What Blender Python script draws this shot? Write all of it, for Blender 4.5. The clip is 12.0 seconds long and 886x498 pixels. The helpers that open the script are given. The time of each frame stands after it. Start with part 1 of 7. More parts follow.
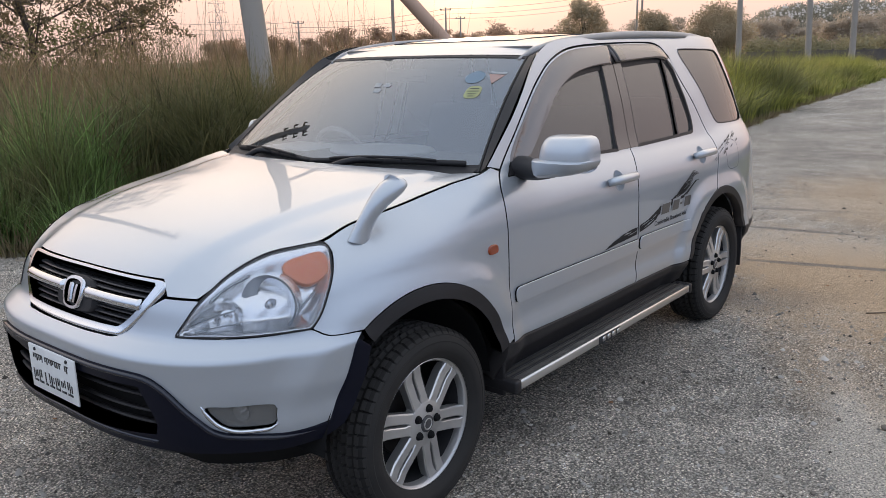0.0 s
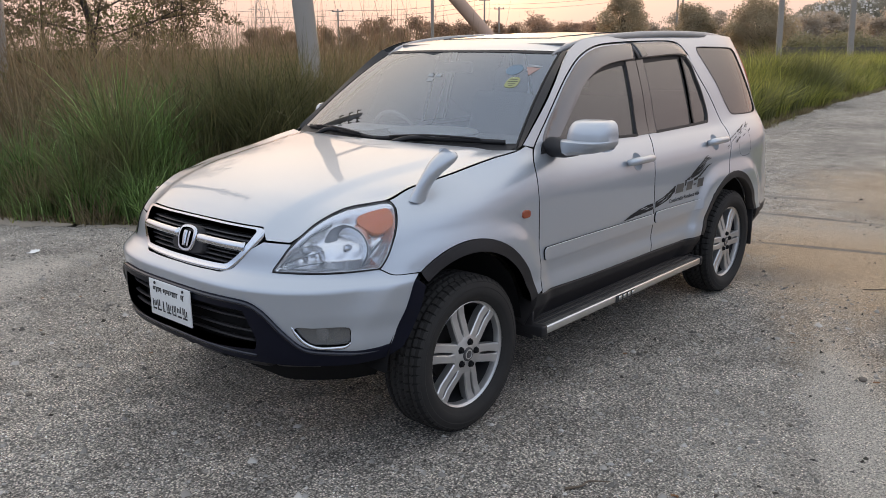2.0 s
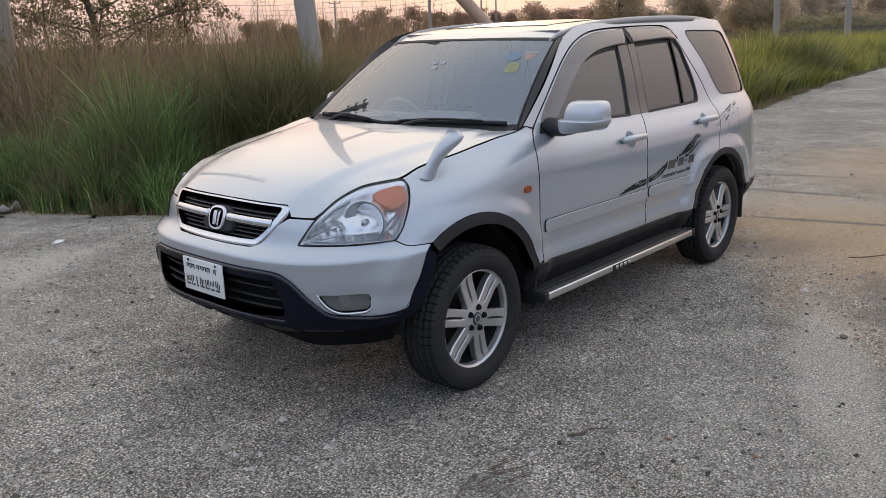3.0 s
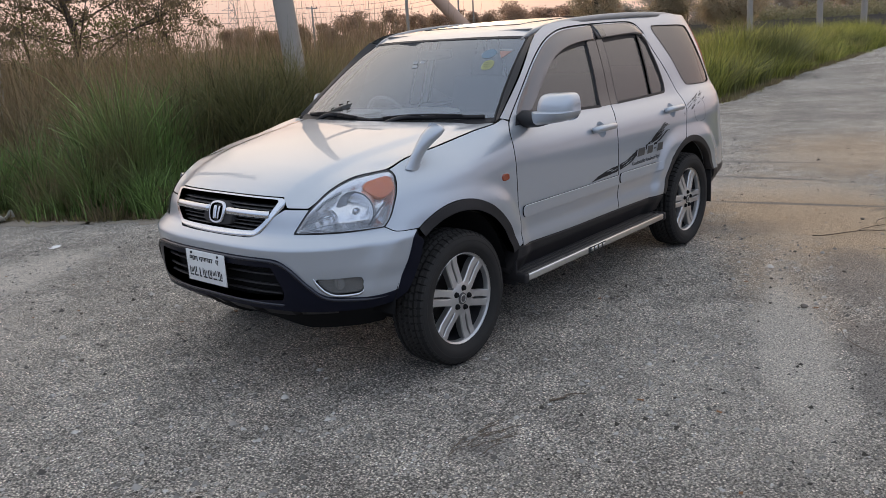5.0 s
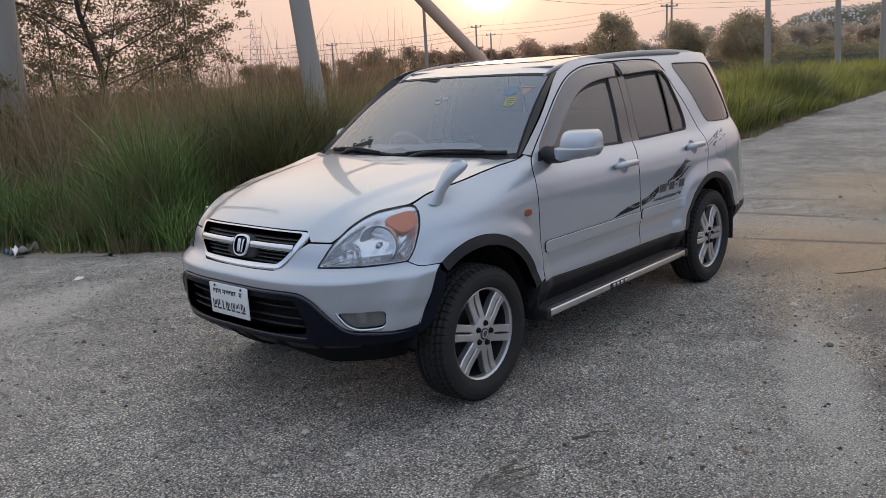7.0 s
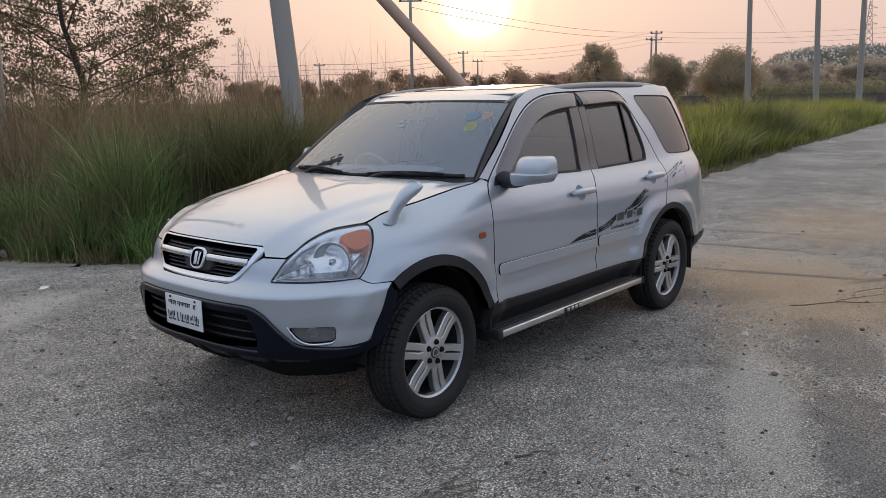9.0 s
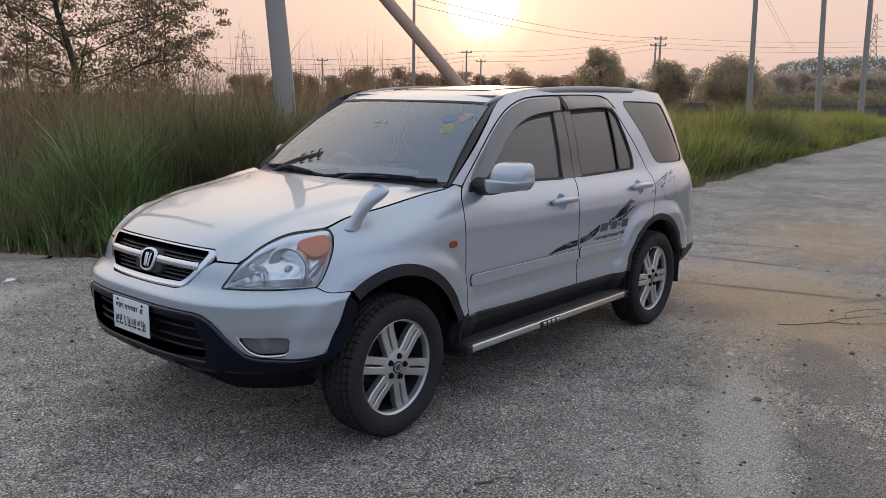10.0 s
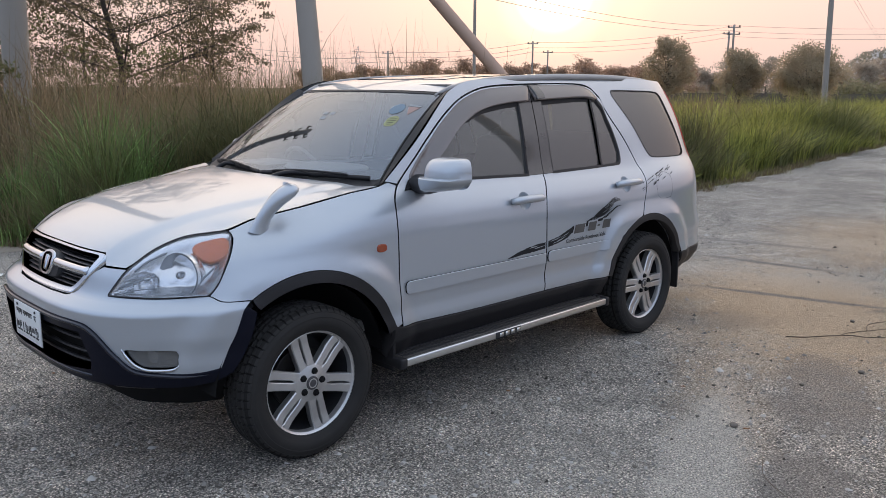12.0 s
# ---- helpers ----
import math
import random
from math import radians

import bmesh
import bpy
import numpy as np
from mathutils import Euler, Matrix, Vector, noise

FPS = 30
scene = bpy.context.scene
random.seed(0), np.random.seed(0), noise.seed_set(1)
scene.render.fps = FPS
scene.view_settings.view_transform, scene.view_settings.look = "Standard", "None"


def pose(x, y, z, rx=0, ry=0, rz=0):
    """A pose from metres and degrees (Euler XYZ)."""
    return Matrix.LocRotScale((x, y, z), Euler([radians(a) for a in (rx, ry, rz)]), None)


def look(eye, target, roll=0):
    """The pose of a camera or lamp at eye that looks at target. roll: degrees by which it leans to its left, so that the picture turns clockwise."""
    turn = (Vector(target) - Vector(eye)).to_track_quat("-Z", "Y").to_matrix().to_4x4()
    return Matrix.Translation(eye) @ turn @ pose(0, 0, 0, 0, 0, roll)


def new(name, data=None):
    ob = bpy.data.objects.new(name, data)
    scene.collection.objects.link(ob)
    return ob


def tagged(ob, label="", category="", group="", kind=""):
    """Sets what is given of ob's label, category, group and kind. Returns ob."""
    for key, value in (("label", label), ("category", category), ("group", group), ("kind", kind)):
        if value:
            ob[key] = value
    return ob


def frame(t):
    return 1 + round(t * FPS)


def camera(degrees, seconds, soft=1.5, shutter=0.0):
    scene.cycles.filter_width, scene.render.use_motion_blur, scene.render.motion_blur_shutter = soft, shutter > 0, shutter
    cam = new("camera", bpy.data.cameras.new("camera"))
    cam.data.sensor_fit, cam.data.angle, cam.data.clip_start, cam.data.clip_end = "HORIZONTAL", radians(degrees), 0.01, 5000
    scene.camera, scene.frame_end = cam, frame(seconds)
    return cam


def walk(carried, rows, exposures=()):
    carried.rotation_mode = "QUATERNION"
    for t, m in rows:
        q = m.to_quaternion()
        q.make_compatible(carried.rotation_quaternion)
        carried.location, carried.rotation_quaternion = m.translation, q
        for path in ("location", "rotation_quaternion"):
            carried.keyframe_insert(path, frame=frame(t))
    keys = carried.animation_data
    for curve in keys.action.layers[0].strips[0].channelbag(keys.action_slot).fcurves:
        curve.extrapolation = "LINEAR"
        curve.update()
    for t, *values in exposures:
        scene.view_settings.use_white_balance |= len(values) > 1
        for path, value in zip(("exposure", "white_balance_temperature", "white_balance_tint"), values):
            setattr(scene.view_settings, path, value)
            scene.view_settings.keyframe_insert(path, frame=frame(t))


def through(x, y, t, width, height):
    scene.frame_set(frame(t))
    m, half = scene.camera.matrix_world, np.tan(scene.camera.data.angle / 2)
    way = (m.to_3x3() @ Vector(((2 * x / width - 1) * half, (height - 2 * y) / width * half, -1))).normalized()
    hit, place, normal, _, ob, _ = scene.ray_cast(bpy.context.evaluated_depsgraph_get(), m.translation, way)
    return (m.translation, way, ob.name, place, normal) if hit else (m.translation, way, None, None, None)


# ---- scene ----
cam = camera(57.5, 12.0, 0.6)
PATH = [
    (0, (3.236, 2.537, 1.551), (1.73, 1.305, 1.088), -1.3),
    (0.5, (3.239, 2.674, 1.549), (1.821, 1.355, 1.047), -0.7),
    (1, (3.379, 2.73, 1.552), (1.967, 1.406, 1.049), -0.1),
    (1.5, (3.565, 2.784, 1.567), (2.123, 1.484, 1.089), 0.0),
    (2, (3.732, 2.893, 1.574), (2.282, 1.603, 1.089), -0.4),
    (2.5, (3.86, 3.017, 1.567), (2.41, 1.732, 1.073), -0.5),
    (3, (3.981, 3.071, 1.575), (2.54, 1.781, 1.066), -1.8),
    (3.2, (4.053, 3.074, 1.578), (2.602, 1.796, 1.065), -2.5),
    (4.8, (4.206, 3.234, 1.569), (2.73, 1.984, 1.059), -3.1),
    (5, (4.199, 3.256, 1.568), (2.733, 1.993, 1.062), -3.4),
    (5.5, (4.221, 3.253, 1.575), (2.765, 1.975, 1.078), -3.9),
    (6, (4.224, 3.241, 1.569), (2.773, 1.944, 1.109), -3.9),
    (6.5, (4.233, 3.245, 1.573), (2.78, 1.941, 1.136), -3.7),
    (7, (4.218, 3.236, 1.572), (2.761, 1.933, 1.151), -3.2),
    (7.2, (4.211, 3.234, 1.561), (2.75, 1.931, 1.15), -2.8),
    (9, (4.195, 3.396, 1.567), (2.698, 2.121, 1.201), -1.1),
    (9.5, (4.13, 3.43, 1.566), (2.63, 2.16, 1.194), -0.3),
    (10, (3.924, 3.357, 1.574), (2.424, 2.086, 1.205), 0.8),
    (10.5, (3.753, 3.323, 1.581), (2.258, 2.047, 1.213), 1.4),
    (11, (3.582, 3.413, 1.577), (2.153, 2.062, 1.211), 0.5),
    (11.5, (3.383, 3.548, 1.576), (1.986, 2.164, 1.209), 0.5),
    (12, (3.216, 3.575, 1.566), (1.833, 2.183, 1.177), 0.4),
]
walk(cam, [(t, look(eye, target, roll)) for t, eye, target, roll in PATH],
     [(0, 0.05, 6680, 10), (0.5, 0.21, 6850, 10), (1, 0.11, 6950, 10), (1.5, -0.06, 6860, 10), (2, 0.0, 6850, 10), (3, -0.08, 6750, 10), (5, -0.19, 6600, 10), (5.5, -0.19, 6580, 10), (6, -0.3, 6550, 10), (7, -0.33, 6500, 10), (9, -0.36, 6490, 10), (10, -0.33, 6480, 10), (10.5, -0.42, 6430, 10), (11.5, -0.33, 6340, 10), (12, -0.08, 6340, 10)])


# ---- light: a low, hazy evening sun behind the car ----
SUN_AZ, SUN_EL = radians(-142.2), radians(6.35)
TO_SUN = Vector((math.cos(SUN_AZ) * math.cos(SUN_EL), math.sin(SUN_AZ) * math.cos(SUN_EL), math.sin(SUN_EL)))
scene.view_settings.exposure = 0.0

world = bpy.data.worlds.new("evening_sky")
scene.world = world
world.use_nodes = True
wn, wl = world.node_tree.nodes, world.node_tree.links
wn.clear()


def wnode(kind, **values):
    n = wn.new(kind)
    for k, v in values.items():
        n.inputs[int(k[1:])].default_value = v
    return n


sky = wn.new("ShaderNodeTexSky")
sky.sky_type, sky.sun_disc = "NISHITA", False
sky.sun_elevation, sky.sun_rotation = SUN_EL, math.atan2(TO_SUN.x, TO_SUN.y)
sky.air_density, sky.dust_density, sky.ozone_density = 1.3, 6.0, 2.0
sky_light = wnode("ShaderNodeBackground", i1=0.012)
wl.new(sky.outputs[0], sky_light.inputs[0])
# the haze: an even rosy veil, paler up high
where = wn.new("ShaderNodeTexCoord")
split = wn.new("ShaderNodeSeparateXYZ")
wl.new(where.outputs["Generated"], split.inputs[0])


def sky_ramp(*stops):
    r = wn.new("ShaderNodeValToRGB")
    while len(r.color_ramp.elements) < len(stops):
        r.color_ramp.elements.new(0.5)
    for el, (p, c) in zip(r.color_ramp.elements, stops):
        el.position, el.color = p, (*c, 1)
    wl.new(split.outputs["Z"], r.inputs[0])
    return r


# towards the sun: rosy at the horizon, bright and creamy above it, bluer overhead
ramp = sky_ramp((0.0, (0.97, 0.685, 0.60)), (0.13, (1.04, 0.79, 0.70)), (0.32, (1.64, 1.34, 1.12)), (0.48, (1.72, 1.49, 1.31)), (0.68, (1.46, 1.41, 1.40)), (0.88, (0.92, 1.03, 1.22)))
# away from the sun the low sky is cooler and greyer
cool = sky_ramp((0.0, (0.29, 0.325, 0.41)), (0.12, (0.395, 0.48, 0.68)), (0.34, (0.76, 0.93, 1.27)), (0.88, (0.94, 1.05, 1.24)))
toward = wn.new("ShaderNodeVectorMath")
toward.operation = "DOT_PRODUCT"
toward.inputs[1].default_value = (math.cos(SUN_AZ), math.sin(SUN_AZ), 0)
wl.new(where.outputs["Generated"], toward.inputs[0])
share = wn.new("ShaderNodeMapRange")
share.inputs[1].default_value, share.inputs[2].default_value = -0.1, 0.75
wl.new(toward.outputs["Value"], share.inputs[0])
blend = wn.new("ShaderNodeMix")
blend.data_type = "RGBA"
wl.new(share.outputs[0], blend.inputs[0])
wl.new(cool.outputs[0], blend.inputs[6])
wl.new(ramp.outputs[0], blend.inputs[7])
haze = wnode("ShaderNodeBackground", i1=1.0)
wl.new(blend.outputs[2], haze.inputs[0])
# the sun's own glow through the haze
dot = wn.new("ShaderNodeVectorMath")
dot.operation = "DOT_PRODUCT"
unit = wn.new("ShaderNodeVectorMath")
unit.operation = "NORMALIZE"
wl.new(where.outputs["Generated"], unit.inputs[0])
wl.new(unit.outputs[0], dot.inputs[0])
dot.inputs[1].default_value = TO_SUN
glow = wn.new("ShaderNodeValToRGB")
glow.color_ramp.interpolation = "EASE"
span = wn.new("ShaderNodeMapRange")
span.inputs[1].default_value, span.inputs[2].default_value = 0.972, 1.0
wl.new(dot.outputs["Value"], span.inputs[0])
glow.color_ramp.elements[0].color = (0, 0, 0, 1)
glow.color_ramp.elements[1].position, glow.color_ramp.elements[1].color = 0.985, (1.0, 0.97, 0.84, 1)
g = glow.color_ramp.elements.new(0.70)
g.color = (0.02, 0.022, 0.008, 1)
g = glow.color_ramp.elements.new(0.90)
g.color = (0.10, 0.11, 0.05, 1)
g = glow.color_ramp.elements.new(0.957)
g.color = (0.36, 0.36, 0.20, 1)
wl.new(span.outputs[0], glow.inputs[0])
glow_light = wnode("ShaderNodeBackground", i1=0.85)
wl.new(glow.outputs[0], glow_light.inputs[0])
add_a, add_b, out = wn.new("ShaderNodeAddShader"), wn.new("ShaderNodeAddShader"), wn.new("ShaderNodeOutputWorld")
wl.new(sky_light.outputs[0], add_a.inputs[0])
wl.new(haze.outputs[0], add_a.inputs[1])
wl.new(add_a.outputs[0], add_b.inputs[0])
wl.new(glow_light.outputs[0], add_b.inputs[1])
wl.new(add_b.outputs[0], out.inputs[0])

sun = new("sun", bpy.data.lights.new("sun", "SUN"))
sun.data.energy, sun.data.angle, sun.data.color = 2.7, radians(2.5), (1.0, 0.72, 0.48)
sun.matrix_world = look(TO_SUN * 50, (0, 0, 0))


# ---- materials ----
def material(name, colour, rough=0.5, metal=0.0, coat=0.0, spec=0.5):
    m = bpy.data.materials.new(name)
    m.use_nodes = True
    b = m.node_tree.nodes["Principled BSDF"]
    b.inputs["Base Color"].default_value = (*colour, 1)
    b.inputs["Roughness"].default_value, b.inputs["Metallic"].default_value = rough, metal
    b.inputs["Coat Weight"].default_value, b.inputs["Coat Roughness"].default_value = coat, 0.03
    b.inputs["Specular IOR Level"].default_value = spec
    return m


class Nodes:
    """Short ways to wire a material's nodes."""

    def __init__(self, m):
        self.t = m.node_tree
        self.bsdf = self.t.nodes["Principled BSDF"]
        self.place = self.t.nodes.new("ShaderNodeTexCoord").outputs["Object"]

    def put(self, socket, value):
        if isinstance(value, bpy.types.NodeSocket):
            self.t.links.new(value, socket)
        elif value is not None:
            socket.default_value = value

    def noise(self, scale, detail=4.0, rough=0.55, vector=None, out="Fac"):
        n = self.t.nodes.new("ShaderNodeTexNoise")
        self.put(n.inputs["Vector"], self.place if vector is None else vector)
        n.inputs["Scale"].default_value, n.inputs["Detail"].default_value, n.inputs["Roughness"].default_value = scale, detail, rough
        return n.outputs[out]

    def cells(self, scale, out="Distance", feature="F1", vector=None, random=1.0):
        n = self.t.nodes.new("ShaderNodeTexVoronoi")
        n.feature = feature
        self.put(n.inputs["Vector"], self.place if vector is None else vector)
        n.inputs["Scale"].default_value, n.inputs["Randomness"].default_value = scale, random
        return n.outputs[out]

    def ramp(self, fac, *stops):
        n = self.t.nodes.new("ShaderNodeValToRGB")
        e = n.color_ramp.elements
        while len(e) < len(stops):
            e.new(0.5)
        for el, (p, c) in zip(e, stops):
            el.position, el.color = p, (*c, 1) if isinstance(c, tuple) else (c, c, c, 1)
        self.put(n.inputs[0], fac)
        return n.outputs[0]

    def mix(self, fac, a, b, blend="MIX"):
        n = self.t.nodes.new("ShaderNodeMix")
        n.data_type, n.blend_type = "RGBA", blend
        self.put(n.inputs[0], fac)
        for socket, v in ((n.inputs[6], a), (n.inputs[7], b)):
            self.put(socket, (*v, 1) if isinstance(v, tuple) and len(v) == 3 else v)
        return n.outputs[2]

    def maths(self, op, a, b=None, c=None):
        n = self.t.nodes.new("ShaderNodeMath")
        n.operation = op
        for socket, v in zip(n.inputs, (a, b, c)):
            self.put(socket, v)
        return n.outputs[0]

    def bump(self, height, strength=0.3, distance=0.01, under=None):
        n = self.t.nodes.new("ShaderNodeBump")
        n.inputs["Strength"].default_value, n.inputs["Distance"].default_value = strength, distance
        self.put(n.inputs["Height"], height)
        if under is not None:
            self.put(n.inputs["Normal"], under)
        return n.outputs[0]

    def island(self):
        return self.t.nodes.new("ShaderNodeNewGeometry").outputs["Random Per Island"]

    def set(self, **sockets):
        for k, v in sockets.items():
            self.put(self.bsdf.inputs[k.replace("_", " ")], v)


def worn(m, scale=6.0, amount=0.25, grain=180.0, relief=0.15, depth=0.002):
    """Adds dust, stains and fine grain to a plain material."""
    n = Nodes(m)
    base = tuple(n.bsdf.inputs["Base Color"].default_value)[:3]
    spots = n.ramp(n.noise(scale, 6), (0.35, 0.0), (0.75, 1.0))
    dusty = tuple(0.55 * c + 0.45 * d for c, d in zip(base, (0.30, 0.27, 0.23)))
    col = n.mix(n.maths("MULTIPLY", spots, amount), base, dusty)
    n.set(Base_Color=col, Normal=n.bump(n.noise(grain, 3), relief, depth))
    return m


def glass(name, tint, gloss_rough=0.01, film=0.0, film_colour=(0.3, 0.28, 0.26), ior=1.5, coat=(1.0, 1.0, 1.0)):
    m = bpy.data.materials.new(name)
    m.use_nodes = True
    t = m.node_tree
    t.nodes.clear()
    clear, shine, fres, mix, out = (t.nodes.new(k) for k in ("ShaderNodeBsdfTransparent", "ShaderNodeBsdfGlossy", "ShaderNodeFresnel", "ShaderNodeMixShader", "ShaderNodeOutputMaterial"))
    clear.inputs[0].default_value = (*tint, 1)
    shine.inputs["Roughness"].default_value = gloss_rough
    shine.inputs["Color"].default_value = (*coat, 1)
    fres.inputs["IOR"].default_value = ior
    under = clear.outputs[0]
    if film:
        # diffuse film: dust, with pale reflections put into its colour on some panes
        dust, veil = t.nodes.new("ShaderNodeBsdfDiffuse"), t.nodes.new("ShaderNodeMixShader")
        dust.inputs[0].default_value = (*film_colour, 1)
        veil.inputs[0].default_value = film
        t.links.new(clear.outputs[0], veil.inputs[1])
        t.links.new(dust.outputs[0], veil.inputs[2])
        under = veil.outputs[0]
    t.links.new(fres.outputs[0], mix.inputs[0])
    t.links.new(under, mix.inputs[1])
    t.links.new(shine.outputs[0], mix.inputs[2])
    t.links.new(mix.outputs[0], out.inputs[0])
    return m


silver = material("silver_paint", (0.45, 0.487, 0.53), 0.36, 0.5, 1.0)
n = Nodes(silver)
flake = n.noise(900, 2)
n.set(Base_Color=n.mix(n.ramp(n.noise(2.2, 5), (0.4, 0.0), (0.8, 0.10)), (0.45, 0.487, 0.53), (0.43, 0.432, 0.44)),
      Roughness=n.maths("MULTIPLY_ADD", flake, 0.10, 0.31))
black_plastic = worn(material("black_plastic", (0.019, 0.018, 0.0195), 0.5, spec=0.3), 7, 0.03, 500, 0.2, 0.001)
blue_black = worn(material("bumper_plastic", (0.0065, 0.0075, 0.0150), 0.34, spec=0.13), 7, 0.008, 500, 0.15, 0.001)
bumper_lip = material("bumper_lip", (0.006, 0.008, 0.018), 0.22, spec=0.6)
slat_grey = material("grille_slat", (0.035, 0.035, 0.038), 0.3, spec=0.6)
gap_black = material("gap_black", (0.012, 0.012, 0.0125), 0.9, spec=0.1)
chrome = material("chrome", (0.62, 0.64, 0.67), 0.10, 1.0)
rubber = worn(material("tyre_rubber", (0.025, 0.0238, 0.023), 0.75, spec=0.2), 9, 0.05, 260, 0.25, 0.001)
# darker copy of the tyre rubber: shade painted into the tread grooves
groove_rubber = material("groove_rubber", (0.018, 0.017, 0.0165), 0.9, spec=0.1)
alloy = worn(material("machined_alloy", (0.60, 0.595, 0.59), 0.34, 0.78), 14, 0.2, 400, 0.06, 0.0005)
dark_alloy = worn(material("alloy_pocket", (0.03, 0.031, 0.036), 0.5, 0.5), 12, 0.15)
grey_rail = worn(material("grey_rail", (0.36, 0.345, 0.335), 0.42), 9, 0.2, 500, 0.1, 0.001)
aluminium = worn(material("aluminium_trim", (0.66, 0.65, 0.63), 0.28, 0.9), 14, 0.3)
cabin = worn(material("cabin_trim", (0.15, 0.142, 0.13), 0.7), 6, 0.2)
cloth = worn(material("seat_cloth", (0.16, 0.15, 0.14), 0.9), 20, 0.3)
screen_glass = glass("windscreen_glass", (0.95, 0.97, 0.98), 0.008, 0.012, (0.36, 0.42, 0.46), 2.60, (0.84, 0.905, 1.0))
# the side panes' pale film also stands in for reflected and see-through sky
side_glass = glass("tinted_glass", (0.24, 0.225, 0.21), 0.015, 0.20, (0.335, 0.30, 0.275), 1.72)
front_glass = glass("front_door_glass", (0.52, 0.53, 0.48), 0.015, 0.20, (0.41, 0.385, 0.345), 1.72)
lens_glass = glass("lamp_lens", (0.97, 0.97, 0.97), 0.005, 0.05, (0.80, 0.84, 0.90), 1.45)
fog_glass = glass("fog_lens", (0.62, 0.60, 0.57), 0.02, 0.42, (0.30, 0.30, 0.29), 1.5)
rubble_grey = material("rubble_grey", (0.66, 0.61, 0.56), 0.9)
visor_smoke = glass("smoked_visor", (0.26, 0.24, 0.25), 0.03, 0.42, (0.37, 0.315, 0.295), 1.7)
amber = material("amber_lens", (0.66, 0.155, 0.03), 0.2, 0, 0.5)
side_amber = material("side_amber", (0.30, 0.048, 0.012), 0.15, 0, 0.8)
red_lens = material("red_lens", (0.45, 0.03, 0.02), 0.15, 0, 0.5)
reflector = material("lamp_reflector", (0.80, 0.82, 0.85), 0.16, 0.85)
lamp_grey = material("lamp_housing", (0.16, 0.155, 0.145), 0.35, 0.3)
lamp_ring = material("lamp_ring", (0.30, 0.33, 0.37), 0.3, 0.4)
lamp_chrome = material("lamp_chrome", (0.78, 0.80, 0.83), 0.24, 0.75)
plate_white = worn(material("plate_white", (0.72, 0.73, 0.72), 0.45), 20, 0.35)
dead_leaf = material("dead_leaf", (0.26, 0.13, 0.06), 0.8)
ink = material("black_ink", (0.02, 0.02, 0.022), 0.55)
decal_dark = material("decal_dark", (0.016, 0.017, 0.019), 0.6, 0, 0, 0.2)
decal_grey = material("decal_grey", (0.17, 0.18, 0.19), 0.4, 0.3, 0.6)
mark_grey = material("decal_mark_grey", (0.085, 0.083, 0.082), 0.4, 0.3, 0.6)
white_paint = material("white_paper", (0.78, 0.78, 0.76), 0.7)
sticker_green = material("sticker_green", (0.31, 0.33, 0.15), 0.5)
sticker_blue = material("sticker_blue", (0.12, 0.19, 0.25), 0.5)
sticker_red = material("sticker_red", (0.34, 0.22, 0.19), 0.5)
screen_decal = material("faded_decal", (0.28, 0.30, 0.31), 0.5)
pillar_gloss = worn(material("pillar_gloss", (0.035, 0.032, 0.032), 0.22, 0, 0.6), 6, 0.2, 400, 0.05, 0.0005)
board_rubber = worn(material("board_rubber", (0.05, 0.046, 0.044), 0.6), 12, 0.5)

# the worn chip-seal road, with dusty, tan and dark mended stretches of their own shape
road_mat = material("worn_chip_seal", (0.2, 0.2, 0.2), 0.9, spec=0.15)
n = Nodes(road_mat)
fray = n.noise(2.3, 8, 0.68)
fringe = n.noise(14, 5, 0.7)


def blot(cx, cy, a, b, turn=0.0, soft=0.3, most=1.0):
    """A ragged patch about a place of the plan."""
    m = n.t.nodes.new("ShaderNodeMapping")
    m.vector_type = "TEXTURE"
    n.put(m.inputs["Vector"], n.place)
    m.inputs["Location"].default_value, m.inputs["Rotation"].default_value, m.inputs["Scale"].default_value = (cx, cy, 0), (0, 0, radians(turn)), (a, b, 1)
    far = n.t.nodes.new("ShaderNodeVectorMath")
    far.operation = "LENGTH"
    n.put(far.inputs[0], m.outputs[0])
    d = n.maths("ADD", far.outputs["Value"], n.maths("MULTIPLY_ADD", fray, 1.8, -0.9))
    d = n.maths("ADD", d, n.maths("MULTIPLY_ADD", fringe, 0.7, -0.35))
    return n.ramp(n.maths("MULTIPLY", d, 0.5), (0.5 * (1 - soft), most), (0.5 * (1 + soft), 0.0))


def most_of(*masks):
    out = masks[0]
    for m in masks[1:]:
        out = n.maths("MAXIMUM", out, m)
    return out


chips = n.cells(108, "Color")
chip_far = n.cells(108, "Distance")
small = n.cells(190, "Color")
chip_tone = n.ramp(chips, (0.0, (0.15, 0.139, 0.124)), (0.40, (0.255, 0.238, 0.215)), (0.75, (0.37, 0.347, 0.316)), (1.0, (0.62, 0.585, 0.54)))
grit = n.ramp(small, (0.2, 0.72), (0.8, 1.28))
tone = n.mix(1.0, chip_tone, grit, "MULTIPLY")
# dark binder between the chips, the gaps' shade put into its colour too
binder_shade = n.ramp(n.maths("ADD", chip_far, n.maths("MULTIPLY", n.noise(3.5, 5), 0.35)), (0.60, 0.0), (0.86, 0.92))
tone = n.mix(binder_shade, tone, (0.078, 0.074, 0.069))
blotch = n.ramp(n.noise(0.55, 6, 0.6), (0.32, 0.74), (0.68, 1.24))
tone = n.mix(1.0, tone, blotch, "MULTIPLY")
tone = n.mix(1.0, tone, n.ramp(n.noise(21, 4, 0.6), (0.34, 0.88), (0.66, 1.12)), "MULTIPLY")
tone = n.mix(1.0, tone, n.ramp(n.noise(4.2, 6, 0.65), (0.35, 0.80), (0.65, 1.18)), "MULTIPLY")
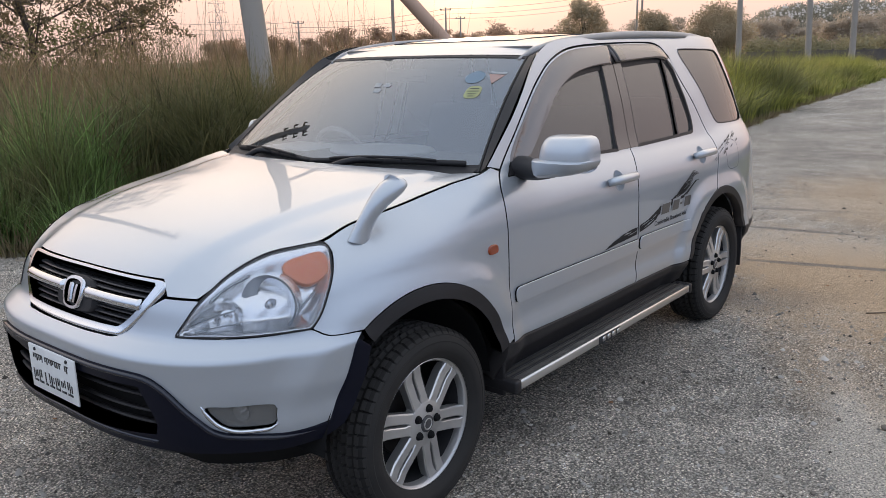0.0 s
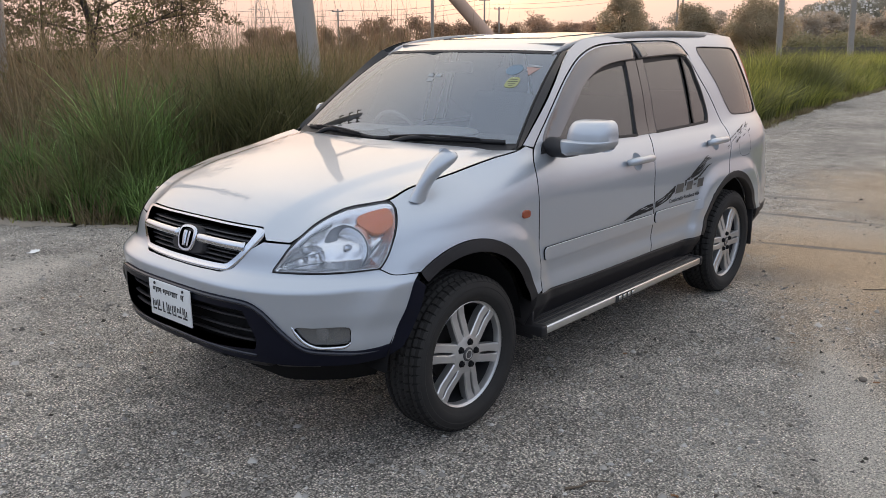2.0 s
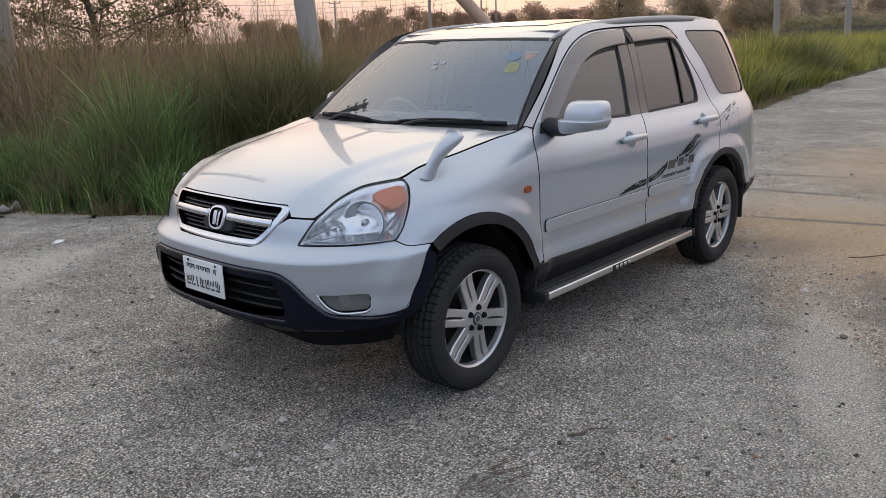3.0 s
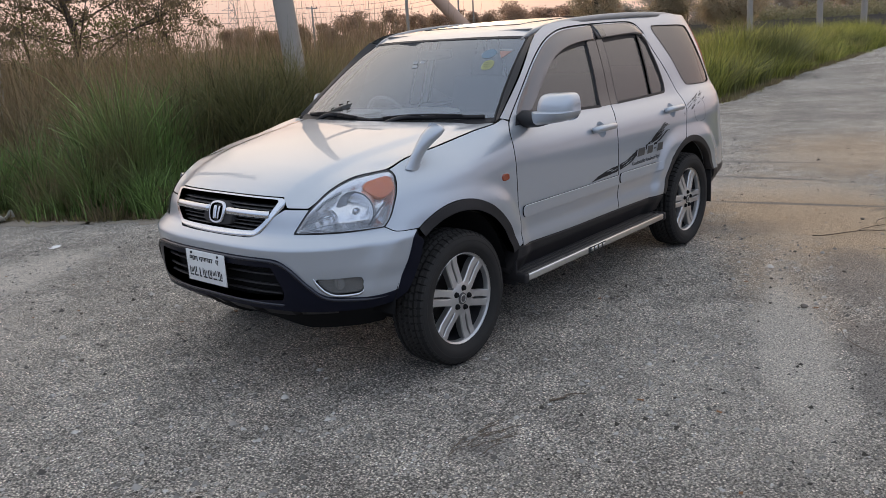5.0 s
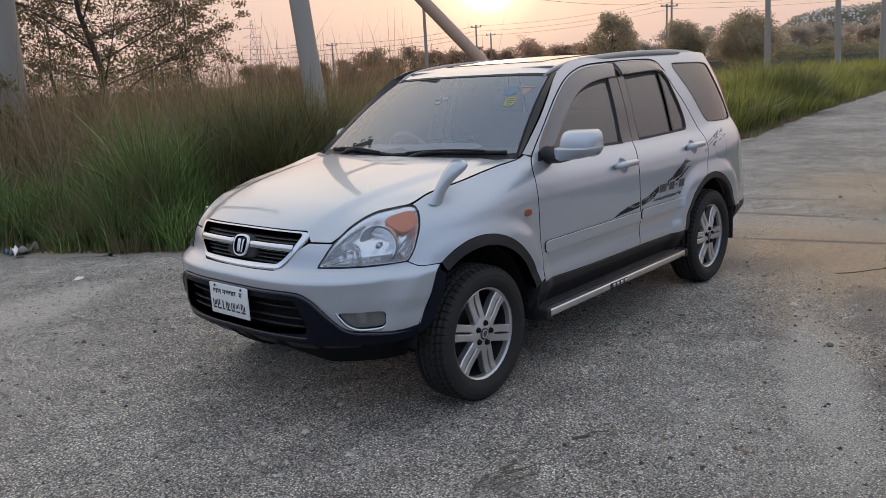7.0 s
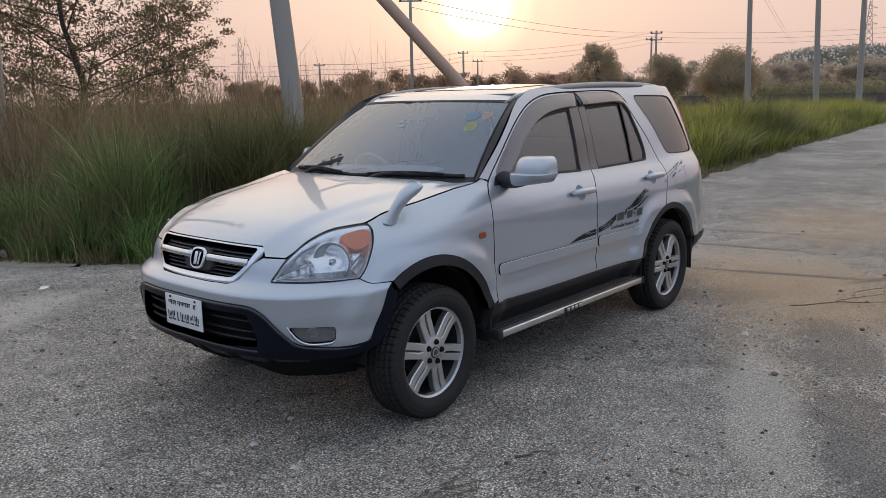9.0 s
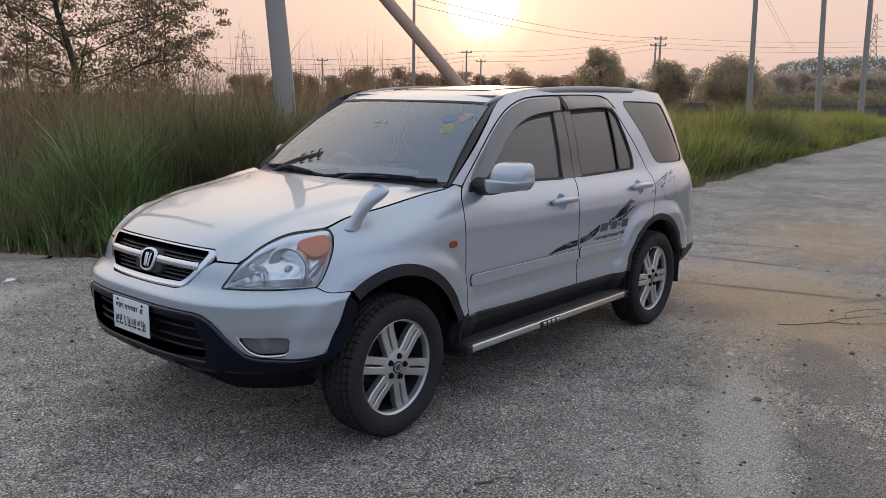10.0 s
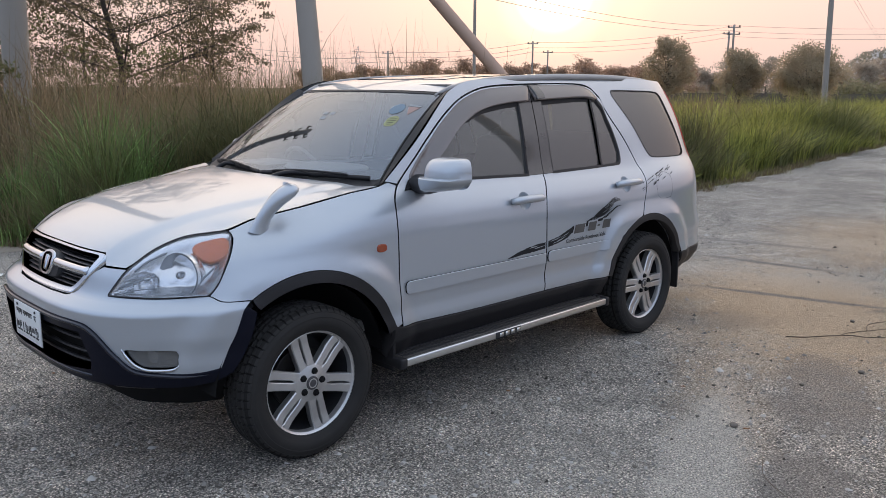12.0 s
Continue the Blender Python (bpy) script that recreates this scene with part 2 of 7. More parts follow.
# tan patches past the car's tail, paler dust on the junction
tan = most_of(blot(-2.7, 1.35, 1.6, 0.9, 35, 0.35, 0.9), blot(-6.0, 0.7, 1.6, 0.9, 10, 0.5, 0.65), blot(-0.6, 1.75, 0.8, 0.22, 30, 0.5, 0.4))
pale = most_of(blot(1.85, -3.1, 0.75, 0.38, 20, 0.4, 0.85), blot(-3.6, 0.55, 0.45, 1.3, 14, 0.5, 0.3), blot(-5.1, -0.6, 0.5, 1.5, 20, 0.5, 0.25), blot(2.9, -1.4, 0.9, 0.4, 40, 0.6, 0.3), blot(0.25, 2.12, 1.05, 0.18, 22, 0.35, 0.8), blot(0.9, 2.2, 0.9, 0.5, 40, 0.8, 0.3))
loose = n.ramp(n.noise(0.9, 8, 0.66), (0.56, 0.0), (0.80, 0.55))
fine = n.ramp(n.noise(28, 6, 0.7), (0.30, 0.65), (0.72, 1.3))
tone = n.mix(loose, tone, n.mix(1.0, (0.25, 0.23, 0.20), fine, "MULTIPLY"))
tone = n.mix(tan, tone, n.mix(1.0, n.mix(n.noise(2.4, 6), (0.23, 0.172, 0.118), (0.33, 0.262, 0.188)), fine, "MULTIPLY"))
tone = n.mix(pale, tone, n.mix(1.0, (0.34, 0.32, 0.29), fine, "MULTIPLY"))
# dark mended asphalt and old seams
dark = most_of(blot(-1.05, 2.14, 0.60, 0.24, 21, 0.2, 0.62), blot(0.42, 2.66, 0.80, 0.22, 24, 0.2, 0.66), blot(-0.45, 2.80, 1.1, 0.16, 21, 0.3, 0.5), blot(0.9, 3.3, 0.8, 0.35, 30, 0.2, 0.5),
               blot(-2.98, 1.15, 0.045, 0.75, 15, 0.35, 0.85), blot(-4.08, 0.45, 0.05, 0.6, 8, 0.35, 0.8), blot(-1.9, 1.0, 0.25, 0.4, 30, 0.4, 0.4), blot(1.97, 1.46, 0.13, 0.06, -60, 0.9, 0.7), blot(-4.9, -0.3, 0.06, 1.1, 16, 0.4, 0.6), blot(-3.4, 2.0, 0.05, 0.5, 60, 0.35, 0.7))
tone = n.mix(dark, tone, n.mix(1.0, (0.115, 0.109, 0.104), n.ramp(n.noise(90, 4), (0.3, 0.6), (0.7, 1.4)), "MULTIPLY"))
tone = n.mix(1.0, tone, n.ramp(n.noise(105, 6, 0.8), (0.38, 0.08), (0.47, 0.81), (0.57, 1.20), (0.66, 2.45)), "MULTIPLY")
tone = n.mix(1.0, tone, (2.0, 1.945, 1.86), "MULTIPLY")
relief = n.mix(0.5, n.mix(0.35, n.maths("SUBTRACT", 1.0, chip_far), n.noise(150, 4)), n.noise(75, 6, 0.78))
n.set(Base_Color=tone, Roughness=0.88, Normal=n.bump(relief, 1.0, 0.03))

grit_mat = material("dark_grit", (0.045, 0.038, 0.03), 0.9)
stone_mat = material("road_chips", (0.3, 0.3, 0.3), 0.85)
n = Nodes(stone_mat)
n.set(Base_Color=n.ramp(n.island(), (0.0, (0.07, 0.063, 0.055)), (0.35, (0.22, 0.205, 0.185)), (0.8, (0.38, 0.357, 0.325)), (1.0, (0.54, 0.51, 0.47))))

earth_mat = material("dry_earth", (0.3, 0.25, 0.2), 0.95)
n = Nodes(earth_mat)
tone = n.mix(n.noise(3, 7), (0.20, 0.165, 0.125), (0.36, 0.30, 0.235))
tone = n.mix(n.ramp(n.noise(60, 4), (0.45, 0.0), (0.7, 0.8)), tone, (0.30, 0.28, 0.25))
n.set(Base_Color=tone, Normal=n.bump(n.noise(35, 8), 0.6, 0.02))

soil_mat = material("field_soil", (0.1, 0.09, 0.05), 0.95)
n = Nodes(soil_mat)
n.set(Base_Color=n.mix(n.noise(0.4, 7), (0.075, 0.072, 0.038), (0.15, 0.125, 0.075)), Normal=n.bump(n.noise(9, 8), 0.8, 0.08))


def leaf_material(name, low, high, dry=None, rough=0.6, through=0.25, dry_span=(0.42, 0.62), tips=1.5):
    m = material(name, low, rough, 0, 0, 0.3)
    n = Nodes(m)
    pale = tuple(tips * c + 0.06 * (tips - 1) for c in high)
    tone = n.ramp(n.island(), (0.0, low), (0.72, high), (0.90, high), (1.0, pale))
    if dry:
        tone = n.mix(n.ramp(n.noise(0.7, 4), (dry_span[0], 0.0), (dry_span[1], 1.0)), tone, n.mix(n.island(), dry, tuple(1.6 * c for c in dry)))
    n.set(Base_Color=tone)
    thin = n.t.nodes.new("ShaderNodeBsdfTranslucent")
    n.put(thin.inputs[0], tone)
    both = n.t.nodes.new("ShaderNodeMixShader")
    both.inputs[0].default_value = through
    n.t.links.new(n.bsdf.outputs[0], both.inputs[1])
    n.t.links.new(thin.outputs[0], both.inputs[2])
    n.t.links.new(both.outputs[0], n.t.nodes["Material Output"].inputs[0])
    return m


fresh_grass = leaf_material("fresh_grass", (0.036, 0.060, 0.016), (0.185, 0.285, 0.088), (0.13, 0.12, 0.055), 0.42, 0.38, (0.54, 0.74), 2.1)
verge_grass = leaf_material("verge_grass", (0.060, 0.080, 0.022), (0.38, 0.385, 0.096), (0.27, 0.22, 0.095), 0.55, 0.42, (0.54, 0.70), 1.45)
tuft_grass = leaf_material("tuft_grass", (0.058, 0.068, 0.024), (0.19, 0.195, 0.072), None, 0.5, 0.38, tips=1.5)
tall_grass = leaf_material("tall_grass", (0.058, 0.053, 0.022), (0.215, 0.178, 0.086), (0.20, 0.145, 0.088), 0.6, 0.28)
seed_grass = leaf_material("seed_grass", (0.125, 0.092, 0.050), (0.285, 0.212, 0.128), (0.15, 0.13, 0.066), 0.7, 0.35, (0.5, 0.7))
arching_grass = leaf_material("arching_grass", (0.030, 0.036, 0.014), (0.150, 0.150, 0.062), (0.14, 0.115, 0.058), 0.55, 0.35)
dry_reed = leaf_material("dry_reed", (0.16, 0.115, 0.07), (0.26, 0.19, 0.12))
tree_leaf = leaf_material("tree_leaf", (0.085, 0.070, 0.042), (0.165, 0.132, 0.074), None, 0.6, 0.45, tips=1.0)
# far trees: leaf colour paled and evened, distance haze is put into it
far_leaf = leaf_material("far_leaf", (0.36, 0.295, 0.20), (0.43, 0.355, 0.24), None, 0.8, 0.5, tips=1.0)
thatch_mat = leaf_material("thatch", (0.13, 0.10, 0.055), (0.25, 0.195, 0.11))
# haze and the warm glow near the sun put into this leaf colour
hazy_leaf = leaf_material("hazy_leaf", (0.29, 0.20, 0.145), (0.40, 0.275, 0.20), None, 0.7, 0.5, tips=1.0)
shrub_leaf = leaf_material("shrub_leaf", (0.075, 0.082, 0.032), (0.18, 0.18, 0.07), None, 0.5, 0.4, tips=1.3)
# hill scrub: pale, even colour that carries the haze
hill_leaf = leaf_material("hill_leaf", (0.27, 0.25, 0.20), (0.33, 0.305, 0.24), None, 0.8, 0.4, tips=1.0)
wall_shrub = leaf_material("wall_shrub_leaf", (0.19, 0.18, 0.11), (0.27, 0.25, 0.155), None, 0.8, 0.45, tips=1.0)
# farthest trees, with the most haze put into the colour
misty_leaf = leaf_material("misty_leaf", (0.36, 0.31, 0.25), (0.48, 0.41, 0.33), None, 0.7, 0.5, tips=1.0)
bark = worn(material("bark", (0.045, 0.034, 0.027), 0.9), 5, 0.12, 40, 0.7, 0.02)
concrete = worn(material("weathered_concrete", (0.315, 0.285, 0.25), 0.85), 2.5, 0.5, 60, 0.4, 0.004)
far_concrete = worn(material("far_wall", (0.10, 0.085, 0.078), 0.9), 1.5, 0.5, 20, 0.4, 0.01)
brace_concrete = worn(material("brown_concrete", (0.50, 0.335, 0.25), 0.85), 2.5, 0.4, 60, 0.4, 0.004)
wire_mat = material("wire", (0.06, 0.055, 0.055), 0.6)
steel = worn(material("galvanised_steel", (0.28, 0.28, 0.29), 0.5, 0.5), 3, 0.3)


# ---- the car's skin: half outlines in plan, by height ----
def spline(*keys):
    """A smooth curve through (x, y) keys, flat-ended, for numbers and arrays."""
    xs, ys = np.array([k[0] for k in keys], float), np.array([k[1] for k in keys], float)
    d = np.diff(ys) / np.diff(xs)
    m = np.empty_like(ys)
    m[0], m[-1] = d[0], d[-1]
    same_sign = d[:-1] * d[1:] > 0
    m[1:-1] = np.where(same_sign, 2 * d[:-1] * d[1:] / np.where(same_sign, d[:-1] + d[1:], 1), 0)

    def value(x):
        x = np.clip(np.asarray(x, float), xs[0], xs[-1])
        i = np.clip(np.searchsorted(xs, x, side="right") - 1, 0, len(xs) - 2)
        h = xs[i + 1] - xs[i]
        u = (x - xs[i]) / h
        return ((1 + 2 * u) * (1 - u) ** 2 * ys[i] + u * (1 - u) ** 2 * h * m[i]
                + u * u * (3 - 2 * u) * ys[i + 1] + u * u * (u - 1) * h * m[i + 1])
    return value


def smooth(a, b, x):
    u = np.clip((np.asarray(x, float) - a) / (b - a), 0, 1)
    return u * u * (3 - 2 * u)


NF, NR = 3.2, 5.0
nose = spline((0.20, 2.00), (0.30, 2.06), (0.42, 2.10), (0.55, 2.118), (0.66, 2.122), (0.7065, 2.125), (0.7145, 2.120), (0.735, 2.094), (0.76, 2.058), (0.85, 2.025), (0.905, 1.99), (0.96, 1.945), (1.02, 1.88), (1.08, 1.80))
tail = spline((0.25, -2.33), (0.45, -2.40), (0.62, -2.40), (0.75, -2.33), (1.10, -2.275), (1.40, -2.165), (1.66, -2.00))
girth = spline((0.20, 0.765), (0.33, 0.800), (0.40, 0.838), (0.44, 0.864), (0.495, 0.872), (0.555, 0.865), (0.625, 0.872), (0.80, 0.874), (0.95, 0.872), (1.20, 0.872))
belt = spline((-2.2, 1.13), (-1.6, 1.118), (-1.1, 1.10), (0.0, 1.108), (0.5, 1.118), (0.85, 1.125), (1.0, 1.108), (1.2, 1.072), (1.4, 1.042), (1.6, 1.018), (1.9, 0.965), (2.1, 0.92))
inset = spline((-0.60, 0.30), (-0.48, 0.232), (-0.24, 0.147), (0.0, 0.080), (0.03, 0.060), (0.06, 0.042), (0.10, 0.022), (0.15, 0.008), (0.22, 0.0), (0.9, 0.0))


def half_width(x, z):
    h = belt(x) - z
    fender = 0.055 * smooth(0.75, 1.2, x) * np.clip(1 - h / 0.13, 0, 1.3) ** 2
    flare = 0.0
    for hub in (1.31, -1.31):
        r = np.hypot(np.asarray(x) - hub, np.asarray(z) - 0.335)
        flare = flare + 0.025 * smooth(0.635, 0.525, r)
    ledge = 0.013 * smooth(0.745, 0.710, z) * smooth(0.46, 0.62, z) * smooth(1.45, 1.75, x)
    return girth(z) - inset(h) - fender + flare * smooth(0.9, 0.75, z) + ledge


_th = np.linspace(0, np.pi / 2, 6001)
_fx, _fy = 1.10 * np.cos(_th) ** (2 / NF), 0.872 * np.sin(_th) ** (2 / NF)
_fs = np.concatenate([[0], np.cumsum(np.hypot(np.diff(_fx), np.diff(_fy)))])
_rx, _ry = 1.30 * np.cos(_th[::-1]) ** (2 / NR), 0.872 * np.sin(_th[::-1]) ** (2 / NR)
_rs = np.concatenate([[0], np.cumsum(np.hypot(np.diff(_rx), np.diff(_ry)))])
L1 = _fs[-1]
L2 = L1 + 2.0
L3 = L2 + _rs[-1]


def skin(s, z):
    """The point of the car's skin at the way s round its plan (0 at the nose, negative on the right side) and the height z."""
    s, z = np.asarray(s, float), np.asarray(z, float)
    side, q = np.where(s < 0, -1.0, 1.0), np.abs(s)
    tf, tr = np.interp(q, _fs, _th), np.interp(q - L2, _rs, _th[::-1])
    x = np.where(q < L1, 1 + (nose(z) - 1) * np.cos(tf) ** (2 / NF), np.where(q < L2, 1 - (q - L1), -1 + (tail(z) + 1) * np.maximum(np.cos(tr), 0) ** (2 / NR)))
    k = np.where(q < L1, np.sin(tf) ** (2 / NF), np.where(q < L2, 1.0, np.sin(tr) ** (2 / NR)))
    return np.stack([x, side * half_width(x, z) * k, z], -1)


def skin_normal(s, z):
    e = 0.004
    n = np.cross(skin(s + e, z) - skin(s - e, z), skin(s, np.asarray(z) + e) - skin(s, np.asarray(z) - e))
    n = n * np.where(np.asarray(s) < -1e-9, 1.0, 1.0)[..., None]
    return n / np.linalg.norm(n, axis=-1, keepdims=True)


pane_inset = spline((-0.60, 0.30), (-0.48, 0.232), (-0.24, 0.147), (0.02, 0.079), (0.12, 0.055))


def pane_at(s, z):
    """The side glass: the skin above the belt, evenly curved."""
    p = skin(s, z)
    h = belt(p[..., 0]) - np.asarray(z, float)
    shift = inset(h) - pane_inset(h)
    p[..., 1] += np.where(np.asarray(s) < 0, -1.0, 1.0) * shift
    return p


def pane_normal(s, z):
    e = 0.004
    q = np.cross(pane_at(s + e, z) - pane_at(s - e, z), pane_at(s, np.asarray(z) + e) - pane_at(s, np.asarray(z) - e))
    return q / np.linalg.norm(q, axis=-1, keepdims=True)


def sx(x, z):
    """The (s, z) of the left side's skin at x and z."""
    if x > 1:
        t = np.arccos(min(1, ((x - 1) / (nose(z) - 1)) ** (NF / 2)))
        return float(np.interp(t, _th, _fs)), z
    if x < -1:
        t = np.arccos(min(1, ((x + 1) / (tail(z) + 1)) ** (NR / 2)))
        return float(L2 + np.interp(-t, -_th[::-1], _rs)), z
    return L1 + 1 - x, z


# ---- builders ----
from mathutils.geometry import delaunay_2d_cdt


def mesh_of(name, verts, faces, mats=(), normals=None, smooth_faces=True):
    me = bpy.data.meshes.new(name)
    me.from_pydata([tuple(map(float, v)) for v in verts], [], [tuple(map(int, f)) for f in faces])
    for m in mats:
        me.materials.append(m)
    if smooth_faces:
        me.polygons.foreach_set("use_smooth", [True] * len(me.polygons))
    if normals is not None:
        me.normals_split_custom_set_from_vertices([tuple(map(float, v)) for v in normals])
    me.update()
    return me


def strips(name, verts, quads, tris, mats):
    """A large mesh from arrays: verts (n, 3), quads (m, 4) and tris (k, 3)."""
    me = bpy.data.meshes.new(name)
    loops = np.concatenate([quads.ravel(), tris.ravel()]).astype(np.int32)
    me.vertices.add(len(verts))
    me.vertices.foreach_set("co", np.ascontiguousarray(verts, np.float32).ravel())
    me.loops.add(len(loops))
    me.loops.foreach_set("vertex_index", loops)
    starts = np.concatenate([np.arange(len(quads)) * 4, len(quads) * 4 + np.arange(len(tris)) * 3]).astype(np.int32)
    me.polygons.add(len(starts))
    me.polygons.foreach_set("loop_start", starts)
    for m in mats:
        me.materials.append(m)
    me.update(calc_edges=True)
    me.validate()
    return me


def thing(name, label, category, group="", kind="", data=None):
    return tagged(new(name, data), label, category, group, kind)


def part(name, me, parent, label="", material=None):
    """Links a mesh, or a bmesh with its material, as one object under a thing or a part."""
    if isinstance(me, bmesh.types.BMesh):
        bm, me = me, bpy.data.meshes.new(name)
        bm.to_mesh(me)
        bm.free()
        me.materials.append(material)
    ob = new(name, me)
    ob.parent = parent
    if label:
        ob["label"] = label
    return ob


def crisp(me, degrees=35):
    """Smooth faces with sharp edges past an angle."""
    bm = bmesh.new()
    bm.from_mesh(me)
    for f in bm.faces:
        f.smooth = True
    for e in bm.edges:
        e.smooth = len(e.link_faces) == 2 and e.calc_face_angle(0) < radians(degrees)
    bm.to_mesh(me)
    bm.free()
    return me


def loop(*pts, step=0.02, closed=True):
    """A smooth outline through points; a point with a third value is a corner."""
    pts = [tuple(p) for p in pts]
    if closed:
        first = next((i for i, p in enumerate(pts) if len(p) > 2), None)
        if first is None:
            ring = pts[-2:] + pts + pts[:2]
            return _catmull(np.array([p[:2] for p in ring], float), step)[0:]
        pts = pts[first:] + pts[:first] + [pts[first]]
    runs, run = [], [pts[0]]
    for p in pts[1:]:
        run.append(p)
        if len(p) > 2 or p is pts[-1]:
            runs.append(run)
            run = [p]
    out = []
    for r in runs:
        q = np.array([p[:2] for p in r], float)
        ends = np.concatenate([[2 * q[0] - q[1]], q, [2 * q[-1] - q[-2]]])
        out.append(_catmull(ends, step, inner=True)[:-1])
    if not closed:
        out.append(np.array([pts[-1][:2]], float))
    return np.concatenate(out)


def _catmull(q, step, inner=False):
    lo, hi = (1, len(q) - 2) if inner else (2, len(q) - 2)
    out = []
    for i in range(lo, hi):
        a, b, c, d = q[i - 1], q[i], q[i + 1], q[i + 2]
        n = max(1, int(np.ceil(np.linalg.norm(c - b) / step)))
        u = np.linspace(0, 1, n, endpoint=False)[:, None]
        m0, m1 = (c - a) / 2, (d - b) / 2
        lim = np.linalg.norm(c - b)
        m0, m1 = (m * min(1, 1.2 * lim / max(1e-9, np.linalg.norm(m))) for m in (m0, m1))
        out.append((2 * u ** 3 - 3 * u ** 2 + 1) * b + (u ** 3 - 2 * u ** 2 + u) * m0 + (-2 * u ** 3 + 3 * u ** 2) * c + (u ** 3 - u ** 2) * m1)
    if inner:
        out.append(q[hi][None])
    return np.concatenate(out)


def arc(cx, cz, r, a0, a1, step=0.02):
    n = max(4, int(abs(radians(a1 - a0)) * r / step))
    a = np.radians(np.linspace(a0, a1, n))
    return np.stack([cx + r * np.cos(a), cz + r * np.sin(a)], -1)


def inside(poly, p):
    x, y = p[:, 0], p[:, 1]
    hit = np.zeros(len(p), bool)
    a, b = poly, np.roll(poly, -1, 0)
    for (x0, y0), (x1, y1) in zip(a, b):
        if y0 != y1:
            hit ^= ((y0 > y) != (y1 > y)) & (x < (x1 - x0) * (y - y0) / (y1 - y0) + x0)
    return hit


def near_edge(poly, p, d):
    a, b = poly, np.roll(poly, -1, 0)
    out = np.zeros(len(p), bool)
    for u, v in zip(a, b):
        w = v - u
        k = np.clip(((p - u) @ w) / max(1e-12, w @ w), 0, 1)
        out |= np.linalg.norm(p - u - k[:, None] * w, axis=1) < d
    return out


def sheet(outline, at, normal_at, holes=(), off=0.0, edge=0.014, grid=0.03, lip=0.004):
    """Vertices, faces and normals of a panel: an outline in two parameters laid on a surface, its edges turned in."""
    rings = [np.asarray(outline, float)] + [np.asarray(h, float) for h in holes]
    lo, hi = rings[0].min(0), rings[0].max(0)
    g = np.stack(np.meshgrid(np.arange(lo[0] + grid / 2, hi[0], grid), np.arange(lo[1] + grid / 2, hi[1], grid)), -1).reshape(-1, 2)
    keep = inside(rings[0], g)
    for h in rings[1:]:
        keep &= ~inside(h, g)
    g = g[keep]
    for r in rings:
        g = g[~near_edge(r, g, grid * 0.45)]
    pts, edges = np.concatenate(rings + [g]), []
    k = 0
    for r in rings:
        edges += [(k + i, k + (i + 1) % len(r)) for i in range(len(r))]
        k += len(r)
    co, _, tri, *_ = delaunay_2d_cdt([Vector(p) for p in pts], edges, [], 0, 1e-7)
    co = np.array([tuple(c) for c in co])
    tri = np.array([f for f in tri if len(f) == 3])
    mid = co[tri].mean(1)
    keep = inside(rings[0], mid)
    for h in rings[1:]:
        keep &= ~inside(h, mid)
    tri = tri[keep]
    p3, n3 = at(co[:, 0], co[:, 1]), normal_at(co[:, 0], co[:, 1])
    t = p3[tri]
    flip = (np.cross(t[:, 1] - t[:, 0], t[:, 2] - t[:, 0]) * n3[tri].mean(1)).sum(-1) < 0
    tri[flip] = tri[flip][:, ::-1]
    verts, faces, norms, deep = list(p3 + off * n3), [tuple(f) for f in tri], list(n3), []
    if edge:
        for r in rings:
            ra, rn = at(r[:, 0], r[:, 1]), normal_at(r[:, 0], r[:, 1])
            area = 0.5 * np.sum(r[:, 0] * np.roll(r[:, 1], -1) - np.roll(r[:, 0], -1) * r[:, 1])
            along = np.roll(ra, -1, 0) - np.roll(ra, 1, 0)
            out = np.cross(along, rn)
            out /= np.maximum(1e-9, np.linalg.norm(out, axis=1, keepdims=True))
            # outwards from the panel's own face
            if (r is rings[0]) == (np.sum(np.cross(ra - ra.mean(0), along) * rn) < 0):
                out = -out
            k, m = len(verts), len(r)
            verts += list(ra + off * rn) + list(ra + (off - lip) * rn + out * lip * 0.5) + list(ra + (off - edge) * rn + out * lip * 0.5)
            soft = rn + out
            soft /= np.linalg.norm(soft, axis=1, keepdims=True)
            norms += list(rn) + list(soft) + list(out)
            for i in range(m):
                j = (i + 1) % m
                for lay in (0, m):
                    if lay:
                        deep.append(len(faces))
                    faces.append((k + lay + i, k + lay + j, k + lay + m + j, k + lay + m + i))
    sheet.deep = deep
    return np.array(verts), faces, np.array(norms)


def shrunk(ring, d):
    """The outline drawn in by d (out for a negative d)."""
    r = np.asarray(ring, float)
    t = np.roll(r, -1, 0) - np.roll(r, 1, 0)
    t /= np.maximum(1e-9, np.linalg.norm(t, axis=1, keepdims=True))
    area = 0.5 * np.sum(r[:, 0] * np.roll(r[:, 1], -1) - np.roll(r[:, 0], -1) * r[:, 1])
    return r + np.stack([-t[:, 1], t[:, 0]], -1) * d * np.sign(area)


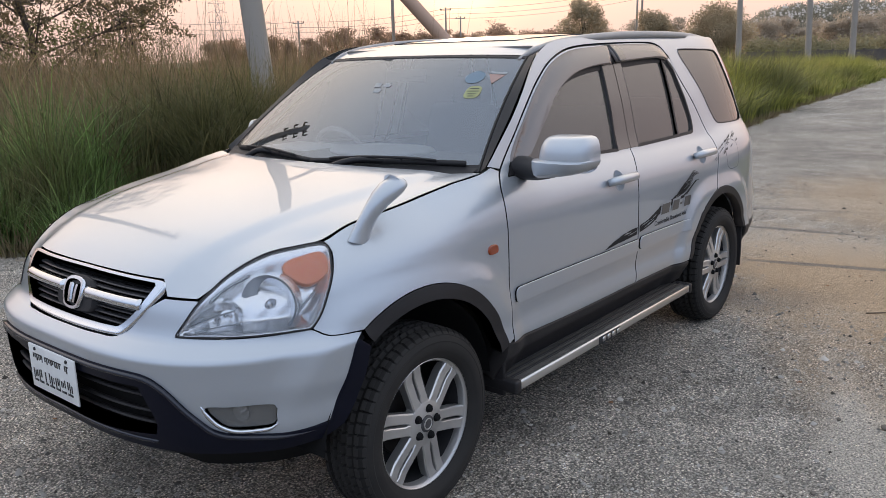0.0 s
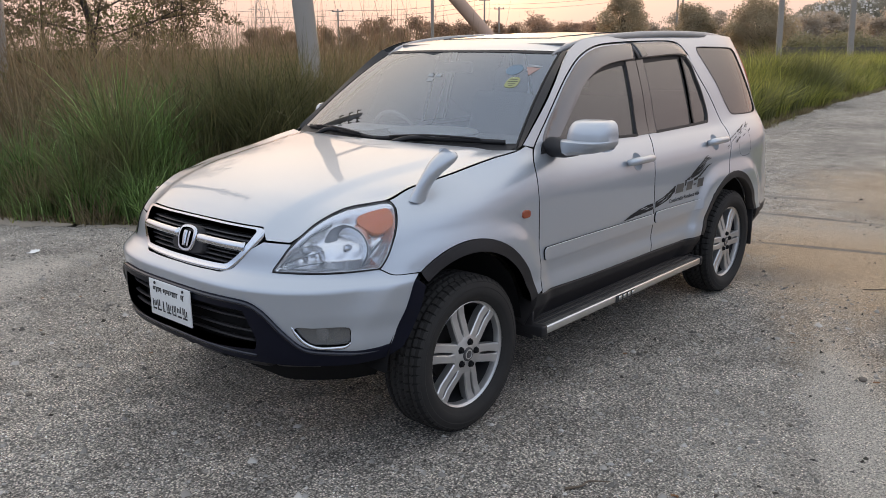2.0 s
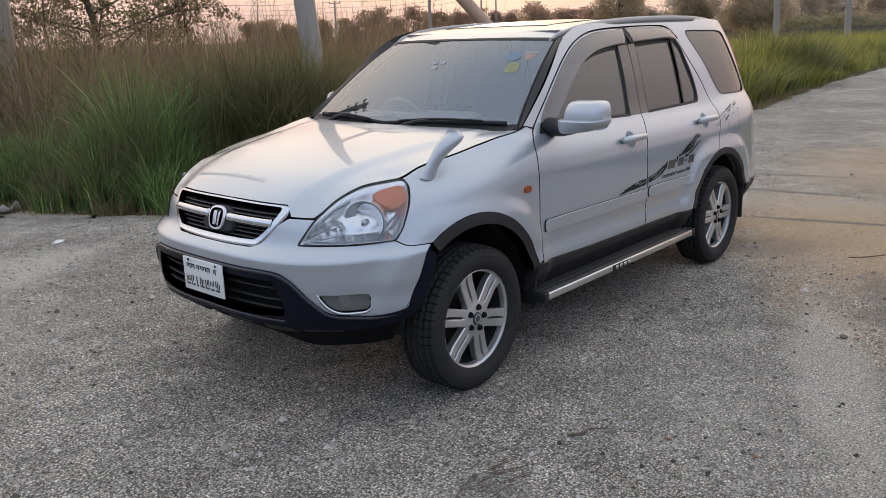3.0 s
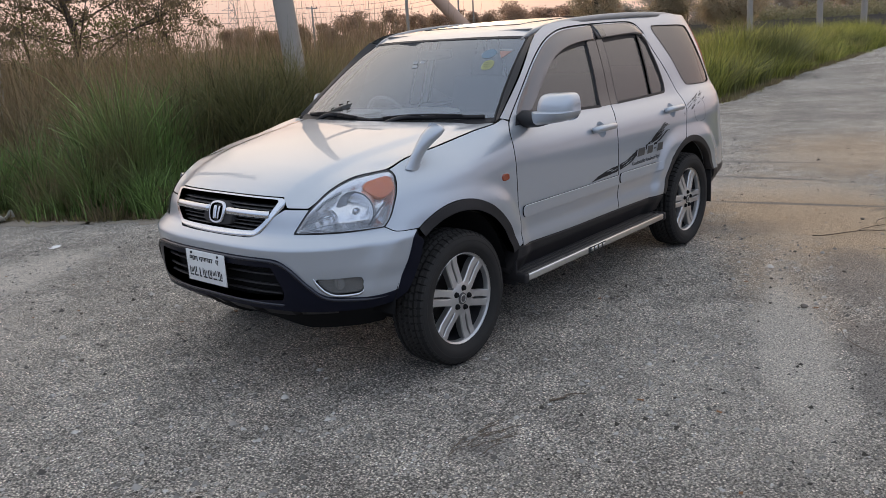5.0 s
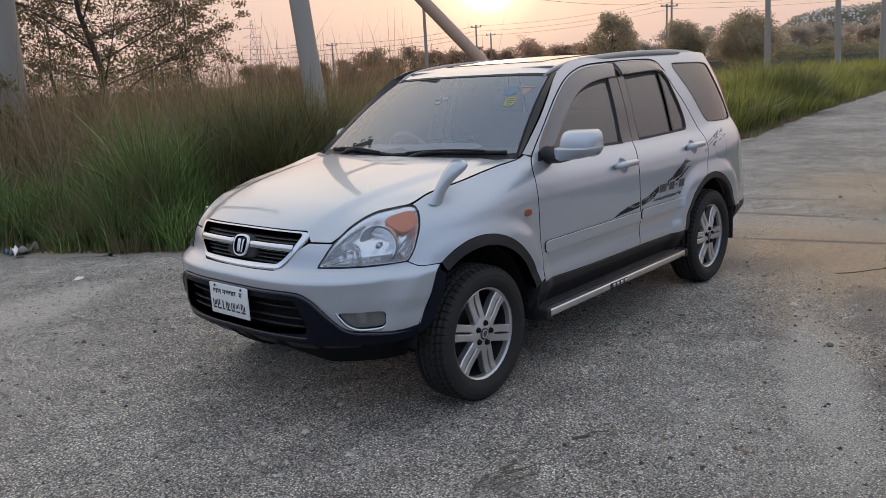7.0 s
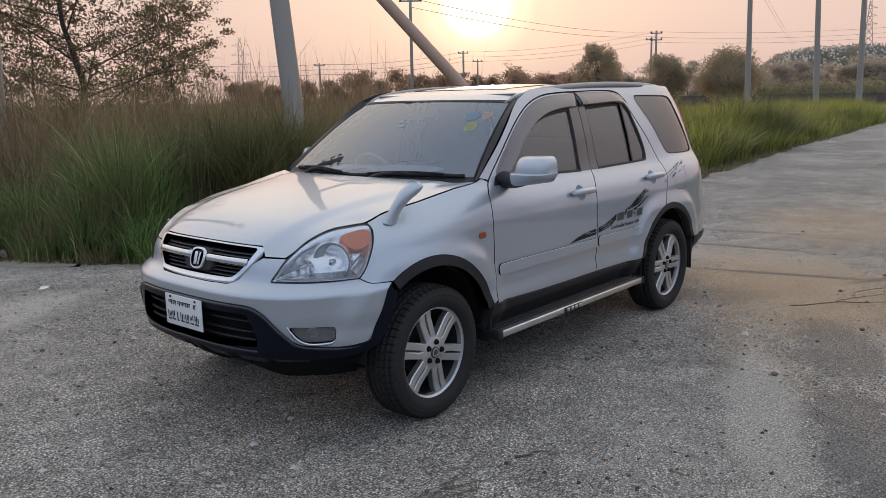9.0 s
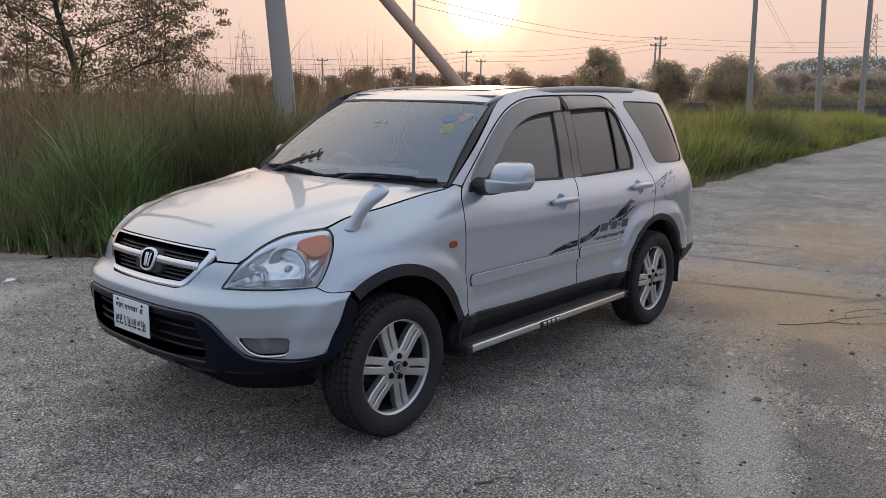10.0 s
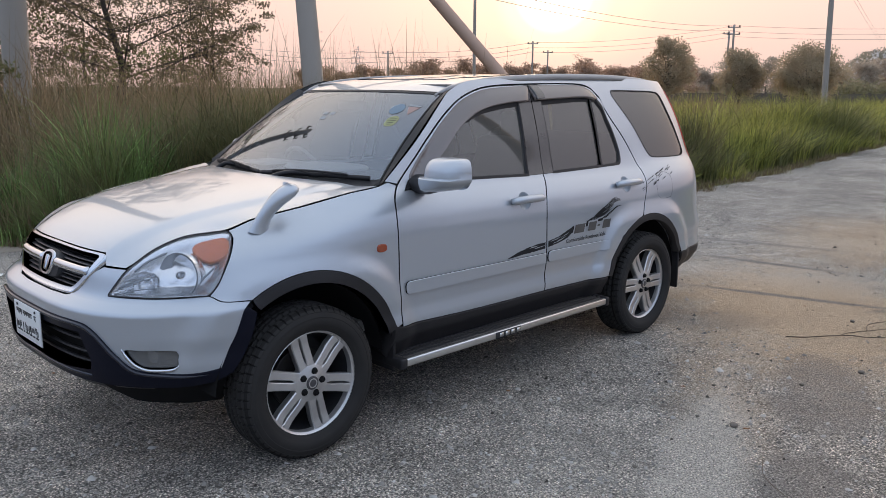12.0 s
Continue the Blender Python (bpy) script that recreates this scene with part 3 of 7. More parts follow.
def panel(name, mat, parent, outline, holes=(), off=0.0, edge=0.014, grid=0.03, label="", at=None, normal_at=None, both=False, lip=0.004, gap=0.0034):
    """A piece of the car's skin; both: also its twin on the right side."""
    outline = shrunk(outline, gap) if gap else outline
    v, f, nn = sheet(outline, at or skin, normal_at or skin_normal, holes, off, edge, grid, lip)
    deep = list(sheet.deep)
    made = [part(name, mesh_of(name, v, f, [mat, gap_black], nn), parent, label)]
    if both:
        v2, n2 = v * (1, -1, 1), nn * (1, -1, 1)
        made.append(part(name, mesh_of(name, v2, [q[::-1] for q in f], [mat, gap_black], n2), parent, label))
    # silver panels get black edge returns: the gaps' shade as a colour
    if mat is silver:
        for ob in made:
            for i in deep:
                ob.data.polygons[i].material_index = 1
    return made if both else made[0]


def tube(points, radius, sides=8, flat=1.0, up=(0, 0, 1)):
    """Vertices and faces of a round bar along points; radius one number or one a point; flat squeezes it along up."""
    p = np.asarray(points, float)
    r = np.broadcast_to(np.asarray(radius, float), (len(p),))
    t = np.gradient(p, axis=0)
    t /= np.maximum(1e-9, np.linalg.norm(t, axis=1, keepdims=True))
    a = np.cross(t, np.asarray(up, float))
    bad = np.linalg.norm(a, axis=1) < 1e-3
    a[bad] = np.cross(t[bad], (1.0, 0.2, 0))
    a /= np.linalg.norm(a, axis=1, keepdims=True)
    b = np.cross(a, t)
    th = np.linspace(0, 2 * np.pi, sides, endpoint=False)
    v = (p[:, None] + r[:, None, None] * (np.cos(th)[None, :, None] * a[:, None] + flat * np.sin(th)[None, :, None] * b[:, None])).reshape(-1, 3)
    f = [(i * sides + j, i * sides + (j + 1) % sides, (i + 1) * sides + (j + 1) % sides, (i + 1) * sides + j) for i in range(len(p) - 1) for j in range(sides)]
    f += [tuple(range(sides))[::-1], tuple((len(p) - 1) * sides + j for j in range(sides))]
    return v, [q[::-1] for q in f]


def join(*pieces):
    verts, faces = [], []
    for v, f in pieces:
        k = len(verts)
        verts += list(map(tuple, v))
        faces += [tuple(i + k for i in q) for q in f]
    return verts, faces


def block(x0, x1, y0, y1, z0, z1, bevel=0.004, segments=2):
    bm = bmesh.new()
    bmesh.ops.create_cube(bm, size=1)
    for v in bm.verts:
        v.co = Vector(((x0 + x1) / 2 + v.co.x * (x1 - x0), (y0 + y1) / 2 + v.co.y * (y1 - y0), (z0 + z1) / 2 + v.co.z * (z1 - z0)))
    if bevel:
        bmesh.ops.bevel(bm, geom=bm.edges[:], offset=bevel, segments=segments, affect="EDGES", profile=0.5)
    for f in bm.faces:
        f.smooth = True
    return bm


def loft(rings, caps=True):
    """Faces between rings of equal length, closed round."""
    m = len(rings[0])
    v = [tuple(p) for r in rings for p in r]
    f = [(i * m + j, i * m + (j + 1) % m, (i + 1) * m + (j + 1) % m, (i + 1) * m + j) for i in range(len(rings) - 1) for j in range(m)]
    if caps:
        f += [tuple(range(m))[::-1], tuple((len(rings) - 1) * m + j for j in range(m))]
    return v, f


def grid_surface(fn, us, vs):
    """A grid of quads of fn(u, v), with vertices and faces."""
    u, v = np.meshgrid(us, vs, indexing="ij")
    p = fn(u, v).reshape(-1, 3)
    n, m = len(us), len(vs)
    return p, [(i * m + j, (i + 1) * m + j, (i + 1) * m + j + 1, i * m + j + 1) for i in range(n - 1) for j in range(m - 1)]


# ---- the ground, the road and what is laid on it ----
def polygon(name, outline, z, mat, step=0.25, seed=1, rough=0.10, thick=0.0):
    """A flat piece with a frayed edge."""
    pts = np.asarray(outline, float)
    out = []
    rng = np.random.RandomState(seed)
    for a, b in zip(pts, np.roll(pts, -1, 0)):
        n = int(np.clip(np.linalg.norm(b - a) / step, 1, 160))
        w = np.array([-(b - a)[1], (b - a)[0]]) / max(1e-9, np.linalg.norm(b - a))
        for k in range(n):
            p = a + (b - a) * k / n
            out.append(p + w * rough * (noise.noise(Vector((*p, seed)) * 1.7) + 0.5 * rng.uniform(-1, 1)))
    bm = bmesh.new()
    top = [bm.verts.new((*p, z)) for p in out]
    bm.faces.new(top)
    if thick:
        low = [bm.verts.new((*p, z - thick)) for p in out]
        for i in range(len(top)):
            j = (i + 1) % len(top)
            bm.faces.new((top[i], low[i], low[j], top[j]))
    bmesh.ops.triangulate(bm, faces=[f for f in bm.faces if len(f.verts) > 4])
    bmesh.ops.recalc_face_normals(bm, faces=bm.faces)
    if bm.faces[0].normal.z < 0 and not thick:
        bmesh.ops.reverse_faces(bm, faces=bm.faces)
    me = bpy.data.meshes.new(name)
    bm.to_mesh(me)
    bm.free()
    me.materials.append(mat)
    return me


bm = bmesh.new()
bmesh.ops.create_grid(bm, x_segments=60, y_segments=60, size=3000)
bm_me = bpy.data.meshes.new("ground")
for v in bm.verts:
    v.co.z = -0.014
bm.to_mesh(bm_me)
bm.free()
bm_me.materials.append(soil_mat)
thing("ground", "dark soil of the grassy field round the road", "ground", kind="structure", data=bm_me)

EDGE = [(-140, -14), (-60, -7.9), (-35, -5.45), (-19, -3.9), (-13, -3.05), (-9, -2.72), (-5, -2.9), (-2, -3.3), (0.0, -3.75), (0.45, -4.5), (0.85, -5.25), (1.3, -6.0), (3, -8.2), (8, -12), (40, -44)]
FAR_SIDE = [(60, -30), (60, 60), (-4.6, 60), (-5.2, 3.0), (-5.6, 1.9), (-6.4, 1.45), (-8, 1.2), (-14, 1.1), (-35, 0.3), (-140, -5)]
thing("road", "worn grey chip-seal road with dusty patches", "road", kind="structure", data=polygon("road", EDGE + FAR_SIDE, 0.0, road_mat, 0.3, 3, 0.08, 0.014))
thing("road_edge", "strip of pale dry earth along the grass", "earth", kind="structure",
      data=polygon("road_edge", [(x, y + 0.02) for x, y in EDGE[7:-1]] + [(x + 0.06, y + 0.20) for x, y in EDGE[7:-1]][::-1], 0.003, earth_mat, 0.06, 7, 0.16))


def edge_y(x):
    return np.interp(x, [p[0] for p in EDGE], [p[1] for p in EDGE])


# ---- patches, chips and litter on the road ----
rng = np.random.RandomState(71)
N = 80000
xy = np.stack([rng.uniform(-7, 5, N), rng.uniform(-4.6, 4.2, N)], -1)
bare = [(-1.05, 2.14, 0.6, 0.25, 21), (0.42, 2.66, 0.8, 0.24, 24), (0.25, 2.12, 1.0, 0.18, 22), (0.9, 3.3, 0.75, 0.4, 30), (-2.7, 1.35, 1.5, 0.85, 35), (-6.0, 0.7, 1.6, 0.9, 10)]
keep = xy[:, 1] > edge_y(xy[:, 0]) + 0.2
for cx, cy, a, b, turn in bare:
    q = xy - (cx, cy)
    c, s = math.cos(radians(turn)), math.sin(radians(turn))
    keep &= (np.hypot((q[:, 0] * c + q[:, 1] * s) / a, (q[:, 1] * c - q[:, 0] * s) / b) + rng.normal(0, 0.25, len(xy)) > 0.95)
xy = xy[keep]
N = len(xy)
size = 0.0060 * np.exp(rng.normal(0, 0.42, N))
a0 = rng.uniform(0, 2 * np.pi, N)
foot_pts = []
for k in range(4):
    a = a0 + k * np.pi / 2 + rng.uniform(-0.4, 0.4, N)
    r = size * rng.uniform(0.7, 1.4, N)
    foot_pts.append(np.stack([xy[:, 0] + r * np.cos(a), xy[:, 1] + r * np.sin(a), np.full(N, -0.001)], -1))
tip = np.concatenate([xy + rng.normal(0, 0.3, (N, 2)) * size[:, None], (size * rng.uniform(0.5, 1.0, N))[:, None]], 1)
v = np.stack(foot_pts + [tip], 1).reshape(-1, 3)
k = np.arange(N)[:, None] * 5
tris = np.concatenate([k + np.array([[i, (i + 1) % 4, 4]]) for i in range(4)])
thing("road_chips", "loose grey stone chips on the road", "gravel", kind="stuff", data=strips("road_chips", v, np.zeros((0, 4), int), tris, [stone_mat]))


def grit(label, n, seed, size, mat):
    """Loose bits scattered on the road, each a small four-sided lump."""
    rg = np.random.RandomState(seed)
    at = np.stack([rg.uniform(-7, 5, n), rg.uniform(-4.0, 4.2, n)], -1)
    sz = size * np.exp(rg.normal(0, 0.4, n))
    a_ = rg.uniform(0, 2 * np.pi, n)
    rows = []
    for j in range(4):
        a = a_ + j * np.pi / 2 + rg.uniform(-0.4, 0.4, n)
        r = sz * rg.uniform(0.6, 1.5, n)
        rows.append(np.stack([at[:, 0] + r * np.cos(a), at[:, 1] + r * np.sin(a), np.zeros(n)], -1))
    rows.append(np.concatenate([at + rg.normal(0, 0.3, (n, 2)) * sz[:, None], (sz * rg.uniform(0.6, 1.1, n))[:, None]], 1))
    j = np.arange(n)[:, None] * 5
    f = np.concatenate([j + np.array([[i, (i + 1) % 4, 4]]) for i in range(4)])
    return thing("road_grit", label, "grit", kind="stuff", data=strips("road_grit", np.stack(rows, 1).reshape(-1, 3), np.zeros((0, 4), int), f, [mat]))


grit("small dark crumbs scattered on the road", 1500, 81, 0.0065, grit_mat)
grit("pale stone crumbs scattered on the road", 500, 82, 0.0065, concrete)


pebble_mat = worn(material("pebble", (0.16, 0.135, 0.11), 0.85), 20, 0.3, 200, 0.4, 0.002)


def pebble(x, y, r, seed):
    rg = random.Random(seed)
    bm = bmesh.new()
    bmesh.ops.create_icosphere(bm, subdivisions=2, radius=r)
    for q in bm.verts:
        q.co *= 1 + 0.25 * noise.noise(q.co * (2.0 / r) + Vector((seed, 0, 0)))
        q.co.z *= 0.6
    for f in bm.faces:
        f.smooth = True
    me = bpy.data.meshes.new("pebble")
    bm.to_mesh(me)
    bm.free()
    me.materials.append(pebble_mat)
    ob = thing("pebble", "small grey stone lying on the road", "stone", "loose stones", data=me)
    ob.location = (x, y, r * 0.45)
    return ob


rp = random.Random(3)
for i, (x, y, r) in enumerate([(-0.31, 1.995, 0.020), (-1.54, 2.158, 0.018), (-1.1, 2.0, 0.013), (0.4, 1.9, 0.010), (2.4, -0.9, 0.014), (2.0, -1.7, 0.012), (1.75, -1.7, 0.011), (-2.6, 1.75, 0.016), (-3.4, 1.9, 0.018), (2.9, -2.2, 0.013), (2.55, 0.9, 0.009), (3.0, 1.2, 0.008), (0.9, 2.1, 0.009)] + [(rp.uniform(-5, 4), rp.uniform(-3, 3.5), rp.uniform(0.006, 0.012)) for _ in range(40)]):
    pebble(x, y, r, i + 1)


twig_bark = worn(material("dry_twig", (0.13, 0.095, 0.065), 0.85), 30, 0.3)


def twig(points, r, label, name="twig"):
    line = loop(*points, closed=False, step=0.02)
    z = np.array([0.006 + 0.010 * abs(noise.noise(Vector((*q, 5.0)) * 6)) for q in line])
    v, f = tube(np.concatenate([line, z[:, None]], 1), np.linspace(r, r * 0.4, len(line)), 5)
    return thing(name, label, "twig", "fallen twigs", data=mesh_of(name, v, f, [twig_bark]))


twig([(1.46, 1.46), (1.41, 1.50), (1.36, 1.50), (1.31, 1.56)], 0.0055, "thin dry twig lying on the road")
twig([(-1.90, 1.58), (-2.12, 1.78), (-2.35, 1.86), (-2.68, 2.06)], 0.0042, "dark fallen branch lying on the road", "branch")
twig([(-2.20, 1.82), (-2.30, 1.98), (-2.52, 2.20)], 0.004, "dark side branch lying on the road", "branch")
twig([(-2.42, 1.90), (-2.62, 1.86), (-2.86, 1.98), (-2.98, 2.14)], 0.0035, "dark side branch lying on the road", "branch")
twig([(-0.05, 2.25), (0.10, 2.33), (0.22, 2.50), (0.24, 2.70)], 0.002, "thin dry twig lying on the road")
for i in range(16):
    x, y = 1.80 + 0.30 * rp.random(), 1.36 + 0.16 * rp.random()
    a = rp.uniform(-0.8, 0.8)
    twig([(x, y), (x - 0.06 * math.cos(a), y + 0.05 * math.sin(a)), (x - 0.13 * math.cos(a + 0.4), y + 0.07 * math.sin(a + 0.4))], 0.0024, "thin dark straw lying on the road", "straw")
for i in range(24):
    x, y = rp.uniform(-3, 3.4), rp.uniform(-3.2, 2.6)
    a = rp.uniform(0, 6.28)
    twig([(x, y), (x + 0.05 * math.cos(a), y + 0.05 * math.sin(a)), (x + rp.uniform(0.07, 0.12) * math.cos(a + 0.3), y + 0.09 * math.sin(a + 0.3))], 0.0013, "thin dry straw lying on the road", "straw")


def flat_litter(name, label, category, x, y, w, h, mat, seed, lift=0.02, turn=0.0, group=""):
    rg = np.random.RandomState(seed)
    us = np.linspace(-0.5, 0.5, 9)
    U, V = np.meshgrid(us, us, indexing="ij")
    Z = 0.004 + lift * np.abs(np.array([[noise.noise(Vector((a * 3 + seed, b * 3, 1.0))) for b in us] for a in us])) * 2
    c, s = math.cos(turn), math.sin(turn)
    edge = 1 - 0.25 * np.abs(V) * 2
    X, Y = U * w * edge, V * h
    p = np.stack([x + X * c - Y * s, y + X * s + Y * c, Z], -1).reshape(-1, 3)
    f = [(i * 9 + j, (i + 1) * 9 + j, (i + 1) * 9 + j + 1, i * 9 + j + 1) for i in range(8) for j in range(8)]
    return thing(name, label, category, group, data=mesh_of(name, p, f, [mat]))


flat_litter("litter", "crumpled white and blue wrapper beside the grass", "litter", 0.98, -5.46, 0.32, 0.18, white_paint, 2, 0.10, 0.6)
flat_litter("litter", "small blue wrapper beside the grass", "litter", 1.10, -5.55, 0.14, 0.10, sticker_blue, 5, 0.06, 1.1)
flat_litter("litter", "small white paper scrap on the road", "litter", 1.225, -3.725, 0.12, 0.06, white_paint, 7, 0.012, 0.4)
for i in range(26):
    flat_litter("dead_leaf", "small dry brown leaf lying on the road", "leaf", rp.uniform(-3, 3.3), rp.uniform(-3.4, 2.8), rp.uniform(0.015, 0.035), rp.uniform(0.010, 0.018), dead_leaf, 20 + i, 0.006, rp.uniform(0, 6), "fallen leaves")


# ---- grass ----
def grass(name, label, xy, height, mat, width=0.012, bend=0.5, seed=0, segs=3, base=-0.06, az=None):
    """Many single blades in one mesh, each a tapered, drooping strip."""
    rng = np.random.RandomState(seed)
    n = len(xy)
    az = rng.uniform(0, 2 * np.pi, n) if az is None else az
    lean = bend * rng.beta(1.6, 2.2, n)
    turn = rng.uniform(0, 2 * np.pi, n)
    h = height * rng.uniform(0.6, 1.08, n)
    wd = width * rng.uniform(0.6, 1.4, n)
    us = np.linspace(0, 1, segs + 1)
    ax = np.stack([np.cos(az), np.sin(az)], -1)
    wx = np.stack([np.cos(turn), np.sin(turn)], -1)
    rows = []
    for u in us:
        reach = h * lean * u ** 2.2
        up = h * (u - 0.35 * lean * u ** 3)
        mid = np.concatenate([xy + ax * reach[:, None], (base + up)[:, None]], 1)
        half = wd * (1 - u ** 1.5) * 0.5 + 0.0004
        off = np.concatenate([wx * half[:, None], np.zeros((n, 1))], 1)
        rows += [mid - off, mid + off] if u < 1 else [mid]
    v = np.stack(rows, 1)
    m = v.shape[1]
    k = np.arange(n)[:, None] * m
    quads = np.concatenate([k + np.array([[2 * i, 2 * i + 1, 2 * i + 3, 2 * i + 2]]) for i in range(segs - 1)])
    tris = k + np.array([[2 * segs - 2, 2 * segs - 1, 2 * segs]])
    return thing(name, label, "grass", kind="stuff", data=strips(name, v.reshape(-1, 3), quads, tris, [mat]))


def scatter(n, x0, x1, y0, y1, seed, keep=None):
    rng = np.random.RandomState(seed)
    p = np.stack([rng.uniform(x0, x1, n), rng.uniform(y0, y1, n)], -1)
    return p if keep is None else p[keep(p)]


def behind(p):
    return edge_y(p[:, 0]) - p[:, 1]


def patchy(p, scale, seed):
    return np.array([noise.noise(Vector((x * scale, y * scale, seed))) for x, y in p])


def tufts(centres, per, radius, seed):
    """Blade feet and leaning directions of tufts that fan out from their centres."""
    rng = np.random.RandomState(seed)
    c = np.repeat(centres, per, 0)
    a = rng.uniform(0, 2 * np.pi, len(c))
    r = radius * np.sqrt(rng.uniform(0, 1, len(c)))
    return c + np.stack([np.cos(a), np.sin(a)], -1) * r[:, None], a + rng.normal(0, 0.5, len(c))


BUSH = np.array([-2.25, -5.35])


def open_field(p, reach):
    """Points clear of the green clump and the arching bush."""
    green = (p[:, 0] > -1.0) & (behind(p) < reach)
    return ~green & (np.linalg.norm(p - BUSH, axis=1) > 0.8)


# olive undergrowth of the field
p = scatter(75000, -26, 9, -30, -2.4, 11)
d = behind(p)
rng = np.random.RandomState(5)
p = p[(d > 0.45) & open_field(p, 1.9) & (rng.uniform(0, 1, len(p)) < np.clip(1.3 - d / 12, 0.12, 1))]
d = behind(p)
low_end = np.interp(p[:, 0], [-14, -8], [0.72, 1.0])
hgt = (0.7 + 0.80 * np.clip(d / 4.0, 0, 1)) * (1 + 0.45 * patchy(p, 0.55, 3.1)) * low_end
grass("tall_grass", "tall olive drooping field grass behind the road", p, hgt, tall_grass, 0.017, 1.1, 21, 5)
# brown seed-bearing stems above it
p = scatter(90000, -26, 9, -30, -2.4, 41)
d = behind(p)
rng = np.random.RandomState(45)
lush = patchy(p, 0.35, 7.3) - 0.5 * np.exp(-((p[:, 0] + 4.0) ** 2 + (p[:, 1] + 6.3) ** 2) / 1.2)
p = p[(d > 1.9 + 1.2 * lush) & open_field(p, 3.0) & (rng.uniform(0, 1, len(p)) < np.clip(1.35 - d / 15, 0.15, 1) * np.clip(0.75 + lush, 0.2, 1))]
hgt = (1.25 + 1.25 * np.clip((behind(p) - 1) / 4.5, 0, 1)) * (1 + 0.28 * patchy(p, 0.7, 13.1)) * np.interp(p[:, 0], [-14, -8], [0.72, 1.0])
grass("seed_grass", "tall brown seeding field grass behind the road", p, hgt, seed_grass, 0.014, 0.8, 42, 5)
# the dark olive bush of arching grass, and more such tufts along the road
rng = np.random.RandomState(18)
c = np.concatenate([BUSH + rng.normal(0, 0.45, (46, 2)), scatter(260, -9, -2.6, -6.5, -2.8, 16)])
c = c[(behind(c) > 0.45) & (behind(c) < 3.0)]
p, az = tufts(c, 110, 0.22, 17)
hgt = np.repeat(rng.uniform(1.45, 2.0, len(c)) * np.where(np.linalg.norm(c - BUSH, axis=1) < 1.3, 1.0, 0.6), 110)
grass("arching_grass", "dark olive arching grass bush along the road", p, hgt, arching_grass, 0.012, 1.35, 27, 6, az=az)
# fresh green grass in front of it
c = scatter(1750, -2.2, 9, -11, -3.3, 12)
d = behind(c)
thin = np.random.RandomState(95).uniform(0, 1, len(c)) < np.interp(c[:, 0], [0.7, 1.5], [1.0, 0.32])
c = c[thin & (d > 0.22) & (d < 2.3 + 1.0 * patchy(c, 0.8, 8.0)) & (c[:, 0] > -0.95 + 0.5 * patchy(c, 1.0, 2.0))]
p, az = tufts(c, 62, 0.15, 19)
swell = np.interp(c[:, 0], [-1.2, -0.3, 0.6, 1.4, 3.0], [0.75, 1.08, 1.05, 0.82, 0.95])
hgt = np.repeat((0.32 + 0.74 * np.clip(behind(c) / 1.4, 0, 1)) * swell * (1 + 0.95 * patchy(c, 1.1, 5.0)), 62)
grass("fresh_grass", "fresh green knee-high grass along the road edge", p, hgt, fresh_grass, 0.013, 0.95, 22, 5, az=az)
# dry undergrowth among it
c = scatter(700, -1.2, 8, -10, -3.4, 94)
c = c[(behind(c) > 0.1) & (behind(c) < 2.2) & (np.random.RandomState(91).uniform(0, 1, len(c)) < np.interp(c[:, 0], [0.5, 1.4], [0.4, 1.0]))]
p, az = tufts(c, 60, 0.2, 92)
grass("dry_grass", "dry brown grass among the green", p, np.repeat(0.35 + 0.5 * np.clip(behind(c) / 1.5, 0, 1), 60) * 1.15, tall_grass, 0.010, 1.1, 93, 4, az=az)
# the yellow-green verge along the far road, with one tall bank of tufts
TUFT_BANK = np.array([-20.0, -4.85])
c = scatter(2700, -48, -5.0, -14, -2.4, 13)
d = behind(c)
c = c[(d > 0.16 + 0.7 * np.maximum(0, patchy(c, 0.5, 31.0))) & (np.random.RandomState(6).uniform(0, 1, len(c)) < np.clip(1.3 - d / 8, 0.25, 1))]
p, az = tufts(c, 64, 0.24, 20)
lump = np.clip(1.7 * patchy(c, 0.4, 9.0) + 0.8 * patchy(c, 1.3, 19.0), -0.75, 1.1)
hgt = np.repeat((0.50 + 0.60 * np.clip(behind(c) / 1.3, 0, 1)) * (1 + 0.75 * lump), 64)
grass("verge_grass", "yellow-green tufted grass on the road verge", p, hgt, verge_grass, 0.022, 1.5, 23, 3, az=az)
c = np.concatenate([scatter(520, -36, -6.0, -9, -2.4, 61), TUFT_BANK + np.random.RandomState(66).normal(0, 1, (34, 2)) * (0.75, 0.4)])
c = c[(behind(c) > 0.3) & (behind(c) < 3.5) & ((patchy(c, 0.45, 39.0) > 0.08) | (np.linalg.norm(c - TUFT_BANK, axis=1) < 2))]
p, az = tufts(c, 75, 0.22, 62)
hgt = np.repeat(np.random.RandomState(63).uniform(0.8, 1.3, len(c)) * np.where(np.linalg.norm(c - TUFT_BANK, axis=1) < 2, 1.5, 1.0), 75)
grass("verge_tufts", "dark green arching tufts in the road verge", p, hgt, tuft_grass, 0.018, 1.4, 64, 4, az=az)
# a tall brown tuft beside the verge
p, az = tufts(np.array([-10.1, -3.55]) + np.random.RandomState(67).normal(0, 0.13, (9, 2)), 60, 0.16, 68)
grass("seed_grass", "tall brown seeding tuft in the road verge", p, np.full(len(p), 1.5), arching_grass, 0.016, 0.85, 69, 4, az=az)
# short dry fringe at the road's edge
p = scatter(80000, -40, 9, -12, -2.3, 29)
d = behind(p) + 0.3 * patchy(p, 1.3, 6.0)
p = p[(d > -0.10) & (d < 0.60)]
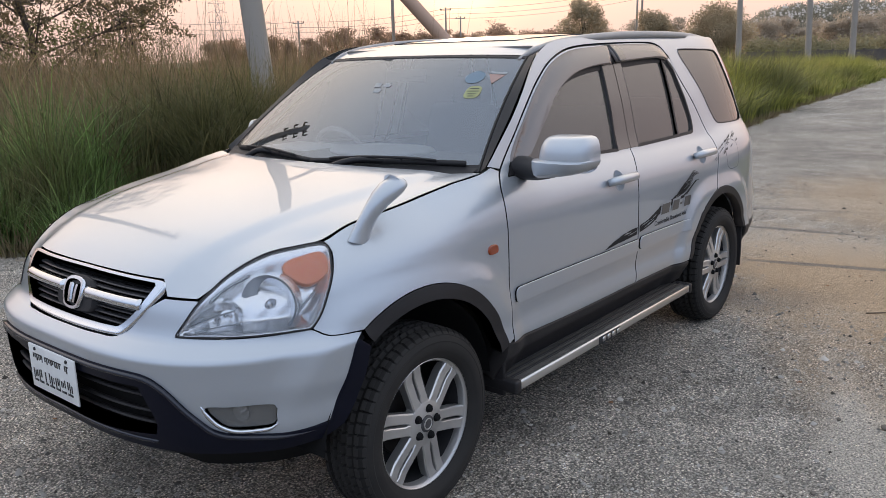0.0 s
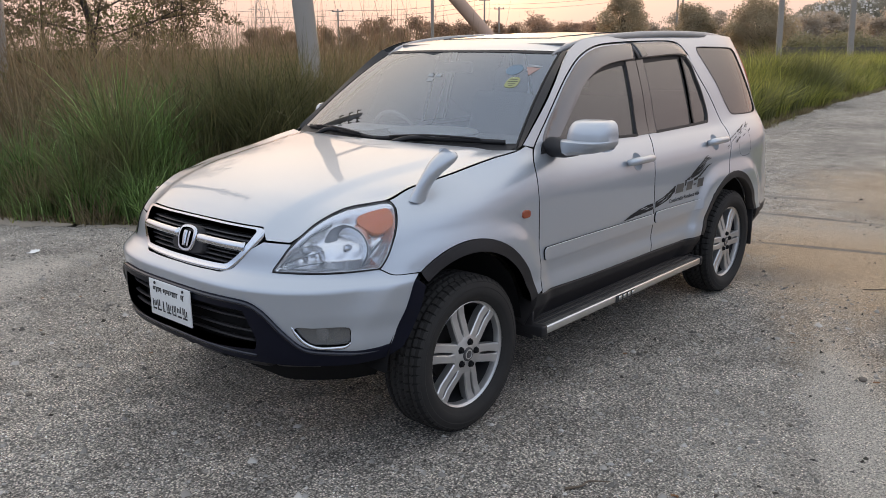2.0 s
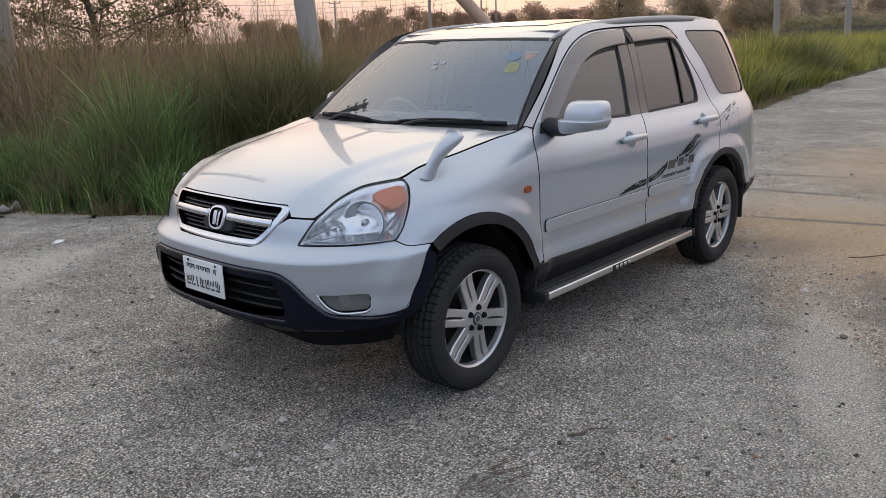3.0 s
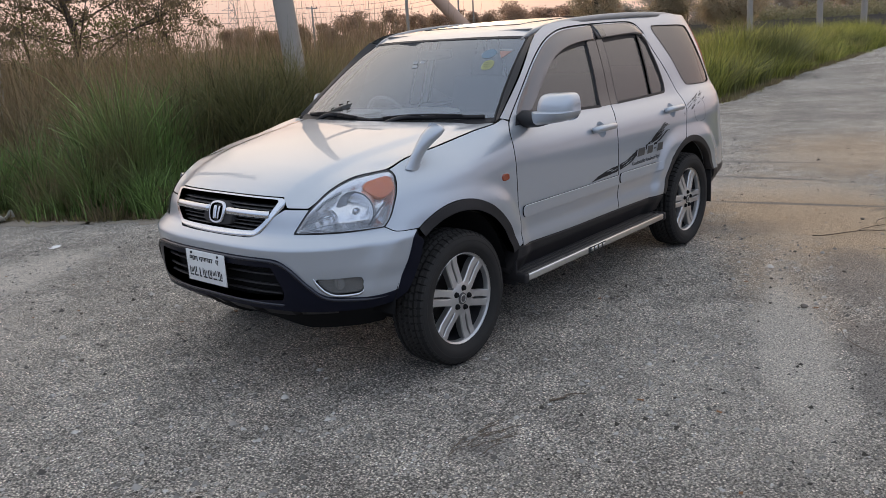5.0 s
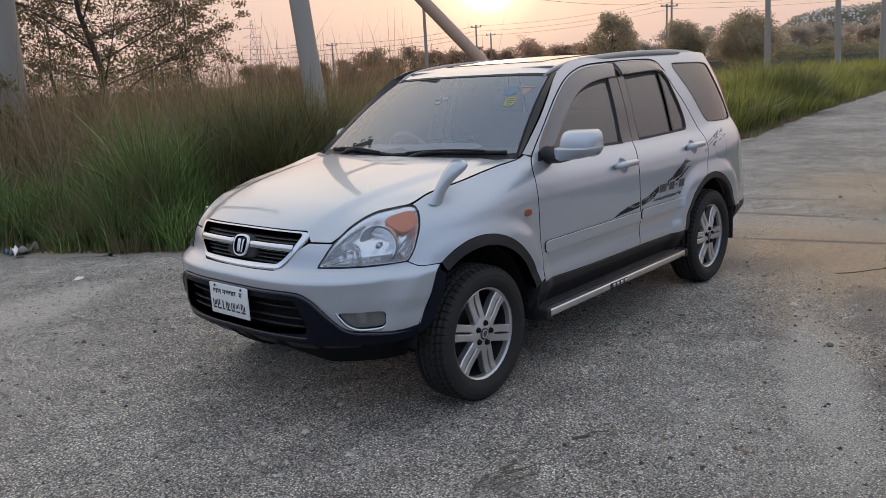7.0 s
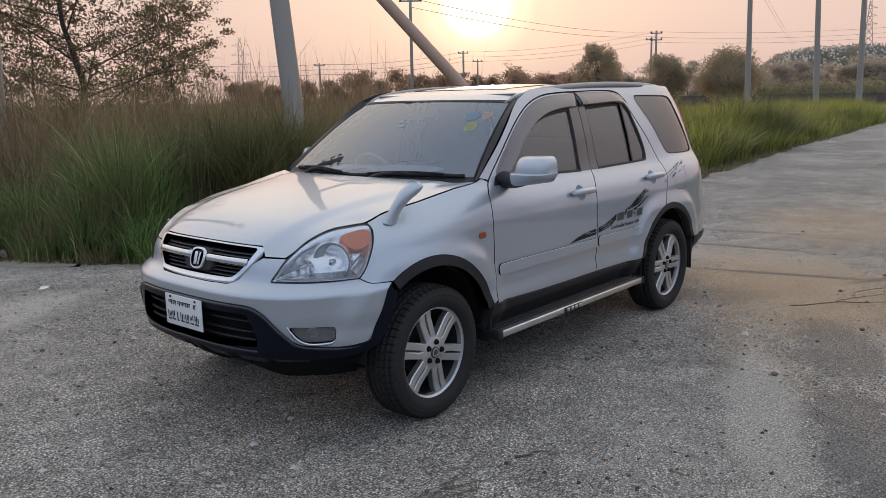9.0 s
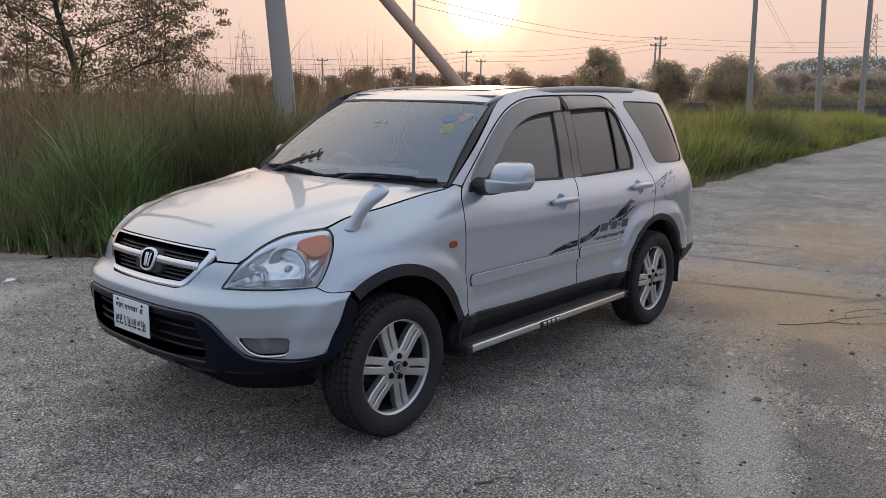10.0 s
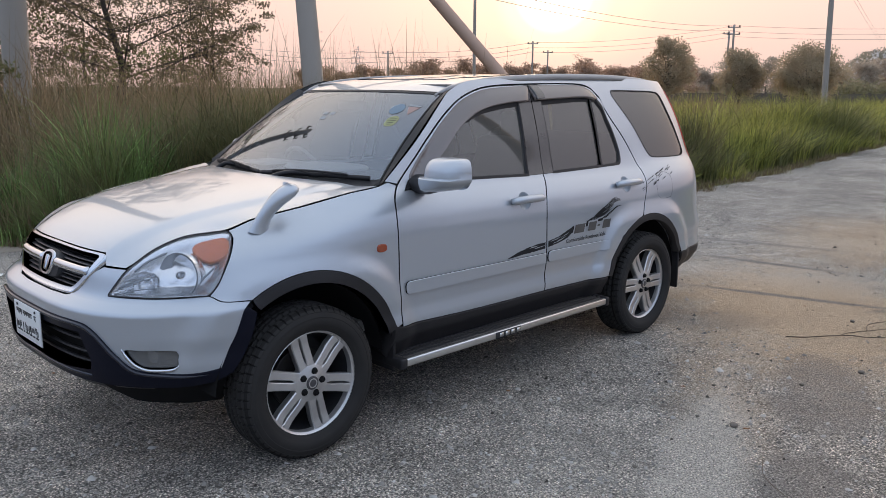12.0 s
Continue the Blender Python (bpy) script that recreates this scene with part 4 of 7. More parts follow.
grass("edge_grass", "short dry grass fringe at the road edge", p, np.full(len(p), 0.20), verge_grass, 0.007, 0.9, 30, 2)
# brown thatch at the foot of the green grass
p = scatter(60000, -3, 5, -10, -3.2, 71)
d = behind(p) + 0.25 * patchy(p, 1.6, 26.0)
p = p[(d > -0.10) & (d < 0.8)]
grass("thatch", "matted dry brown grass at the road edge", p, np.full(len(p), 0.20), thatch_mat, 0.011, 1.3, 72, 3)
p = scatter(110000, -32, -4, -8, -2.3, 73)
d = behind(p) + 0.35 * patchy(p, 1.2, 27.0)
p = p[(d > -0.08) & (d < 0.30)]
grass("thatch", "matted dry brown grass along the road verge", p, np.full(len(p), 0.19), thatch_mat, 0.014, 1.4, 74, 3)
# a few tufts at the other side of the road
c = scatter(130, -12, -5.6, 1.2, 3.2, 14)
c = c[c[:, 1] > np.interp(c[:, 0], [-8, -6.4, -5.6], [1.35, 1.6, 2.1])]
p, az = tufts(c, 45, 0.2, 33)
grass("verge_grass", "yellow-green grass at the road's other edge", p, np.full(len(p), 0.42), verge_grass, 0.012, 0.8, 24, 3, az=az)
# the far field
p = scatter(30000, -150, -20, -120, -8, 15)
p = p[behind(p) > 3]
hgt = np.where(p[:, 0] < p[:, 1] * 0.9 - 12, 0.6, 1.05) * (1 + 0.25 * patchy(p, 0.08, 4.0))
grass("field_grass", "pale far field grass", p, hgt, verge_grass, 0.07, 0.6, 25, 2)
# dry reed stems standing out against the sky
rng = np.random.RandomState(77)
centres = np.array([(-6.2, -9.6), (-7.4, -10.4), (-5.0, -10.8), (-8.6, -10.0), (-4.0, -9.4), (-9.8, -11.2), (-11.5, -10.5)])
p = (centres[rng.randint(0, len(centres), 430)] + rng.normal(0, 0.9, (430, 2)))
grass("reed_stems", "tall dry reed stems rising above the grass", p, rng.uniform(2.4, 3.3, 430), dry_reed, 0.018, 0.34, 26, 5)


# ---- trees ----
def leaves(centres, spread, per, size, seed, squash=0.8):
    """Small diamond leaves in clumps about the centres."""
    rng = np.random.RandomState(seed)
    c = np.repeat(np.asarray(centres, float), per, 0)
    sp = np.repeat(np.broadcast_to(np.asarray(spread, float), (len(centres),)), per)
    p = c + np.clip(rng.normal(0, 1, c.shape), -1.7, 1.7) * sp[:, None] * (1, 1, squash)
    n = len(p)
    a = rng.normal(0, 1, (n, 3))
    a /= np.linalg.norm(a, axis=1, keepdims=True)
    b = np.cross(a, rng.normal(0, 1, (n, 3)))
    b /= np.linalg.norm(b, axis=1, keepdims=True)
    s = size * rng.uniform(0.6, 1.4, n)[:, None]
    v = np.stack([p - a * s, p + b * s * 0.45, p + a * s, p - b * s * 0.45], 1).reshape(-1, 3)
    quads = np.arange(n * 4).reshape(n, 4)
    return v, quads


def tree(label, foot, height, crown, trunk_r, tips, per, leaf, mat, seed, lean=(0, 0), clear=0.3, spread=0.45, limbs=7):
    rng = random.Random(seed)
    t = thing("tree", label, "tree")
    t.location = foot
    pieces, ends = [], []
    top = Vector((lean[0], lean[1], height * 0.8))
    us = np.linspace(0, 1, 9)
    wob = [Vector((rng.uniform(-1, 1), rng.uniform(-1, 1), 0)) * height * 0.012 for _ in us]
    stem = [top * u + w for u, w in zip(us, wob)]
    pieces.append(tube([tuple(p) for p in stem], trunk_r * (1 - 0.85 * us), 9))
    for i in range(limbs):
        u = clear + (1 - clear) * (i + rng.random()) / limbs
        k = min(7, int(u * 8))
        a = stem[k].lerp(stem[k + 1], u * 8 - k)
        az = i * 2.4 + rng.uniform(-0.5, 0.5)
        reach = crown * rng.uniform(0.65, 1.05) * (1.22 - 0.78 * u)
        rise = height * rng.uniform(0.06, 0.22)
        end = a + Vector((math.cos(az) * reach, math.sin(az) * reach, rise))
        mid = a.lerp(end, 0.5) + Vector((0, 0, height * rng.uniform(0.0, 0.05)))
        line = [a.lerp(mid, w).lerp(mid.lerp(end, w), w) for w in np.linspace(0, 1, 7)]
        r = trunk_r * (1 - 0.75 * u) * 0.32
        pieces.append(tube([tuple(p) for p in line], np.linspace(r, r * 0.2, 7), 6))
        ends.append(end)
        for j in range(max(1, tips // limbs)):
            w = rng.uniform(0.3, 1.0)
            q = line[min(6, int(w * 6))]
            tip = q + Vector((rng.uniform(-1, 1), rng.uniform(-1, 1), rng.uniform(-0.35, 0.8))) * crown * 0.38
            pieces.append(tube([tuple(q), tuple(q.lerp(tip, 0.5) + Vector((0, 0, 0.03 * crown))), tuple(tip)], (r * 0.3, r * 0.2, r * 0.06), 4))
            ends.append(tip)
    for j in range(max(1, tips // 5)):
        ends.append(top + Vector((rng.uniform(-1, 1), rng.uniform(-1, 1), rng.uniform(-0.3, 1.0))) * crown * 0.45)
    v, f = join(*pieces)
    part("trunk", mesh_of("trunk", v, f, [bark]), t)
    rr = [spread * rng.uniform(0.5, 1.2) for _ in ends]
    v, q = leaves([tuple(e) for e in ends], rr, per, leaf, seed, 0.5)
    part("crown", strips("crown", v, q, np.zeros((0, 3), int), [mat]), t)
    return t


def from_eye(az, d, z=0.0):
    """A place by its compass angle and distance from the middle of the walk."""
    return (4.1 + d * math.cos(radians(az)), 3.4 + d * math.sin(radians(az)), z)


tree("sparse leafy tree with a leaning dark trunk behind tall grass", from_eye(-116.4, 20.5), 6.7, 3.3, 0.12, 230, 60, 0.040, tree_leaf, 3, (0.5, -0.35), 0.16, 0.165, 22)
tree("young leafy tree behind tall grass", from_eye(-121.6, 23), 4.9, 1.9, 0.06, 100, 58, 0.040, tree_leaf, 5, (0.1, 0.0), 0.2, 0.18, 12)
tree("young leafy tree behind tall grass", from_eye(-109.8, 24), 5.3, 2.4, 0.08, 120, 58, 0.040, tree_leaf, 8, (0.2, 0.1), 0.15, 0.19, 13)
tree("leafy tree with bare twigs behind tall grass", from_eye(-105.8, 22), 5.2, 2.7, 0.09, 110, 58, 0.040, tree_leaf, 9, (-0.2, 0.2), 0.25, 0.19, 12)
tree("young leafy tree behind tall grass", from_eye(-113.2, 27), 5.2, 2.1, 0.07, 80, 60, 0.042, tree_leaf, 13, (0.0, 0.1), 0.3, 0.32, 9)
tree("young leafy tree behind tall grass", from_eye(-119.0, 28), 4.4, 1.8, 0.06, 70, 60, 0.042, tree_leaf, 14, (0.0, 0.1), 0.3, 0.32, 9)
# single trees far across the field


def lobed_tree(label, foot, height, width, clear, lobes, count, leaf, mat, seed, top=1.0):
    """A full-crowned tree: leaves gathered about the skins of many rounded lobes, on limbs from one trunk."""
    rng = np.random.RandomState(seed)
    t = thing("tree", label, "tree")
    t.location = foot
    tall = height - clear
    pieces = [tube([(0, 0, -0.1), (0.05, 0.02, clear), (0.02, 0.08, clear + 0.6 * tall)], (0.17, 0.13, 0.05), 8)]
    centres, radii = [], []
    for k in range(lobes):
        u = (k + rng.uniform(0.2, 0.8)) / lobes
        out_ = 0.5 * width * (math.sin(math.pi * (0.14 + 0.76 * u)) ** 0.8) * rng.uniform(0.35, 0.82) * (top if u > 0.6 else 1.0)
        a = 2.4 * k + rng.uniform(-0.5, 0.5)
        r = width * rng.uniform(0.14, 0.23)
        c = np.array([out_ * math.cos(a), out_ * math.sin(a), clear + r * 0.6 + (tall - 1.5 * r) * u])
        centres.append(c)
        radii.append(r)
        pieces.append(tube([(0.03, 0.04, clear * 0.9 + 0.3 * tall * u), tuple(c * (0.5, 0.5, 0.85)), tuple(c)], (0.06, 0.04, 0.02), 5))
    part("trunk", mesh_of("trunk", *join(*pieces), [bark]), t)
    pick = rng.randint(0, lobes, count)
    d = rng.normal(0, 1, (count, 3))
    d /= np.linalg.norm(d, axis=1, keepdims=True)
    far = np.array(radii)[pick] * rng.uniform(0.1, 1.0, count) ** 0.5 * (1 + 0.16 * np.sin(d[:, 0] * 7 + pick) * np.sin(d[:, 2] * 6))
    v, q = leaves(np.array(centres)[pick] + d * far[:, None] * (1, 1, 0.85), 0.05, 1, leaf, seed + 1)
    part("crown", strips("crown", v, q, np.zeros((0, 3), int), [mat]), t)
    return t


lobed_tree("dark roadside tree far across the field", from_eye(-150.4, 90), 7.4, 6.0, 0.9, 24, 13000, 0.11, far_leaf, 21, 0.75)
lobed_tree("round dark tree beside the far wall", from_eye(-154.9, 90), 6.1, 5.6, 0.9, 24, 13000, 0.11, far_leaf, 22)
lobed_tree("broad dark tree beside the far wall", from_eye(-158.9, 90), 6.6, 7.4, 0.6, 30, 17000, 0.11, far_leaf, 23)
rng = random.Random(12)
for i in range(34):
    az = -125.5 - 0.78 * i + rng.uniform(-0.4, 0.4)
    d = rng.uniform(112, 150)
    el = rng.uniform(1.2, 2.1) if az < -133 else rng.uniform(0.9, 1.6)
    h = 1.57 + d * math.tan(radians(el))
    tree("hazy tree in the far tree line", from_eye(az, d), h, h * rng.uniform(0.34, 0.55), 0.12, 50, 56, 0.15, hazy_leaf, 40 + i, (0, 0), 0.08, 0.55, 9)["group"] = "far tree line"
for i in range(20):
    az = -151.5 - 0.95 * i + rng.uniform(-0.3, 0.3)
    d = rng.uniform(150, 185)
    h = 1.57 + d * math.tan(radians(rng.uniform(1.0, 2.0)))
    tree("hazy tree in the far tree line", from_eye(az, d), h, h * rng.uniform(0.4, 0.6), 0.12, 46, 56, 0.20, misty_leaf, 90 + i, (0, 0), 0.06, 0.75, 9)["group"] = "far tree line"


# leafy shrubs among the tall grass
rng = np.random.RandomState(51)
for x, y, r, tall in ((-1.0, -15.2, 0.9, 3.3), (-2.6, -16.4, 1.0, 3.0), (0.3, -14.4, 0.8, 2.9), (-4.4, -14.6, 0.8, 2.5), (-1.3, -11.3, 0.18, 1.9), (-6.6, -15.8, 0.9, 2.5)):
    n_ = int(26 * max(r, 0.35))
    c = np.stack([rng.normal(0, 0.55 * r, n_), rng.normal(0, 0.55 * r, n_), rng.uniform(0.45, 1.0, n_) * tall], -1)
    bush = thing("shrub", "leafy green shrub among the tall grass", "shrub", "shrubs in the grass")
    bush.location = (x, y, 0)
    stems = [tube([(0, 0, -0.05), tuple(q * (0.35, 0.35, 0.6)), tuple(q)], (0.018, 0.012, 0.005), 5) for q in c[::2]]
    part("stems", mesh_of("stems", *join(*stems), [bark]), bush)
    v, q = leaves(c, 0.22 * max(r, 0.5), 55, 0.048, 53, 0.7)
    part("leaves", strips("leaves", v, q, np.zeros((0, 3), int), [shrub_leaf]), bush)


# ---- poles, wires, wall, hill and pylons ----
def pole(name, label, foot, head, r0, r1, rings=10, sides=14, mat=concrete, group=""):
    a, b = np.array(foot, float), np.array(head, float)
    u = np.linspace(0, 1, rings)[:, None]
    v, f = tube(a + (b - a) * u, np.linspace(r0, r1, rings), sides)
    return thing(name, label, "utility pole", group, data=mesh_of(name, v, f, [mat]))


pole("concrete_pole", "grey weathered concrete pole standing in tall grass", (-4.84, -7.39, -0.1), (-5.24, -9.03, 9.0), 0.18, 0.145)
line_pole = pole("concrete_pole", "grey weathered concrete pole with crossarms beside the green grass", (-1.62, -11.97, -0.1), (-1.56, -10.98, 9.0), 0.24, 0.17)
arm_way = Vector((0.82, 0.57, 0)).normalized()
for z, reach in ((8.78, 0.62), (8.22, 0.55), (7.62, 0.48)):
    mid = Vector((-1.62, -11.97, -0.1)).lerp(Vector((-1.56, -10.98, 9.0)), (z + 0.1) / 9.1)
    part("crossarm", mesh_of("crossarm", *tube([tuple(mid - arm_way * reach), tuple(mid + arm_way * reach)], 0.038, 6), [bark]), line_pole)
    for w in (-0.9, -0.35, 0.5, 0.95):
        q = mid + arm_way * reach * w
        part("insulator", mesh_of("insulator", *tube([tuple(q), tuple(q + Vector((0, 0, 0.10))), tuple(q + Vector((0, 0, 0.24)))], (0.03, 0.055, 0.035), 8), [bark]), line_pole)
pole("concrete_pole", "grey weathered concrete pole across the road", (-11.3, 9.1, -0.1), (-11.1, 9.2, 8.0), 0.19, 0.14)
pole("leaning_pole", "brownish concrete pole leaning as a brace", (-11.76, -7.29, -0.05), (-8.16, -12.49, 7.0), 0.155, 0.12, mat=brace_concrete)
for az, lean in ((-160.1, -0.2), (-164.2, -0.35), (-166.62, -0.15)):
    f = from_eye(az, 60)
    pole("concrete_pole", "tall grey concrete pole beyond the road verge", (*f[:2], -0.1), (f[0], f[1] + lean, 9.6), 0.20, 0.15, group="row of poles by the road")


def crossed_pole(az, d, height, r, arms=1):
    f = from_eye(az, d)
    p = pole("power_pole", "slender power pole with a small crossarm", (*f[:2], -0.1), (f[0], f[1], height), r, r * 0.75, 6, 8, group="far power poles")
    side = Vector((math.sin(radians(az)), -math.cos(radians(az)), 0))
    for k in range(arms):
        z = height - 0.35 - 0.9 * k
        a, b = (Vector((*f[:2], z)) + side * w for w in (-0.8, 0.8))
        part("crossarm", mesh_of("crossarm", *tube([tuple(a), tuple(b)], r * 0.45, 6), [steel]), p)
        for w in (-0.7, 0.7):
            q = Vector((*f[:2], z)) + side * w
            part("insulator", mesh_of("insulator", *tube([tuple(q), tuple(q + Vector((0, 0, 0.25)))], r * 0.5, 6), [bark]), p)
    return Vector((*f[:2], height - 0.15))


tops = [crossed_pole(-137.6, 58, 8.6, 0.13), crossed_pole(-141.2, 125, 8.6, 0.16), crossed_pole(-142.2, 140, 8.0, 0.16), crossed_pole(-154.2, 118, 10.2, 0.18, 2), crossed_pole(-153.9, 128, 10.0, 0.18), crossed_pole(-131.3, 120, 6.9, 0.15), crossed_pole(-172.0, 150, 12, 0.18), crossed_pole(-120, 130, 8.0, 0.16)]


def wire(a, b, sag, r=0.02):
    u = np.linspace(0, 1, 25)
    c = [tuple(Vector(a).lerp(Vector(b), k) - Vector((0, 0, 4 * sag * k * (1 - k)))) for k in u]
    return thing("power_wire", "thin dark overhead power wire", "wire", "overhead wires", data=mesh_of("power_wire", *tube(c, r, 4), [wire_mat]))


for dz in (0.0, -0.75, -1.4):
    drop = Vector((0, 0, dz))
    wire(tops[7] + drop, tops[5] + drop, 0.6)
    wire(tops[5] + drop, tops[1] + drop, 0.6)
    wire(tops[1] + drop, tops[3] + drop, 0.7, 0.015)
    wire(tops[3] + drop, tops[6] + drop, 0.8, 0.015)
for dz in (0, -0.6):
    wire(tops[0] + Vector((0, 0, dz)), tops[3] + Vector((0, 0, dz)), 0.8, 0.016)
for off in (0.0, 0.35):
    near_end, far_end = Vector(from_eye(-152.8 - off, 30, 12.3)), Vector(from_eye(-162.6 - 0.5 * off, 150, 9.3))
    wire(near_end, far_end, 0.5, 0.012)

# the far boundary wall, in panels between posts
wall = thing("boundary_wall", "long low grey boundary wall across the field", "wall")
for i in range(30):
    a0, a1 = -150.5 - 0.85 * i, -150.5 - 0.85 * (i + 1)
    d = 101.0
    a, b = Vector(from_eye(a0, d)), Vector(from_eye(a1, d))
    side = (b - a).normalized()
    out_ = Vector((-side.y, side.x, 0))
    q = [a + side * 0.12, b - side * 0.12]
    pan = [(p_ + out_ * w) for p_ in q for w in (-0.06, 0.06)]
    vv = [tuple(p_) for p_ in pan] + [(p_.x, p_.y, 1.32) for p_ in pan]
    ff = [(0, 2, 6, 4), (1, 5, 7, 3), (4, 6, 7, 5), (0, 4, 5, 1), (2, 3, 7, 6)]
    part("panel", mesh_of("panel", vv, ff, [far_concrete], smooth_faces=False), wall)
    vv = [tuple(a + side * sx_ + out_ * w) for sx_ in (-0.12, 0.12) for w in (-0.11, 0.11)]
    vv += [(x, y, 1.48) for x, y, _ in vv]
    part("post", mesh_of("post", vv, ff, [far_concrete], smooth_faces=False), wall)

# the scrub-covered hill, with pale rubble showing through
hill_top = spline((-176, 8.0), (-170, 11.5), (-166, 12.6), (-163.5, 11.9), (-162, 10.9), (-160.8, 7.0), (-159.6, 2.5), (-158, 0.0))


def hill_at(az, v):
    d = 200 + 60 * v
    z = hill_top(az) * np.sin(np.clip(v, 0, 1) * np.pi * 0.5) ** 0.8
    w = 0.6 * np.sin(az * 9 + v * 7) + 0.5 * np.sin(az * 23 - v * 13)
    return np.stack([4.1 + d * np.cos(np.radians(az)), 3.4 + d * np.sin(np.radians(az)), z + w * smooth(0, 3, z) - 0.2], -1)


hv, hf = grid_surface(hill_at, np.linspace(-178, -158, 80), np.linspace(0, 1.4, 20))
thing("hill", "low scrub-covered hill behind the wall", "hill", kind="structure", data=mesh_of("hill", hv, hf, [soil_mat]))
rng = np.random.RandomState(31)
az, vv = rng.uniform(-175, -159.8, 2600), rng.uniform(0.02, 1.0, 2600)
c = hill_at(az, vv)
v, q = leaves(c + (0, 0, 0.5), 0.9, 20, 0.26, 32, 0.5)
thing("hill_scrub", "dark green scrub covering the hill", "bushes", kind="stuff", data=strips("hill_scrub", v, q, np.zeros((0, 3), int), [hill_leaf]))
k = (np.array([noise.noise(Vector((a * 0.9, b * 3.0, 2.0))) for a, b in zip(az, vv)]) > -0.12) & (vv < 0.9)
c = c[k][:900]
bits = []
for p_ in c:
    s = rng.uniform(0.09, 0.30, 3) * (1.0, 1.0, 1.8)
    o = np.array([(-1, -1, 0), (1, -1, 0), (1, 1, 0), (-1, 1, 0), (-0.7, -0.6, 1), (0.6, -0.7, 1), (0.7, 0.6, 0.8), (-0.6, 0.7, 1)]) * s
    t_ = rng.uniform(0, 6.28)
    o[:, :2] = o[:, :2] @ np.array([[math.cos(t_), -math.sin(t_)], [math.sin(t_), math.cos(t_)]])
    bits.append((o + p_ + (1.9, 0.7, 1.0), [(0, 3, 2, 1), (4, 5, 6, 7), (0, 1, 5, 4), (1, 2, 6, 5), (2, 3, 7, 6), (3, 0, 4, 7)]))
v, f = join(*bits)
thing("hill_rubble", "pale rubble scattered on the hill", "rubble", kind="stuff", data=mesh_of("hill_rubble", v, f, [rubble_grey], smooth_faces=False))

# shrubs along the wall
for i in range(16):
    az = -160.8 - 0.6 * i + rng.uniform(-0.3, 0.3)
    f_ = from_eye(az, rng.uniform(103, 125))
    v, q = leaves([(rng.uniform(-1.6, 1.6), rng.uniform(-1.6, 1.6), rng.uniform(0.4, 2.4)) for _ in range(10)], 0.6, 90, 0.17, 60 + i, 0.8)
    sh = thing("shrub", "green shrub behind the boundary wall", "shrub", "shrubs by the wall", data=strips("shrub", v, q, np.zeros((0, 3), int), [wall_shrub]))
    sh.location = f_


def pylon(az, d, height, base=2.6, r=0.10, z0=0.0):
    p = thing("pylon", "far steel lattice power pylon", "pylon", "far pylons")
    f = np.array(from_eye(az, d, z0))
    side = np.array([-math.sin(radians(az)), math.cos(radians(az)), 0])
    ahead = np.array([math.cos(radians(az)), math.sin(radians(az)), 0])
    half_at = lambda u: base * (1 - u) ** 1.15 + 0.25
    legs, braces, arms = [], [], []
    levels = np.linspace(0, 1, 10)
    corner = lambda u, a, b: f + side * half_at(u) * a + ahead * half_at(u) * b + np.array([0, 0, u * height])
    for a, b in ((-1, -1), (-1, 1), (1, -1), (1, 1)):
        legs.append(tube([corner(u, a, b) for u in levels], r, 4))
    for u0, u1 in zip(levels[:-1], levels[1:]):
        for b in (-1, 1):
            braces += [tube([corner(u0, -1, b), corner(u1, 1, b)], r * 0.6, 4), tube([corner(u0, 1, b), corner(u1, -1, b)], r * 0.6, 4)]
    for u in (0.62, 0.75, 0.88):
        c_ = f + np.array([0, 0, u * height])
        w = base * 1.5 * (1.3 - 0.5 * u)
        arms += [tube([c_ - side * w, c_ + side * w], r * 0.8, 4), tube([c_ - side * w, c_ + np.array([0, 0, 0.05 * height]), c_ + side * w], r * 0.6, 4)]
    for nm, pieces in (("lattice", legs + braces), ("crossarms", arms)):
        part(nm, mesh_of(nm, *join(*pieces), [steel]), p)
    return p


pylon(-126.1, 260, 21, 2.0, 0.065)
pylon(-129.0, 330, 18, 1.8, 0.07)
pylon(-166.9, 250, 16, 1.25, 0.08, 9.0)


# ---- the car ----
car = thing("car", "silver compact off-road car with black lower cladding, parked on the road", "car")
HUB = 0.335


def pts(*q):
    """Outline points: (x, z) on the left side, or ('s', s, z), with a last 1 for a corner."""
    out = []
    for a in q:
        if a[0] == "s":
            out.append(tuple(a[1:]))
        else:
            out.append((*sx(a[0], a[1]), *a[2:]))
    return out


def arch(hub, r, a0, a1):
    return [sx(float(x), float(z)) for x, z in arc(hub, HUB, r, a0, a1, 0.03)]


def cornered(q):
    return [(*q[0][:2], 1)] + [p[:2] for p in q[1:-1]] + [(*q[-1][:2], 1)]


# the dark shell behind the panels' gaps
panel("body_shell", gap_black, car, loop(*(cornered(arch(1.31, 0.46, 12, 168)) + pts((0.84, 0.34, 1), (-0.86, 0.34, 1)) + cornered(arch(-1.31, 0.44, 12, 168)) + pts((-1.76, 0.42, 1), (-2.2, 0.42, 1), (-2.15, 1.08, 1), (0.78, 1.09, 1), (1.50, 0.97, 1), (1.62, 0.72, 1), (1.76, 0.50, 1))), step=0.04), off=-0.02, edge=0, grid=0.06, both=True, gap=0)

ARCH_F = arch(1.31, 0.487, 162, 57)
